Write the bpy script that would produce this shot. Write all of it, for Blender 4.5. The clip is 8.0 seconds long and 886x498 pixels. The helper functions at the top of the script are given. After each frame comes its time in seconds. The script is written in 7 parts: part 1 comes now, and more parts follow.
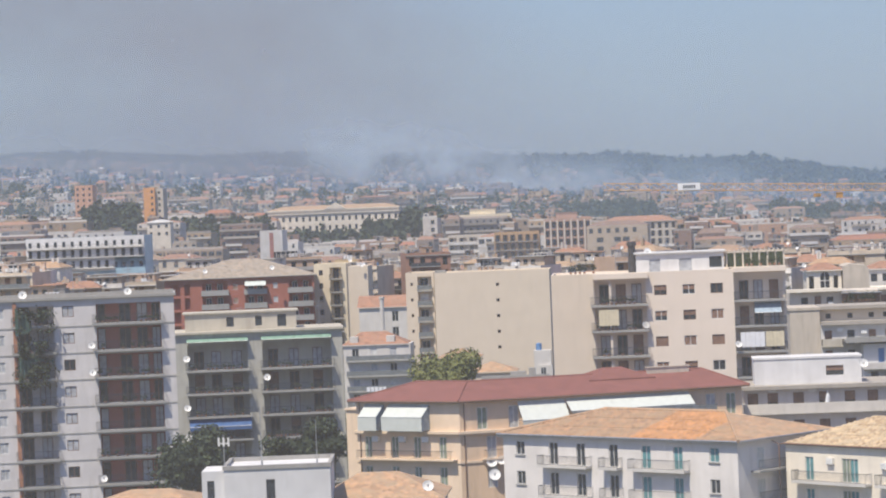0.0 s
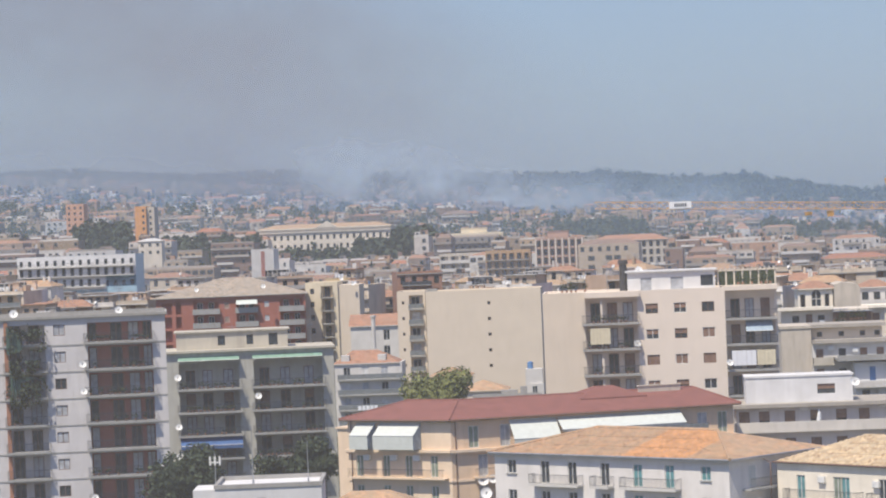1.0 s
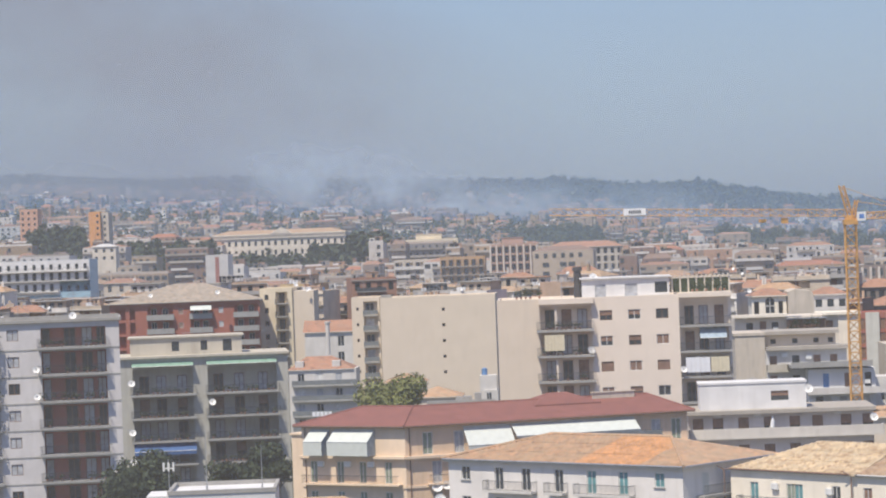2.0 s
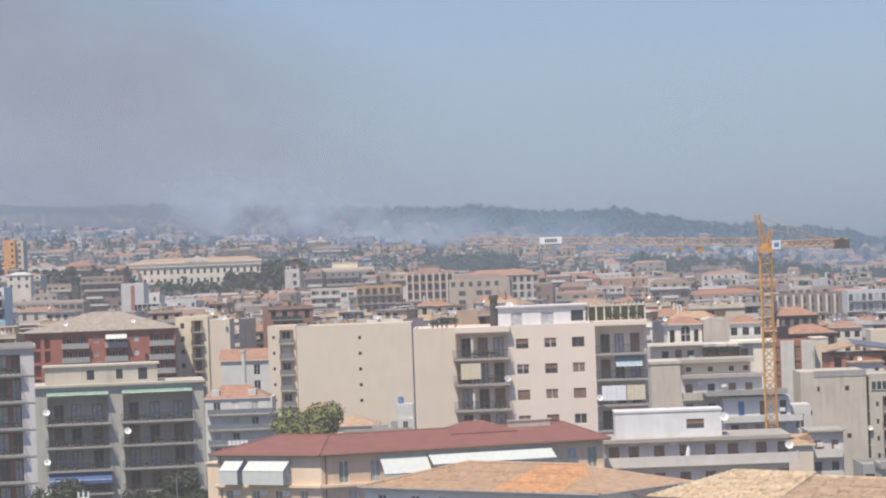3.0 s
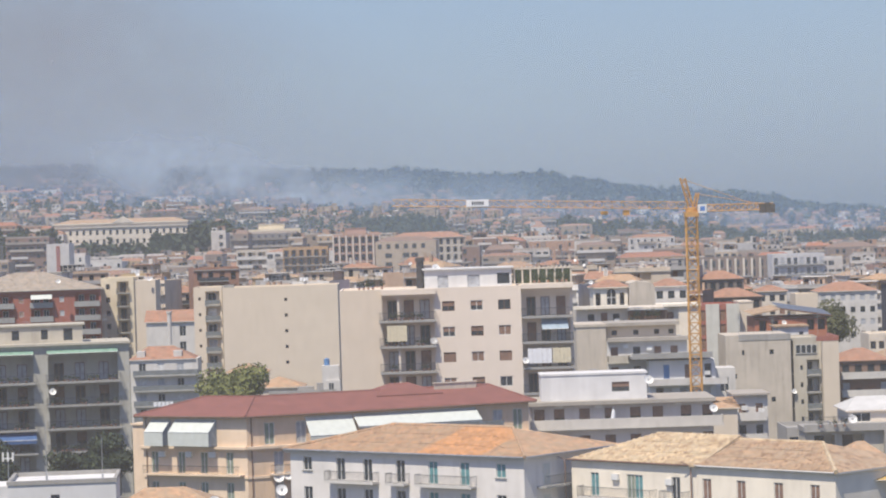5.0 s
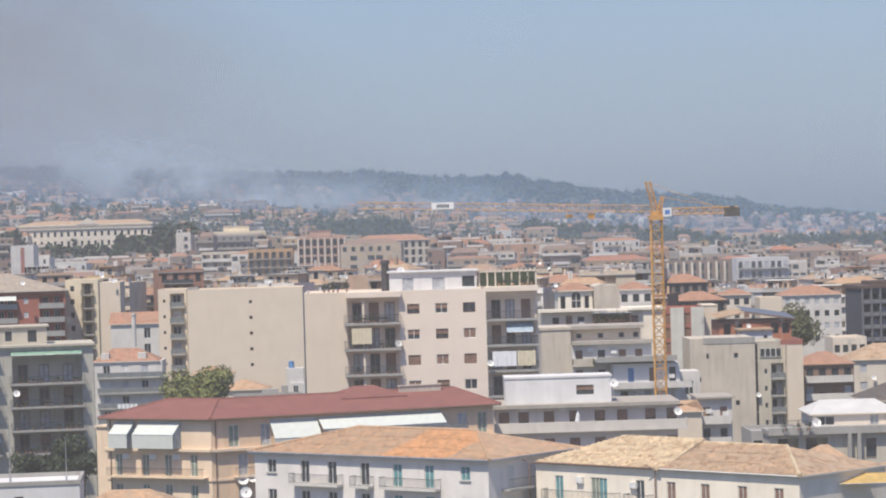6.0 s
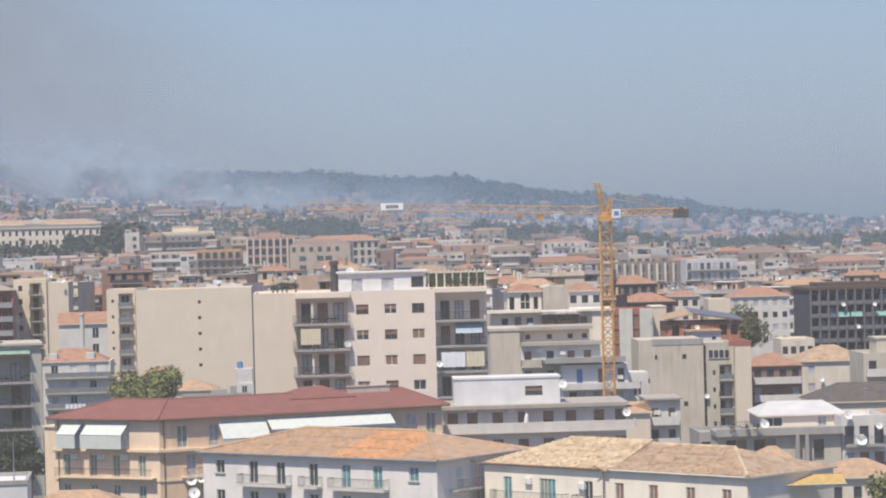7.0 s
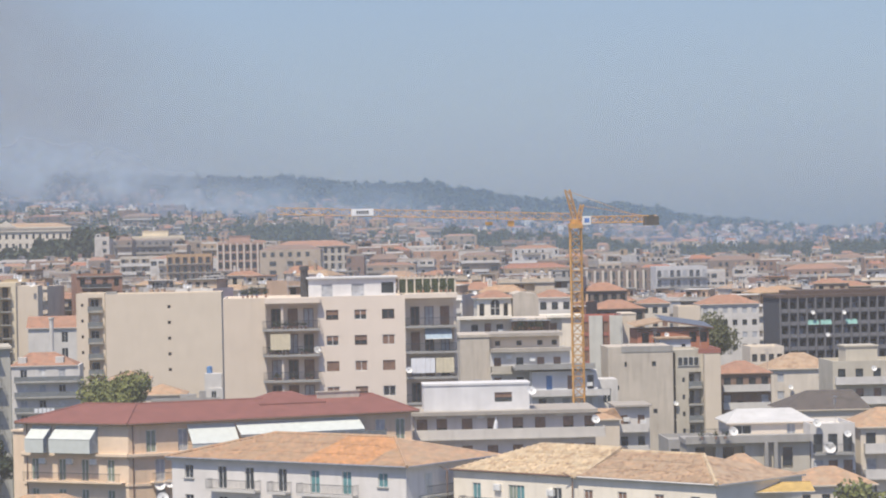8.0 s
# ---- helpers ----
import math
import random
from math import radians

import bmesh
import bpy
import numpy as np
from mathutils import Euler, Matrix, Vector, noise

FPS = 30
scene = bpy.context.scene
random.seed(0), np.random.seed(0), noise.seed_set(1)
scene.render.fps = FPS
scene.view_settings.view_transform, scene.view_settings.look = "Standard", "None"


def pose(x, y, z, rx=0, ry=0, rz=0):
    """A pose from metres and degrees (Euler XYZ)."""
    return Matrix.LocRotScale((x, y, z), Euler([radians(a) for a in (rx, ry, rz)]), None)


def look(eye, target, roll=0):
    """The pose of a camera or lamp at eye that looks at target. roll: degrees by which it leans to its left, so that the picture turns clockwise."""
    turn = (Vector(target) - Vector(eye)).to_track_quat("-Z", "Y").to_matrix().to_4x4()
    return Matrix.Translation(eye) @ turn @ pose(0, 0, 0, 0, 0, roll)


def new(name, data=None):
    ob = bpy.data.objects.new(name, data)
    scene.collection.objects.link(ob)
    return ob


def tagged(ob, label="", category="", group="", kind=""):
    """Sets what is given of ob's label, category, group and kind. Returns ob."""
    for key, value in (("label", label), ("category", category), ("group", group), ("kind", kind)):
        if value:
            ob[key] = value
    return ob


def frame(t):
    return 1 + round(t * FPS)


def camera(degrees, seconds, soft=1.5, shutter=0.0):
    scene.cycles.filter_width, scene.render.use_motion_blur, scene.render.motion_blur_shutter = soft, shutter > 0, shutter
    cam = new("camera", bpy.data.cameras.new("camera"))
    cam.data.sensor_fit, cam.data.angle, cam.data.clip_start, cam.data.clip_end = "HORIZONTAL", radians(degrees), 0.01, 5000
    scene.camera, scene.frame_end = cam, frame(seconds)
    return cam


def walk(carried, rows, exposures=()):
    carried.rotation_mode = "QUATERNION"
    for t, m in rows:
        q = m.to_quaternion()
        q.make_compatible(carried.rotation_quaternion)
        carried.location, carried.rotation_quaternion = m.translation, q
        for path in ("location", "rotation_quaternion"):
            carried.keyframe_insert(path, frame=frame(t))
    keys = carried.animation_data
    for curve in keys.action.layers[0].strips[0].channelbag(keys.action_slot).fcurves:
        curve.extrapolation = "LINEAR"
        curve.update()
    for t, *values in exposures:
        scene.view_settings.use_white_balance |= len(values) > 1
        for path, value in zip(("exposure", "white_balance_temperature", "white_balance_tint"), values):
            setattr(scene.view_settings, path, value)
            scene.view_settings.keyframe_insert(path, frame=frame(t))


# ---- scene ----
# ---- camera: a standing observer on a high terrace who pans to the right ----
EYE = Vector((0.0, 0.0, 38.0))
cam = camera(17.82, 8.0, soft=2.0)
ROWS = [
    (0.0, -3.825, -0.651, -2.265),
    (0.5, -3.764, -0.428, -2.284),
    (1.0, -3.635, -0.282, -2.294),
    (1.2, -3.401, -0.162, -2.253),
    (2.3, -2.132, -0.200, -2.067),
    (2.5, -1.585, -0.048, -2.004),
    (3.0, -0.994, 0.324, -2.123),
    (3.5, -0.495, 0.720, -2.089),
    (4.0, -0.505, 0.308, -2.113),
    (4.5, 0.000, -0.470, -2.000),
    (4.7, 0.219, -0.502, -1.927),
    (5.8, 1.006, -0.436, -1.675),
    (6.0, 1.177, -0.457, -1.668),
    (6.5, 1.650, -0.425, -1.682),
    (7.0, 2.207, -0.470, -1.503),
    (7.5, 2.547, -0.473, -1.287),
    (8.0, 2.812, -0.362, -1.185),
]


def heading(yaw, pitch):
    y, p = radians(yaw), radians(pitch)
    return EYE + 100 * Vector((math.sin(y) * math.cos(p), math.cos(y) * math.cos(p), math.sin(p)))


walk(cam, [(t, look(EYE, heading(yaw, pitch), roll)) for t, yaw, pitch, roll in ROWS], [(0.0, 0.12), (8.0, 0.12)])

# ---- daylight: high summer sun from behind and to the left, pale hazy sky ----
SUN_EL, SUN_AZ = radians(61), radians(210)      # azimuth clockwise from +y
world = bpy.data.worlds.new("sky")
scene.world = world
world.use_nodes = True
wn = world.node_tree.nodes
sky = wn.new("ShaderNodeTexSky")
sky.sky_type = 'NISHITA'
sky.sun_disc = False
sky.sun_elevation, sky.sun_rotation = SUN_EL, SUN_AZ
sky.air_density, sky.dust_density, sky.ozone_density = 1.2, 1.0, 1.0
wn["Background"].inputs[1].default_value = 0.086
tint = wn.new("ShaderNodeMix")
tint.data_type, tint.blend_type = "RGBA", "MULTIPLY"
tint.inputs[0].default_value, tint.inputs[7].default_value = 1.0, (0.79, 0.90, 1.275, 1)
world.node_tree.links.new(sky.outputs[0], tint.inputs[6])
world.node_tree.links.new(tint.outputs[2], wn["Background"].inputs[0])
sun = new("sun", bpy.data.lights.new("sun", "SUN"))
sun.data.energy, sun.data.angle, sun.data.color = 4.8, radians(0.6), (1.0, 0.895, 0.74)
sun.matrix_world = look((math.sin(SUN_AZ) * math.cos(SUN_EL) * 300, math.cos(SUN_AZ) * math.cos(SUN_EL) * 300, math.sin(SUN_EL) * 300), (0, 0, 0))

# ---- materials ----
MATS = {}


def shader(name):
    m = bpy.data.materials.new(name)
    m.use_nodes = True
    t = m.node_tree
    return m, t, t.nodes["Principled BSDF"]


def node(t, kind, **values):
    n = t.nodes.new("ShaderNode" + kind)
    for k, v in values.items():
        n.inputs[k.replace("_", " ")].default_value = v
    return n


def mixed(t, a, b, fac, blend="MIX"):
    """Mix of two colours (sockets or tuples) by fac (socket or number)."""
    n = t.nodes.new("ShaderNodeMix")
    n.data_type, n.blend_type = "RGBA", blend
    for sock, v in ((n.inputs[0], fac), (n.inputs[6], a), (n.inputs[7], b)):
        if isinstance(v, (int, float)):
            sock.default_value = v
        elif isinstance(v, tuple):
            sock.default_value = (*v, 1) if len(v) == 3 else v
        else:
            t.links.new(v, sock)
    return n.outputs[2]


def ramp(t, sock, lo, hi, a=0.0, b=1.0):
    n = node(t, "MapRange", From_Min=lo, From_Max=hi, To_Min=a, To_Max=b)
    t.links.new(sock, n.inputs[0])
    return n.outputs[0]


def place(t, scale=(1, 1, 1), world_space=False):
    """Coordinates in metres: the object's own, or the world's."""
    src = t.nodes.new("ShaderNodeNewGeometry").outputs["Position"] if world_space else t.nodes.new("ShaderNodeTexCoord").outputs["Object"]
    mp = t.nodes.new("ShaderNodeMapping")
    mp.inputs["Scale"].default_value = scale
    t.links.new(src, mp.inputs[0])
    return mp.outputs[0]


def noise_at(t, vec, scale, detail=4, rough=0.6):
    n = node(t, "TexNoise", Scale=scale, Detail=detail, Roughness=rough)
    t.links.new(vec, n.inputs["Vector"])
    return n.outputs["Fac"]


def plaster(name, col, rough=0.9, dirt=0.35, vary=0.0, cloud=1.0):
    """Weathered stucco: cloudy patches, rain streaks that run down, fine grain."""
    if name in MATS:
        return MATS[name]
    m, t, p = shader(name)
    v = place(t, world_space=True)
    streak = place(t, (1.6, 1.6, 0.16), True)
    base = mixed(t, tuple(c * (1 - 0.12 * cloud) for c in col), tuple(min(1, c * (1 + 0.08 * cloud)) for c in col), ramp(t, noise_at(t, v, 0.35), 0.3, 0.7))
    stain = ramp(t, noise_at(t, streak, 1.0, 5, 0.7), 0.48, 0.8, 0, dirt)
    base = mixed(t, base, tuple(c * 0.45 for c in (col[0], col[1] * 0.97, col[2] * 0.92)), stain)
    grain = noise_at(t, v, 5.0, 3)
    base = mixed(t, base, tuple(c * 0.7 for c in col), ramp(t, grain, 0.55, 0.8, 0, 0.35))
    if vary:
        info = t.nodes.new("ShaderNodeObjectInfo")
        hsv = node(t, "HueSaturation")
        t.links.new(base, hsv.inputs["Color"])
        t.links.new(ramp(t, info.outputs["Random"], 0, 1, 1 - vary, 1 + vary * 0.5), hsv.inputs["Value"])
        base = hsv.outputs[0]
    t.links.new(base, p.inputs["Base Color"])
    p.inputs["Roughness"].default_value = rough
    bump = node(t, "Bump", Strength=0.25, Distance=0.02)
    t.links.new(grain, bump.inputs["Height"])
    t.links.new(bump.outputs[0], p.inputs["Normal"])
    MATS[name] = m
    return m


def tiles(name, a, b, c, pitch=0.46):
    """Old clay roof tiles: rows of channels with mixed firing colours and lichen."""
    if name in MATS:
        return MATS[name]
    m, t, p = shader(name)
    v = place(t)
    vor = node(t, "TexVoronoi", Scale=1 / pitch)
    t.links.new(v, vor.inputs["Vector"])
    sep = t.nodes.new("ShaderNodeSeparateColor")
    t.links.new(vor.outputs["Color"], sep.inputs[0])
    base = mixed(t, tuple(min(1, q * 1.25) for q in a), tuple(q * 0.72 for q in b), sep.outputs[0])
    base = mixed(t, base, c, ramp(t, noise_at(t, v, 0.8, 6, 0.7), 0.42, 0.66))
    base = mixed(t, base, (0.10, 0.085, 0.065), ramp(t, noise_at(t, v, 1.6, 4, 0.7), 0.6, 0.85, 0, 0.55))
    t.links.new(base, p.inputs["Base Color"])
    p.inputs["Roughness"].default_value = 0.95
    bump = node(t, "Bump", Strength=0.5, Distance=0.06)
    t.links.new(sep.outputs[1], bump.inputs["Height"])
    t.links.new(bump.outputs[0], p.inputs["Normal"])
    MATS[name] = m
    return m


def simple(name, col, rough=0.6, metal=0.0, mottle=0.25, scale=2.0):
    if name in MATS:
        return MATS[name]
    m, t, p = shader(name)
    v = place(t, world_space=True)
    base = mixed(t, tuple(c * (1 - mottle) for c in col), tuple(min(1, c * (1 + mottle)) for c in col), ramp(t, noise_at(t, v, scale, 4), 0.3, 0.7))
    t.links.new(base, p.inputs["Base Color"])
    p.inputs["Roughness"].default_value, p.inputs["Metallic"].default_value = rough, metal
    MATS[name] = m
    return m


def foliage(name, dark, light, scale=0.8):
    if name in MATS:
        return MATS[name]
    m, t, p = shader(name)
    geo = t.nodes.new("ShaderNodeNewGeometry")
    v = place(t, world_space=True)
    base = mixed(t, dark, light, geo.outputs["Random Per Island"])
    base = mixed(t, base, tuple(c * 0.5 for c in dark), ramp(t, noise_at(t, v, scale, 3), 0.45, 0.75, 0, 0.7))
    t.links.new(base, p.inputs["Base Color"])
    p.inputs["Roughness"].default_value = 0.7
    MATS[name] = m
    return m


def island_paint(name, cols, rough=0.9):
    """One of several paints for each separate piece of a joined mesh."""
    if name in MATS:
        return MATS[name]
    m, t, p = shader(name)
    geo = t.nodes.new("ShaderNodeNewGeometry")
    r = t.nodes.new("ShaderNodeValToRGB")
    r.color_ramp.interpolation = "CONSTANT"
    el = r.color_ramp.elements
    while len(el) < len(cols):
        el.new(0.5)
    for i, c in enumerate(cols):
        el[i].position = i / len(cols)
        el[i].color = (*c, 1)
    t.links.new(geo.outputs["Random Per Island"], r.inputs[0])
    v = place(t, world_space=True)
    base = mixed(t, r.outputs[0], (0.12, 0.11, 0.10), ramp(t, noise_at(t, v, 0.25, 4, 0.7), 0.5, 0.8, 0, 0.5))
    t.links.new(base, p.inputs["Base Color"])
    p.inputs["Roughness"].default_value = rough
    MATS[name] = m
    return m


def veil(name, col, alpha_of):
    """Tinted matt sheet, mostly see-through, that stands in for haze or smoke."""
    m, t, p = shader(name)
    t.nodes.remove(p)
    out = t.nodes["Material Output"]
    dif = node(t, "BsdfDiffuse", Color=(*col, 1))
    trl = node(t, "BsdfTranslucent", Color=(*col, 1))
    both = node(t, "MixShader", Fac=0.12)
    clear = node(t, "BsdfTransparent")
    mix = node(t, "MixShader")
    t.links.new(dif.outputs[0], both.inputs[1])
    t.links.new(trl.outputs[0], both.inputs[2])
    t.links.new(alpha_of(t), mix.inputs[0])
    t.links.new(clear.outputs[0], mix.inputs[1])
    t.links.new(both.outputs[0], mix.inputs[2])
    t.links.new(mix.outputs[0], out.inputs[0])
    return m


WHITE = plaster("white_plaster", (0.63, 0.61, 0.58))
BLUEGREY = plaster("pale_grey_blue_plaster", (0.63, 0.61, 0.61))
CREAM = plaster("cream_plaster", (0.70, 0.63, 0.53))
PINKISH = plaster("pale_pink_cream_plaster", (0.76, 0.67, 0.57), dirt=0.12, cloud=0.4)
PALEGREY = plaster("pale_grey_house_plaster", (0.75, 0.72, 0.69), dirt=0.25)
WEATHERED = plaster("weathered_cream_plaster", (0.52, 0.48, 0.40), dirt=0.5)
SLATE = plaster("slate_grey_pier", (0.16, 0.165, 0.185), dirt=0.3)
ROOFTAN = plaster("tan_grey_roof_slab", (0.40, 0.365, 0.32), dirt=0.5)
TAN = plaster("tan_plaster", (0.68, 0.59, 0.475), dirt=0.14, cloud=0.4)
YELLOW = plaster("yellow_plaster", (0.72, 0.63, 0.47))
ORANGE = plaster("peach_plaster", (0.72, 0.54, 0.38))
PALEPEACH = plaster("pale_peach_plaster", (0.78, 0.62, 0.46), dirt=0.25)
GREYGREEN = plaster("grey_green_plaster", (0.45, 0.445, 0.40), dirt=0.5)
GREYWALL = plaster("grey_concrete_plaster", (0.56, 0.50, 0.42), dirt=0.6)
REDWALL = plaster("brick_red_plaster", (0.36, 0.135, 0.10), dirt=0.45)
RUST = plaster("rust_red_panel", (0.34, 0.13, 0.10))
CONCRETE = plaster("concrete", (0.36, 0.35, 0.33), dirt=0.5)
SLAB = plaster("balcony_concrete", (0.34, 0.34, 0.33), dirt=0.4)
LAVA = plaster("dark_stone", (0.06, 0.068, 0.09), dirt=0.3)
SKYBLUE = plaster("sky_blue_plaster", (0.34, 0.50, 0.60), dirt=0.25)
TOWERORANGE = plaster("orange_plaster", (0.68, 0.33, 0.12), dirt=0.2)
REDROOF = simple("red_painted_roof", (0.215, 0.085, 0.07), 0.85, mottle=0.16, scale=0.8)
TILE_A = tiles("faded_clay_tiles", (0.44, 0.27, 0.16), (0.42, 0.28, 0.18), (0.40, 0.30, 0.20))
TILE_NEW = tiles("new_clay_tiles", (0.36, 0.185, 0.12), (0.32, 0.185, 0.125), (0.33, 0.21, 0.15))
TILE_PALE = tiles("sandy_clay_tiles", (0.54, 0.42, 0.27), (0.42, 0.29, 0.18), (0.52, 0.43, 0.30))
TILE_TAN = tiles("tan_clay_tiles", (0.40, 0.275, 0.175), (0.34, 0.225, 0.145), (0.41, 0.32, 0.225))
TILE_GREY = tiles("grey_brown_tiles", (0.34, 0.28, 0.22), (0.28, 0.24, 0.20), (0.32, 0.29, 0.25))
GLASS = simple("window_glass", (0.035, 0.045, 0.055), 0.12, mottle=0.4)
FRAMEW = simple("white_window_frame", (0.65, 0.65, 0.63), 0.5)
FRAMEB = simple("brown_window_frame", (0.16, 0.09, 0.06), 0.6)
SH_BROWN = simple("brown_roller_shutter", (0.22, 0.13, 0.09), 0.7)
SH_GREY = simple("grey_roller_shutter", (0.40, 0.42, 0.45), 0.7)
SH_TEAL = simple("teal_wooden_shutter", (0.10, 0.27, 0.29), 0.7)
SH_BLUE = simple("blue_painted_door", (0.10, 0.24, 0.48), 0.6)
SH_GREEN = simple("grey_green_shutter", (0.22, 0.27, 0.21), 0.7)
IRON = simple("painted_iron", (0.10, 0.11, 0.12), 0.5, 0.6)
GREYRAIL = simple("grey_railing_panel", (0.17, 0.19, 0.20), 0.6)
STEEL = simple("galvanised_steel", (0.45, 0.46, 0.47), 0.45, 0.8)
DISHW = simple("dish_white_enamel", (0.78, 0.78, 0.76), 0.4, mottle=0.05)
CRANEY = simple("crane_yellow_paint", (0.55, 0.30, 0.09), 0.55, mottle=0.2)
AWN_W = simple("white_awning_canvas", (0.56, 0.60, 0.57), 0.8, mottle=0.08)
AWN_G = simple("green_awning_canvas", (0.20, 0.33, 0.26), 0.85)
AWN_B = simple("blue_awning_canvas", (0.045, 0.11, 0.27), 0.85)
AWN_GREY = simple("blue_grey_awning_canvas", (0.30, 0.38, 0.45), 0.85)
AWN_Y = simple("yellow_awning_canvas", (0.48, 0.33, 0.11), 0.85)
CLOTH_Y = simple("faded_yellow_canvas", (0.64, 0.58, 0.42), 0.85, mottle=0.08)
CLOTH_G = simple("dark_green_shade_net", (0.03, 0.07, 0.06), 0.9)
LEAF = foliage("leaf_olive", (0.10, 0.13, 0.035), (0.25, 0.26, 0.085), 0.4)
LEAF_MID = foliage("leaf_olive_dark", (0.07, 0.085, 0.035), (0.16, 0.165, 0.075), 0.4)
LIGHTCREAM = plaster("light_cream_plaster", (0.86, 0.79, 0.67), dirt=0.25)
LEAF_DK = foliage("leaf_dark", (0.015, 0.03, 0.015), (0.05, 0.075, 0.03))
WOODS = foliage("far_woods", (0.025, 0.045, 0.025), (0.075, 0.10, 0.05), 0.014)
BARK = simple("bark", (0.13, 0.10, 0.07), 0.95)
LAUNDRY = simple("white_linen", (0.75, 0.77, 0.80), 0.9, mottle=0.05)


# ---- mesh helpers ----
class Shape:
    """Vertices, faces and material slots gathered into one mesh."""

    def __init__(self):
        self.v, self.f, self.m = [], [], []

    def poly(self, pts, m=0):
        n = len(self.v)
        self.v += [tuple(p) for p in pts]
        self.f.append(tuple(range(n, n + len(pts))))
        self.m.append(m)

    def box(self, x0, x1, y0, y1, z0, z1, m=0):
        n = len(self.v)
        self.v += [(x, y, z) for z in (z0, z1) for y in (y0, y1) for x in (x0, x1)]
        for q in ((0, 2, 3, 1), (4, 5, 7, 6), (0, 1, 5, 4), (2, 6, 7, 3), (0, 4, 6, 2), (1, 3, 7, 5)):
            self.f.append(tuple(n + i for i in q))
            self.m.append(m)

    def tube(self, a, b, r, sides=6, m=0, r2=None):
        a, b = Vector(a), Vector(b)
        turn = (b - a).to_track_quat("Z", "Y")
        n = len(self.v)
        for end, rad in ((a, r), (b, r if r2 is None else r2)):
            for k in range(sides):
                c = 2 * math.pi * k / sides
                self.v.append(tuple(end + turn @ Vector((math.cos(c) * rad, math.sin(c) * rad, 0))))
        for k in range(sides):
            j = (k + 1) % sides
            self.f.append((n + k, n + j, n + sides + j, n + sides + k))
            self.m.append(m)
        self.f += [tuple(n + sides - 1 - k for k in range(sides)), tuple(n + sides + k for k in range(sides))]
        self.m += [m, m]

    def weld(self):
        """Join corners that lie at one place."""
        seen, index, verts = {}, [], []
        for p in self.v:
            k = (round(p[0], 3), round(p[1], 3), round(p[2], 3))
            if k not in seen:
                seen[k] = len(verts)
                verts.append(p)
            index.append(seen[k])
        self.v, self.f = verts, [tuple(index[i] for i in f) for f in self.f]
        return self

    def mesh(self, name, mats):
        me = bpy.data.meshes.new(name)
        me.from_pydata(self.v, [], self.f)
        for mt in mats:
            me.materials.append(mt)
        me.polygons.foreach_set("material_index", self.m)
        me.update()
        return me


def part(name, shape, mats, parent=None, label="", m=None):
    """One mesh object, under a thing or a part if a parent is given."""
    me = shape if isinstance(shape, bpy.types.Mesh) else shape.mesh(name, mats if isinstance(mats, (list, tuple)) else [mats])
    ob = new(name, me)
    ob.parent = parent
    if m is not None:
        ob.matrix_basis = m
    if label:
        ob["label"] = label
    return ob


SHARED = {}


def shared(key, make):
    if key not in SHARED:
        SHARED[key] = make()
    return SHARED[key]


def ground_z(x, y):
    """The town climbs gently away from the observer, more to the left; a low plain to the right."""
    d = max(0.0, y - 450.0)
    hill = d * 0.021 - d / 2550 * 0.075 * min(x, 0.0)
    f = max(0.0, min(1.0, x / max(y, 1.0) * 5000 / 650))
    plain = float(np.interp(y, (450, 1000, 1700, 2500, 3000), (0.0, 3.0, 6.5, 15.0, 24.0)))
    return hill * (1 - f) + plain * f



# ---- building kit ----
def pane_mesh(w, h, kind):
    """Glazing or shutter that fills an opening w x h; its foot at z = 0."""
    def make():
        s = Shape()
        if kind == "glass":
            s.box(0, w, 0.03, 0.06, 0, h)
            return s.mesh("pane", [GLASS])
        lo = h * 0.5 if kind == "half" else 0.0
        slot = 1 if kind == "half" else 0
        if lo:
            s.poly([(0, 0.05, 0), (w, 0.05, 0), (w, 0.05, lo), (0, 0.05, lo)])
            s.poly([(0, 0.05, lo), (w, 0.05, lo), (w, 0.0, lo), (0, 0.0, lo)], slot)
        k = max(2, int((h - lo) / 0.18))
        for i in range(k):
            a, b = lo + (h - lo) * i / k, lo + (h - lo) * (i + 1) / k
            s.poly([(0, 0.0, a), (w, 0.0, a), (w, 0.035, b - 0.03), (0, 0.035, b - 0.03)], slot)
            s.poly([(0, 0.035, b - 0.03), (w, 0.035, b - 0.03), (w, 0.0, b), (0, 0.0, b)], slot)
        s.weld()
        if kind == "half":
            return s.mesh("pane", [GLASS, SH_BROWN])
        mat = {"brown": SH_BROWN, "grey": SH_GREY, "teal": SH_TEAL, "green": SH_GREEN, "white": FRAMEW, "blue": SH_BLUE}[kind]
        return s.mesh("shutter", [mat])
    return shared(("pane", round(w, 2), round(h, 2), kind), make)


def frame_mesh(w, h, mat):
    def make():
        s = Shape()
        t = 0.07
        s.box(0, w, -0.02, 0.06, 0, t)
        s.box(0, w, -0.02, 0.06, h - t, h)
        s.box(0, t, -0.02, 0.06, t, h - t)
        s.box(w - t, w, -0.02, 0.06, t, h - t)
        if w > 0.9:
            s.box(w / 2 - 0.035, w / 2 + 0.035, -0.02, 0.06, t, h - t)
        return s.mesh("window_frame", [mat])
    return shared(("frame", round(w, 2), round(h, 2), mat.name), make)


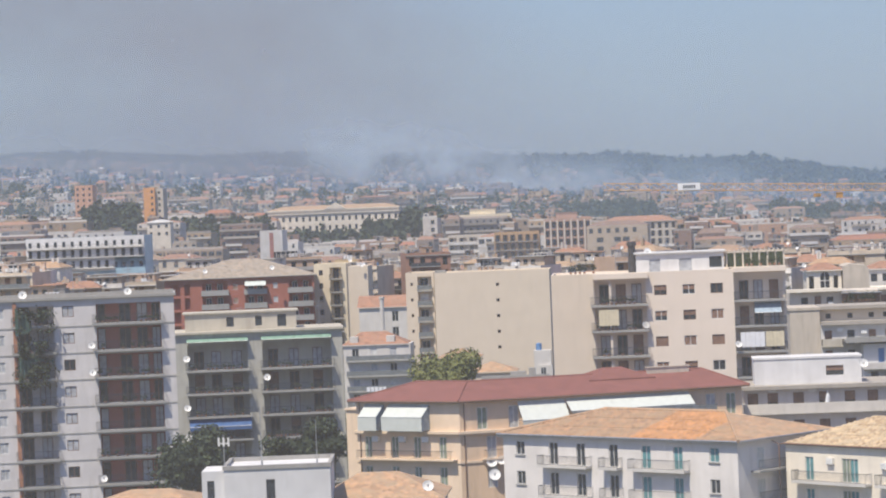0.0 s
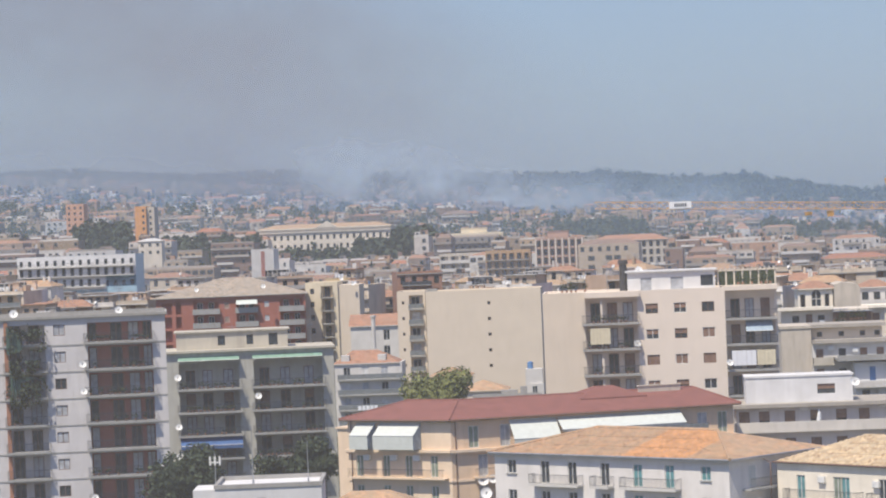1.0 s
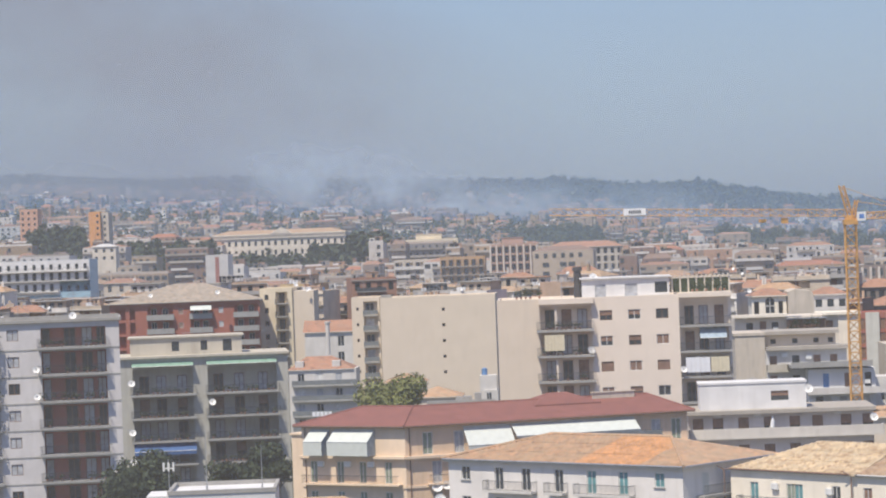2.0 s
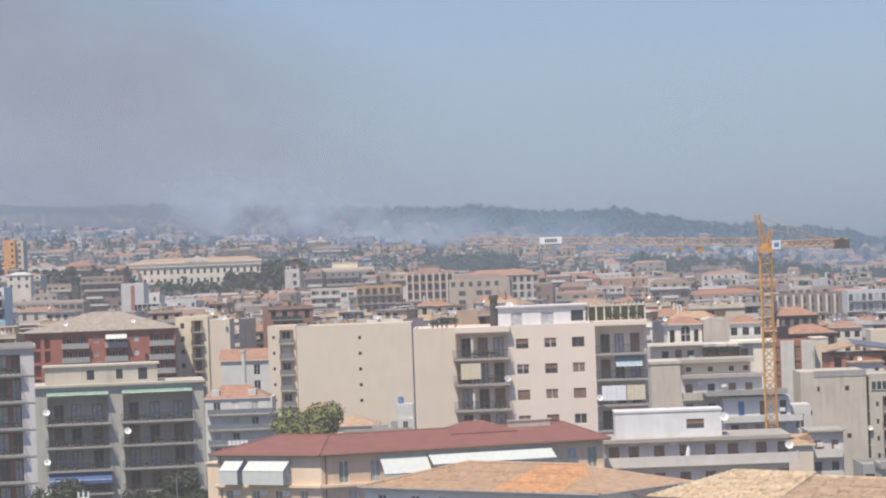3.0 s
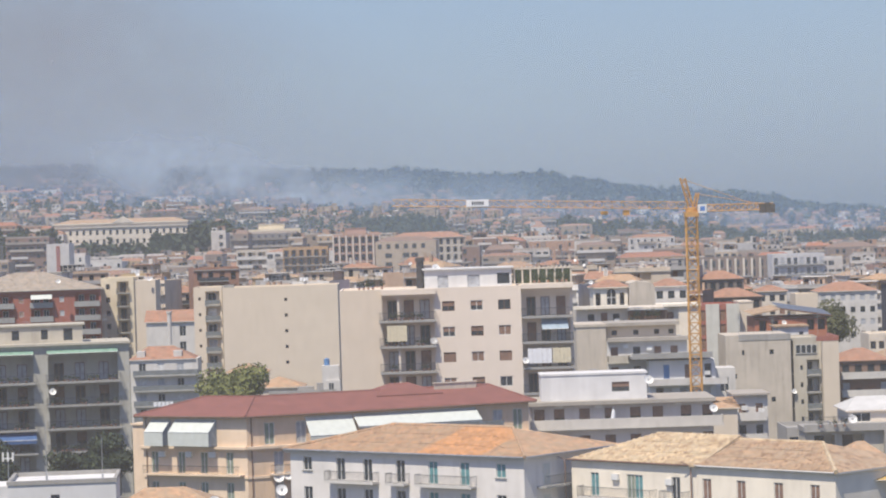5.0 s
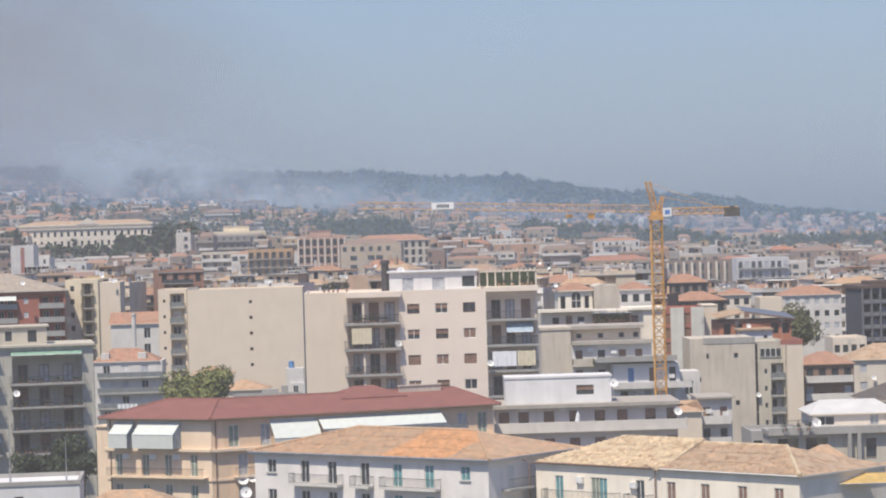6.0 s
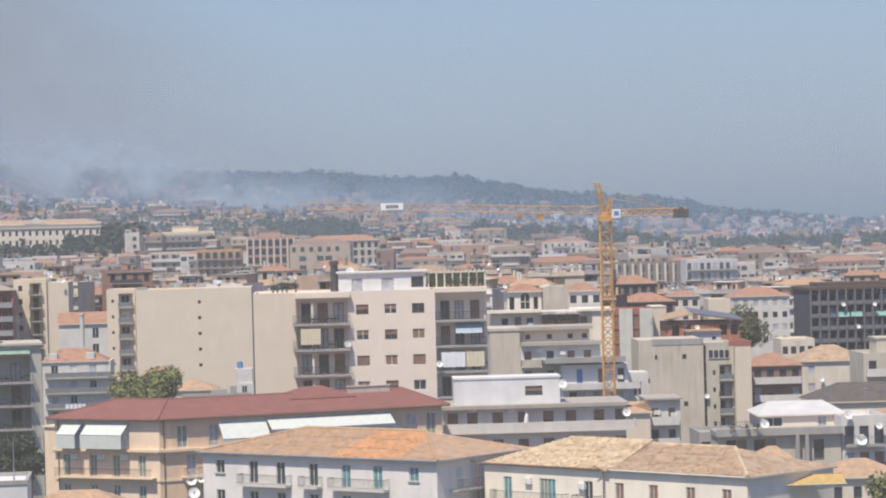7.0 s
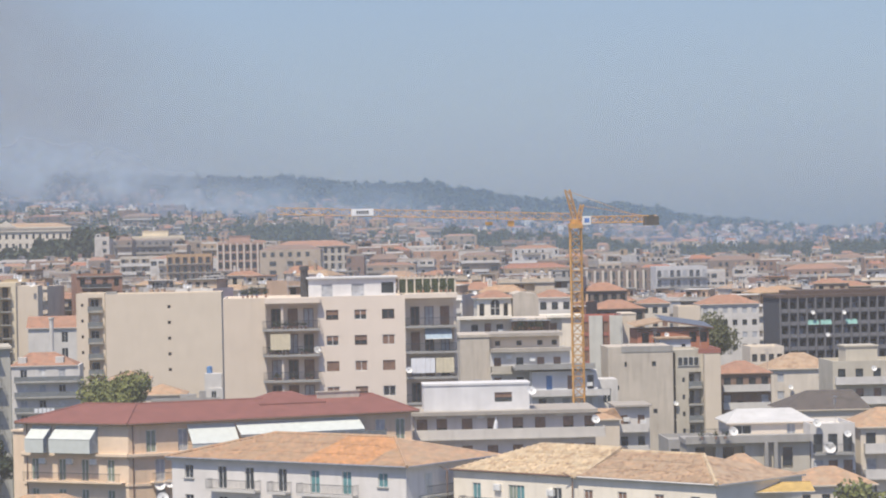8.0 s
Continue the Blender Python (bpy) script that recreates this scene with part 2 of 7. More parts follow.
def add_window(parent, x, y, z, w, h, kind="glass", mat=None, sill=False):
    fr = part("window", frame_mesh(w, h, mat or FRAMEW), None, parent, m=pose(x, y, z))
    part("shutter" if kind not in ("glass", "half") else "pane", pane_mesh(w, h, kind), None, fr)
    if sill:
        s = shared(("sill", round(w, 2)), lambda: (lambda q: (q.box(-0.12, w + 0.12, -0.26, 0.0, -0.1, 0.0), q)[1].mesh("sill", [SLAB]))(Shape()))
        part("sill", s, None, fr)
    return fr


def add_balcony(parent, x, z, w, out=1.2, rail="bars", mat=None, y=0.0):
    """Slab that stands out of the front, with a railing as its part."""
    def slab():
        s = Shape()
        s.box(0, w, -out, 0.02, -0.2, 0.0)
        s.box(-0.03, w + 0.03, -out - 0.03, -out + 0.1, -0.24, 0.02)
        return s.mesh("balcony_slab", [mat or SLAB])

    def fence():
        s = Shape()
        if rail == "wall":
            s.box(0, w, -out, -out + 0.12, 0, 0.95)
            s.box(0, 0.12, -out, 0, 0, 0.95)
            s.box(w - 0.12, w, -out, 0, 0, 0.95)
            return s.mesh("parapet", [mat or SLAB])
        if rail == "panel":
            s.box(0.05, w - 0.05, -out + 0.03, -out + 0.06, 0.08, 0.95)
            s.box(0.05, 0.08, -out, 0, 0.08, 0.95)
            s.box(w - 0.08, w - 0.05, -out, 0, 0.08, 0.95)
            for i in range(int(w / 1.2) + 1):
                s.box(i * 1.2, i * 1.2 + 0.05, -out, -out + 0.05, 0, 1.0)
            return s.mesh("railing", [GREYRAIL])
        s.box(0, w, -out + 0.02, -out + 0.07, 0.95, 1.0)
        s.box(0, w, -out + 0.03, -out + 0.06, 0.08, 0.12)
        n = max(3, int(w / 0.16))
        for i in range(n + 1):
            s.box(w * i / n - 0.012, w * i / n + 0.012, -out + 0.03, -out + 0.055, 0, 0.95)
        for xx in (0.0, w):
            s.box(xx - 0.02, xx + 0.02, -out, 0, 0.95, 1.0)
            for i in range(6):
                s.box(xx - 0.012, xx + 0.012, -out + 0.2 * i, -out + 0.2 * i + 0.025, 0, 0.95)
        return s.mesh("railing", [IRON])
    key = (round(w, 2), round(out, 2), rail, (mat or SLAB).name)
    b = part("balcony", shared(("slab",) + key, slab), None, parent, m=pose(x, y, z))
    part("railing" if rail != "wall" else "parapet", shared(("fence",) + key, fence), None, b)
    return b


def front(s, w, h, ops, z0=0.0):
    """Front face in the plane y = 0 with pockets: ops are (x, z, w, h, depth[, slot])."""
    ops = [o if len(o) > 5 else (*o, 0) for o in ops]
    xs = sorted({0.0, w, *(round(o[0], 3) for o in ops), *(round(o[0] + o[2], 3) for o in ops)})
    zs = sorted({z0, h, *(round(o[1], 3) for o in ops), *(round(o[1] + o[3], 3) for o in ops)})
    for a, b in zip(xs, xs[1:]):
        for c, d in zip(zs, zs[1:]):
            mx, mz = (a + b) / 2, (c + d) / 2
            if not any(o[0] < mx < o[0] + o[2] and o[1] < mz < o[1] + o[3] for o in ops):
                s.poly([(a, 0, c), (b, 0, c), (b, 0, d), (a, 0, d)])
    for x, z, ww, hh, dep, slot in ops:
        p, q = [(x, z), (x + ww, z), (x + ww, z + hh), (x, z + hh)], dep
        for i in range(4):
            (a, c), (b, d) = p[i], p[(i + 1) % 4]
            s.poly([(a, 0, c), (a, q, c), (b, q, d), (b, 0, d)])
        s.poly([(a, q, c) for a, c in p], slot)


def shell(w, d, h, ops, parapet=0.0, z0=0.0):
    """Outer walls of a house with its roof deck."""
    s = Shape()
    front(s, w, h, ops, z0)
    s.poly([(0, d, z0), (0, 0, z0), (0, 0, h), (0, d, h)])
    s.poly([(w, 0, z0), (w, d, z0), (w, d, h), (w, 0, h)])
    s.poly([(w, d, z0), (0, d, z0), (0, d, h), (w, d, h)])
    s.poly([(0, 0, h), (w, 0, h), (w, d, h), (0, d, h)])
    if parapet:
        for a in ((0, w, 0, 0.2), (0, w, d - 0.2, d), (0, 0.2, 0.2, d - 0.2), (w - 0.2, w, 0.2, d - 0.2)):
            s.box(*a, h, h + parapet)
    return s.weld()


def thing(name, label, category, x, y, z=0.0, yaw=0.0, group=""):
    ob = new(name)
    ob.matrix_basis = pose(x, y, z, 0, 0, yaw)
    return tagged(ob, label, category, group)


def hip_roof(w, d, h, rise, over=0.5, left=None, right=None, thick=0.15):
    """Hipped roof over a w x d plan with eaves at height h; left/right: hip run at each end (0: gable)."""
    s = Shape()
    l = d / 2 if left is None else left
    r = d / 2 if right is None else right
    x0, x1, y0, y1 = -over, w + over, -over, d + over
    a, b = (l if l else -over, d / 2, h + rise), (w - r if r else w + over, d / 2, h + rise)
    c = [(x0, y0, h), (x1, y0, h), (x1, y1, h), (x0, y1, h)]
    s.poly([c[0], c[1], b, a])
    s.poly([c[2], c[3], a, b])
    s.poly([c[3], c[0], a])
    s.poly([c[1], c[2], b])
    for i in range(4):
        p, q = c[i], c[(i + 1) % 4]
        s.poly([(p[0], p[1], h - thick), (q[0], q[1], h - thick), q, p], 1)
    s.poly([(p[0], p[1], h - thick) for p in c], 1)
    return s


def tile_rows(w, d, h, rise, over, left, right, pitch=0.4, part_from=-99, part_to=99):
    """Rounded tile channels that run down the front slope and the right hip."""
    s = Shape()
    l, r = left, right
    run = d / 2 + over
    n = int((w + 2 * over) / pitch)
    for i in range(n):
        x = -over + (i + 0.5) * pitch
        if not part_from <= x < part_to:
            continue
        top = 1.0
        if x < l:
            top = (x + over) / (l + over)
        if x > w - r:
            top = min(top, (w + over - x) / (r + over))
        if top < 0.04:
            continue
        steps = max(1, int(run * top / 2.2))
        for k in range(steps):
            f0, f1 = top * k / steps, top * (k + 1) / steps
            j = random.uniform(-0.015, 0.015)
            y0, y1 = -over + run * f0, -over + run * f1
            z0, z1 = h + rise * f0 + 0.03 + abs(j), h + rise * f1 + 0.01
            g = pitch * 0.32
            s.poly([(x - g + j, y0, z0 - 0.02), (x + j, y0, z0 + 0.11), (x + j, y1, z1 + 0.09), (x - g + j, y1, z1 - 0.02)])
            s.poly([(x + j, y0, z0 + 0.11), (x + g + j, y0, z0 - 0.02), (x + g + j, y1, z1 - 0.02), (x + j, y1, z1 + 0.09)])
    return s


def dish(x, y, z, r=0.45, yaw=0.0, label="white satellite dish on a bracket, tilted towards the sky"):
    """Satellite dish: shallow bowl, arm with feed, bracket."""
    def bowl():
        s = Shape()
        rings, sides = 4, 14
        pts = []
        for i in range(rings + 1):
            q = i / rings * r
            pts.append([(q * math.cos(2 * math.pi * k / sides), -0.0 + 0.35 * (q * q - r * r) / r * -1, q * math.sin(2 * math.pi * k / sides)) for k in range(sides)])
        for i in range(rings):
            for k in range(sides):
                j = (k + 1) % sides
                s.poly([pts[i][k], pts[i][j], pts[i + 1][j], pts[i + 1][k]])
        return s.mesh("bowl", [DISHW])

    def arm():
        s = Shape()
        s.tube((0, 0, -r * 0.9), (0, -r * 1.1, -r * 0.2), 0.02, 5)
        s.box(-0.05, 0.05, -r * 1.2, -r * 1.05, -r * 0.25, -r * 0.1)
        return s.mesh("feed_arm", [STEEL])

    def post():
        s = Shape()
        s.tube((0, 0.18, -r * 1.5), (0, 0.18, 0), 0.03, 6)
        s.box(-0.06, 0.06, 0.1, 0.25, -0.1, 0.1)
        return s.mesh("bracket", [STEEL])
    e = thing("satellite_dish", label, "satellite dish", x, y, z, yaw, "satellite dishes")
    tilt = pose(0, 0, 0, -25, 0, 0)
    part("bowl", shared(("bowl", r), bowl), None, e, m=tilt)
    part("feed_arm", shared(("arm", r), arm), None, e, m=tilt)
    part("bracket", shared(("post", r), post), None, e)
    return e


def aerial(x, y, z, h=3.0, yaw=0.0):
    """Television aerial: mast with two combs of rods."""
    def make():
        s = Shape()
        s.tube((0, 0, 0), (0, 0, h), 0.03, 5)
        return s.mesh("mast", [STEEL])

    def comb():
        s = Shape()
        s.box(-0.6, 0.6, -0.02, 0.02, h - 0.22, h - 0.18)
        s.box(-0.5, 0.5, -0.02, 0.02, h - 0.82, h - 0.78)
        for i in range(7):
            s.box(-0.6 + 0.2 * i - 0.012, -0.6 + 0.2 * i + 0.012, -0.3, 0.3, h - 0.22, h - 0.19)
        for i in range(4):
            s.box(-0.5 + 0.3 * i - 0.012, -0.5 + 0.3 * i + 0.012, -0.02, 0.02, h - 1.1, h - 0.5)
        return s.mesh("rods", [STEEL])
    e = thing("television_aerial", "thin grey metal television aerial standing on a roof", "aerial", x, y, z, yaw, "roof aerials")
    part("mast", shared(("aerial", h), make), None, e)
    part("rods", shared(("comb", h), comb), None, e)
    return e


def awning(name, label, x, y, z, w, out, drop, mat, yaw=0.0, valance=0.0, gaps=0):
    """Sloping canvas with side cheeks or a hanging front, on two arms."""
    e = thing(name, label, "awning", x, y, z, yaw)
    s = Shape()
    s.box(0, w, -0.08, 0.0, -0.05, 0.05)
    n = max(1, int(w / 0.7))
    for i in range(n):
        a, b, sag = w * i / n, w * (i + 1) / n, 0.015 * (i % 2)
        s.poly([(a, 0, 0), (b, 0, 0), (b, -out, -drop + sag), (a, -out, -drop + sag)])
        if valance:
            s.poly([(a, -out, -drop + sag), (b, -out, -drop + sag), (b, -out + 0.03, -drop - valance), (a, -out + 0.03, -drop - valance)])
    part("canvas", s, mat, e)
    r = Shape()
    for xx in (0.03, w - 0.03):
        r.tube((xx, 0, -drop - 0.05), (xx, -out, -drop), 0.03, 5)
    r.tube((0, -out, -drop), (w, -out, -drop), 0.035, 6)
    part("arms", r, STEEL, e)
    return e


def air_conditioner(x, y, z, yaw=0.0):
    def body():
        s = Shape()
        s.box(0, 0.85, -0.34, -0.04, 0, 0.6)
        for i in range(6):
            s.box(0.06, 0.5, -0.355, -0.34, 0.06 + i * 0.085, 0.1 + i * 0.085)
        return s.mesh("case", [DISHW])

    def feet():
        s = Shape()
        s.box(0.1, 0.15, -0.34, 0, -0.06, 0)
        s.box(0.7, 0.75, -0.34, 0, -0.06, 0)
        return s.mesh("bracket", [IRON])
    e = thing("air_conditioner", "white outdoor air conditioner unit on wall brackets", "air conditioner", x, y, z, yaw, "air conditioners")
    part("case", shared("ac", body), None, e)
    part("bracket", shared("acf", feet), None, e)
    return e


def tree(label, x, y, z, h, r, mat, seed, count=1500, leaf=0.42, trunk=True):
    """Tapered trunk, limbs, and a crown of many small leaf clumps with gaps."""
    rnd = random.Random(seed)
    e = thing("tree", label, "tree", x, y, z)
    s = Shape()
    s.tube((0, 0, 0), (0.1, 0, h * 0.5), r * 0.07 + 0.1, 8, 0, r * 0.045 + 0.06)
    lobes = []
    for i in range(18):
        a = rnd.uniform(0, 6.283)
        q = rnd.uniform(0.1, 0.72) * r
        zc = h - r * rnd.uniform(0.3, 1.15)
        lobes.append((Vector((q * math.cos(a), q * math.sin(a), zc)), rnd.uniform(0.28, 0.46) * r))
        s.tube((0.1, 0, h * rnd.uniform(0.3, 0.5)), lobes[-1][0], 0.09 + r * 0.012, 5, 0, 0.03)
    part("trunk", s, BARK, e)
    c = Shape()
    for _ in range(count):
        o, lr = lobes[rnd.randrange(len(lobes))]
        d = Vector((rnd.gauss(0, 1), rnd.gauss(0, 1), rnd.gauss(0, 0.8)))
        d.normalize()
        p = o + d * lr * rnd.uniform(0.55, 1.1)
        p.z = min(p.z, h)
        u = Vector((rnd.gauss(0, 1), rnd.gauss(0, 1), rnd.gauss(0, 1))).normalized()
        v = u.cross(d).normalized() if u.cross(d).length > 1e-3 else Vector((0, 0, 1))
        g = leaf * rnd.uniform(0.5, 1.2)
        c.poly([p - u * g, p + v * g * 0.7, p + u * g, p - v * g * 0.6 + d * g * 0.4])
    part("crown", c, mat, e)
    return e

# ---- ground: one sheet to the horizon, rising into wooded hills ----
RIDGE_X = [-1130, -985, -934, -873, -781, -690, -609, -450, -288, -223, -158, -93, -57, -35, 0, 42, 92, 131, 187, 226, 267, 305, 364, 420, 464, 519, 565, 609, 640, 659, 696, 718, 787, 868, 908, 1038, 1200]
RIDGE_Z = [146, 149, 147, 141, 136, 136, 137, 130, 126, 122, 121, 118, 118, 122, 119, 113, 110, 109, 113, 110, 101, 98, 90, 85, 82, 77, 76, 71, 70, 63, 58, 54, 50, 41, 34, 28, 22]


def land_z(x, y):
    base = ground_z(max(-1500, min(1500, x)), min(y, 3000))
    if y > 2900:
        f = min(1.0, (y - 2900) / 1000)
        f = f * f * (3 - 2 * f)
        crest = float(np.interp(x / 0.8 * 4000 / max(y, 2900), RIDGE_X, RIDGE_Z)) - 13
        base = base * (1 - f) + crest * f
        if y > 4000:
            base -= (y - 4000) * 0.12
    if 2500 < y < 4100:
        base += 5 * noise.noise((x / 90, y / 120, 0.3)) * min(1, (y - 2500) / 400) * max(0.0, min(1.0, (3850 - y) / 300))
    return base


xs = [-5200, -3600, -2600, -2000] + list(range(-1500, 1501, 30)) + [2000, 2600, 3600, 5200]
ys = [-900, -300, 0, 200, 450] + list(range(550, 2500, 100)) + list(range(2500, 4200, 40)) + [4300, 4500, 4900]
gv = [(x, y, land_z(x, y)) for y in ys for x in xs]
n = len(xs)
gf = [(j * n + i, j * n + i + 1, (j + 1) * n + i + 1, (j + 1) * n + i) for j in range(len(ys) - 1) for i in range(n - 1)]
gm, gt, gp = shader("ground_earth_and_scrub")
gvec = place(gt, world_space=True)
gcol = mixed(gt, (0.11, 0.105, 0.085), (0.045, 0.055, 0.028), ramp(gt, noise_at(gt, gvec, 0.012, 6), 0.35, 0.55))
gcol = mixed(gt, gcol, (0.17, 0.14, 0.09), ramp(gt, noise_at(gt, gvec, 0.05, 5), 0.55, 0.75, 0, 0.5))
gt.links.new(gcol, gp.inputs["Base Color"])
gp.inputs["Roughness"].default_value = 0.95
gme = bpy.data.meshes.new("ground")
gme.from_pydata(gv, [], gf)
gme.materials.append(gm)
tagged(new("ground", gme), "dusty town ground rising into scrubby wooded hills", "ground", kind="structure")


# ---- tower block with white ribs and red loggias ----
def tower_block():
    e = thing("apartment_block", "grey-white nine-storey apartment block with dark red loggias", "apartment building", -79.65, 315.4, 0, 9.5)
    h, w = 30.26, 27.58
    ops = []
    for i in range(9):
        z = 27.44 - 3.05 * i
        if z < 0.3:
            continue
        ops.append((9.3, z, 4.65, 2.6 if i else 2.2, 1.9, 0))
        ops.append((18.7, z, 7.35, 2.6 if i else 2.2, 1.9, 1))
        ops.append((14.9, z + 0.85, 1.3, 1.25, 0.18, 0))
        ops.append((7.3, z + 0.85, 1.0, 1.25, 0.18, 0))
    part("wall", shell(w, 13, h, ops), [BLUEGREY, RUST], e)
    rf = Shape()
    rf.box(-0.25, w + 0.25, -0.35, 13.2, h + 0.003, h + 0.32)
    rf.box(0, w, 0.4, 0.6, h + 0.32, h + 0.75)
    part("roof", rf, CONCRETE, e, "flat concrete roof slab")
    for i in range(9):
        z = 27.44 - 3.05 * i
        if z < 0.3:
            continue
        hh = 2.2 if i == 0 else 2.45
        for a0, a1 in ((0, 9.28), (13.97, 18.2), (26.3, w)):
            b = Shape()
            b.box(a0, a1, -0.05, -0.003, z - 0.32, z - 0.16)
            part("string_course", b, SLAB, e)
        add_balcony(e, 18.3, z, 7.95, 0.75, "bars")
        add_balcony(e, 9.2, z, 4.9, 0.75, "bars")
        for k, (dx, ww, kind) in enumerate(((0.1, 0.9, "grey"), (2.6, 1.3, "glass"), (4.6, 1.2, "grey"), (6.3, 0.95, "grey"))):
            add_window(e, 18.7 + dx, 1.80, z, ww, hh - 0.1, kind if (i + k) % 3 else "glass", FRAMEB)
        add_window(e, 9.9, 1.80, z, 1.2, hh - 0.1, "glass", FRAMEB)
        add_window(e, 12.0, 1.80, z, 1.2, hh - 0.1, "grey" if i % 2 else "glass", FRAMEB)
        add_window(e, 14.9, 0.1, z + 0.85, 1.3, 1.25, ("grey", "grey", "glass", "grey")[i % 4], FRAMEB)
        add_window(e, 7.3, 0.1, z + 0.85, 1.0, 1.25, "grey", FRAMEW)
        p = Shape()
        p.box(9.32, 9.75, -0.2, 0.3, z, z + 2.6)
        part("pier", p, plaster("orange_brown_pier", (0.42, 0.20, 0.12)), e, "orange-brown plastered pier")
        if i in (0, 1, 2, 3, 5):
            pots(e, 18.6, z, 7.2, i)
        if i < 4:
            pots(e, 9.4, z, 4.3, i + 40, 3.0 if i < 3 else 1.0)
    return e


def pots(e, x, z, w, seed, grow=1.0):
    """Potted plants and odds and ends along a balcony rail."""
    rnd = random.Random(seed)
    spots_ = []
    s = Shape()
    for k in range(int(w / 0.55)):
        if rnd.random() < 0.4:
            continue
        px = x + 0.3 + k * 0.55
        spots_.append(px)
        for _ in range(int(26 * grow)):
            q = Vector((px + rnd.gauss(0, 0.18), -0.45 + rnd.gauss(0, 0.12), z + 0.4 + abs(rnd.gauss(0, 0.22 * grow))))
            u = Vector((rnd.gauss(0, 1), rnd.gauss(0, 1), rnd.gauss(0, 1))).normalized() * 0.12
            v = Vector((rnd.gauss(0, 1), rnd.gauss(0, 1), rnd.gauss(0, 1))).normalized() * 0.1
            s.poly([q - u, q + v, q + u, q - v])
    m = e.matrix_basis
    t = new("balcony_plants")
    t.matrix_basis = m
    tagged(t, "row of potted plants along a balcony railing", "potted plants", "balcony plants")
    tub = shared("pot", lambda: (lambda q: (q.tube((0, 0, 0), (0, 0, 0.28), 0.12, 7, 0, 0.17), q)[1].mesh("pot", [TILE_NEW]))(Shape()))
    for px in spots_:
        part("pot", tub, None, t, m=pose(px, -0.45, z))
    part("leaves", s, LEAF_DK, t)


tower_block()
nets = thing("shade_net", "dark green torn shade net hanging over balconies", "shade net", -70.03, 316.2, 0, 9.5)
for z0, z1, x0, x1 in ((26.4, 29.6, 0.0, 1.8), (21.5, 25.5, 0.3, 1.5), (23.2, 24.6, 1.0, 4.2)):
    q = Shape()
    for i in range(6):
        a, b = x0 + (x1 - x0) * i / 6, x0 + (x1 - x0) * (i + 1) / 6
        ya, yb = -0.1 * (i % 2), -0.1 * ((i + 1) % 2)
        q.poly([(a, ya, z1 - 0.25 * i), (b, yb, z1 - 0.25 * (i + 1)), (b, yb - 0.2, z0 + 0.1 * i), (a, ya - 0.2, z0 + 0.1 * i)])
    part("net", q, CLOTH_G, nets)
for u, w in ((-971, -243), (-971, -291), (-958, -480)):
    dish(u * 0.0634, 317.0, 38 + (w + 40) * 0.064, 0.42, 20)


# ---- grey-green balcony block with awnings ----
def balcony_block():
    e = thing("apartment_block", "grey-green apartment block with long shaded balconies", "apartment building", -61.95, 376.85, 0, 8)
    w, h = 22.65, 23.48
    ops = []
    zs = [18.62 - 3.12 * i for i in range(6)]
    for i, z in enumerate(zs):
        if z < 0.3:
            continue
        hh = 3.4 if i == 0 else 2.75
        ops += [(1.75, z, 8.1, hh, 2.2, 0), (11.8, z, 9.3, hh, 2.2, 0)]
    part("wall", shell(w, 12, h, ops), [GREYGREEN], e)
    rf = Shape()
    rf.box(-0.2, w + 0.2, -0.5, 12.2, h + 0.003, h + 0.3)
    part("roof", rf, WEATHERED, e, "flat weathered roof slab")
    for i, z in enumerate(zs):
        if z < 0.3:
            continue
        add_balcony(e, 1.45, z, 8.7, 1.1, "bars")
        add_balcony(e, 11.5, z, 9.9, 1.1, "bars")
        for k, x in enumerate((2.6, 4.9, 7.7, 12.6, 15.4, 18.6)):
            add_window(e, x, 2.1, z, 1.3, 2.4, ("glass", "brown", "grey", "glass", "grey", "half")[(k * 2 + i) % 6], FRAMEB)
        if i < 4:
            pots(e, 12.0, z, 8.8, 60 + i)
            pots(e, 2.0, z, 7.4, 70 + i)
    ph = Shape()
    front(ph, 15.05, 2.3, [(5.6, 0.5, 1.0, 1.3, 0.15), (9.5, 0.5, 0.9, 1.3, 0.15), (12.5, 0.3, 1.2, 1.6, 0.15)])
    ww = 15.05
    ph.poly([(0, 7, 0), (0, 0, 0), (0, 0, 2.3), (0, 7, 2.3)])
    ph.poly([(ww, 0, 0), (ww, 7, 0), (ww, 7, 2.3), (ww, 0, 2.3)])
    ph.box(-0.3, ww + 0.3, -0.3, 7, 2.303, 2.5)
    a = part("attic", ph, WEATHERED, e, "cream set-back attic storey", pose(1.52, 2, h + 0.3))
    for x, z, q, hh in ((5.6, 0.5, 1.0, 1.3), (9.5, 0.5, 0.9, 1.3), (12.5, 0.3, 1.2, 1.6)):
        part("window", pane_mesh(q, hh, "glass"), None, a, m=pose(x, 0.08, z))
    M = e.matrix_basis
    for lab, x, z, aw, out, drop, mt, val in (("faded green striped canvas awning over a top balcony", 1.7, h - 0.6, 8.2, 1.1, 0.45, AWN_G, 0.0),
                                              ("faded green striped canvas awning over a top balcony", 11.7, h - 0.6, 9.4, 1.1, 0.45, AWN_G, 0.0),
                                              ("bright blue canvas awning over a balcony", 1.7, 12.3, 8.3, 1.4, 1.25, AWN_B, 0.5)):
        q = M @ Vector((x, -0.02, z))
        awning("awning", lab, q.x, q.y, q.z, aw, out, drop, mt, 8, val)
    for x, wv in ((1.6, -273), (1.5, -360), (12.3, -311), (1.5, -412)):
        q = M @ Vector((x, -1.2, 38 + (wv + 40) * 0.076))
        dish(q.x, q.y, q.z, 0.48, 15)


balcony_block()


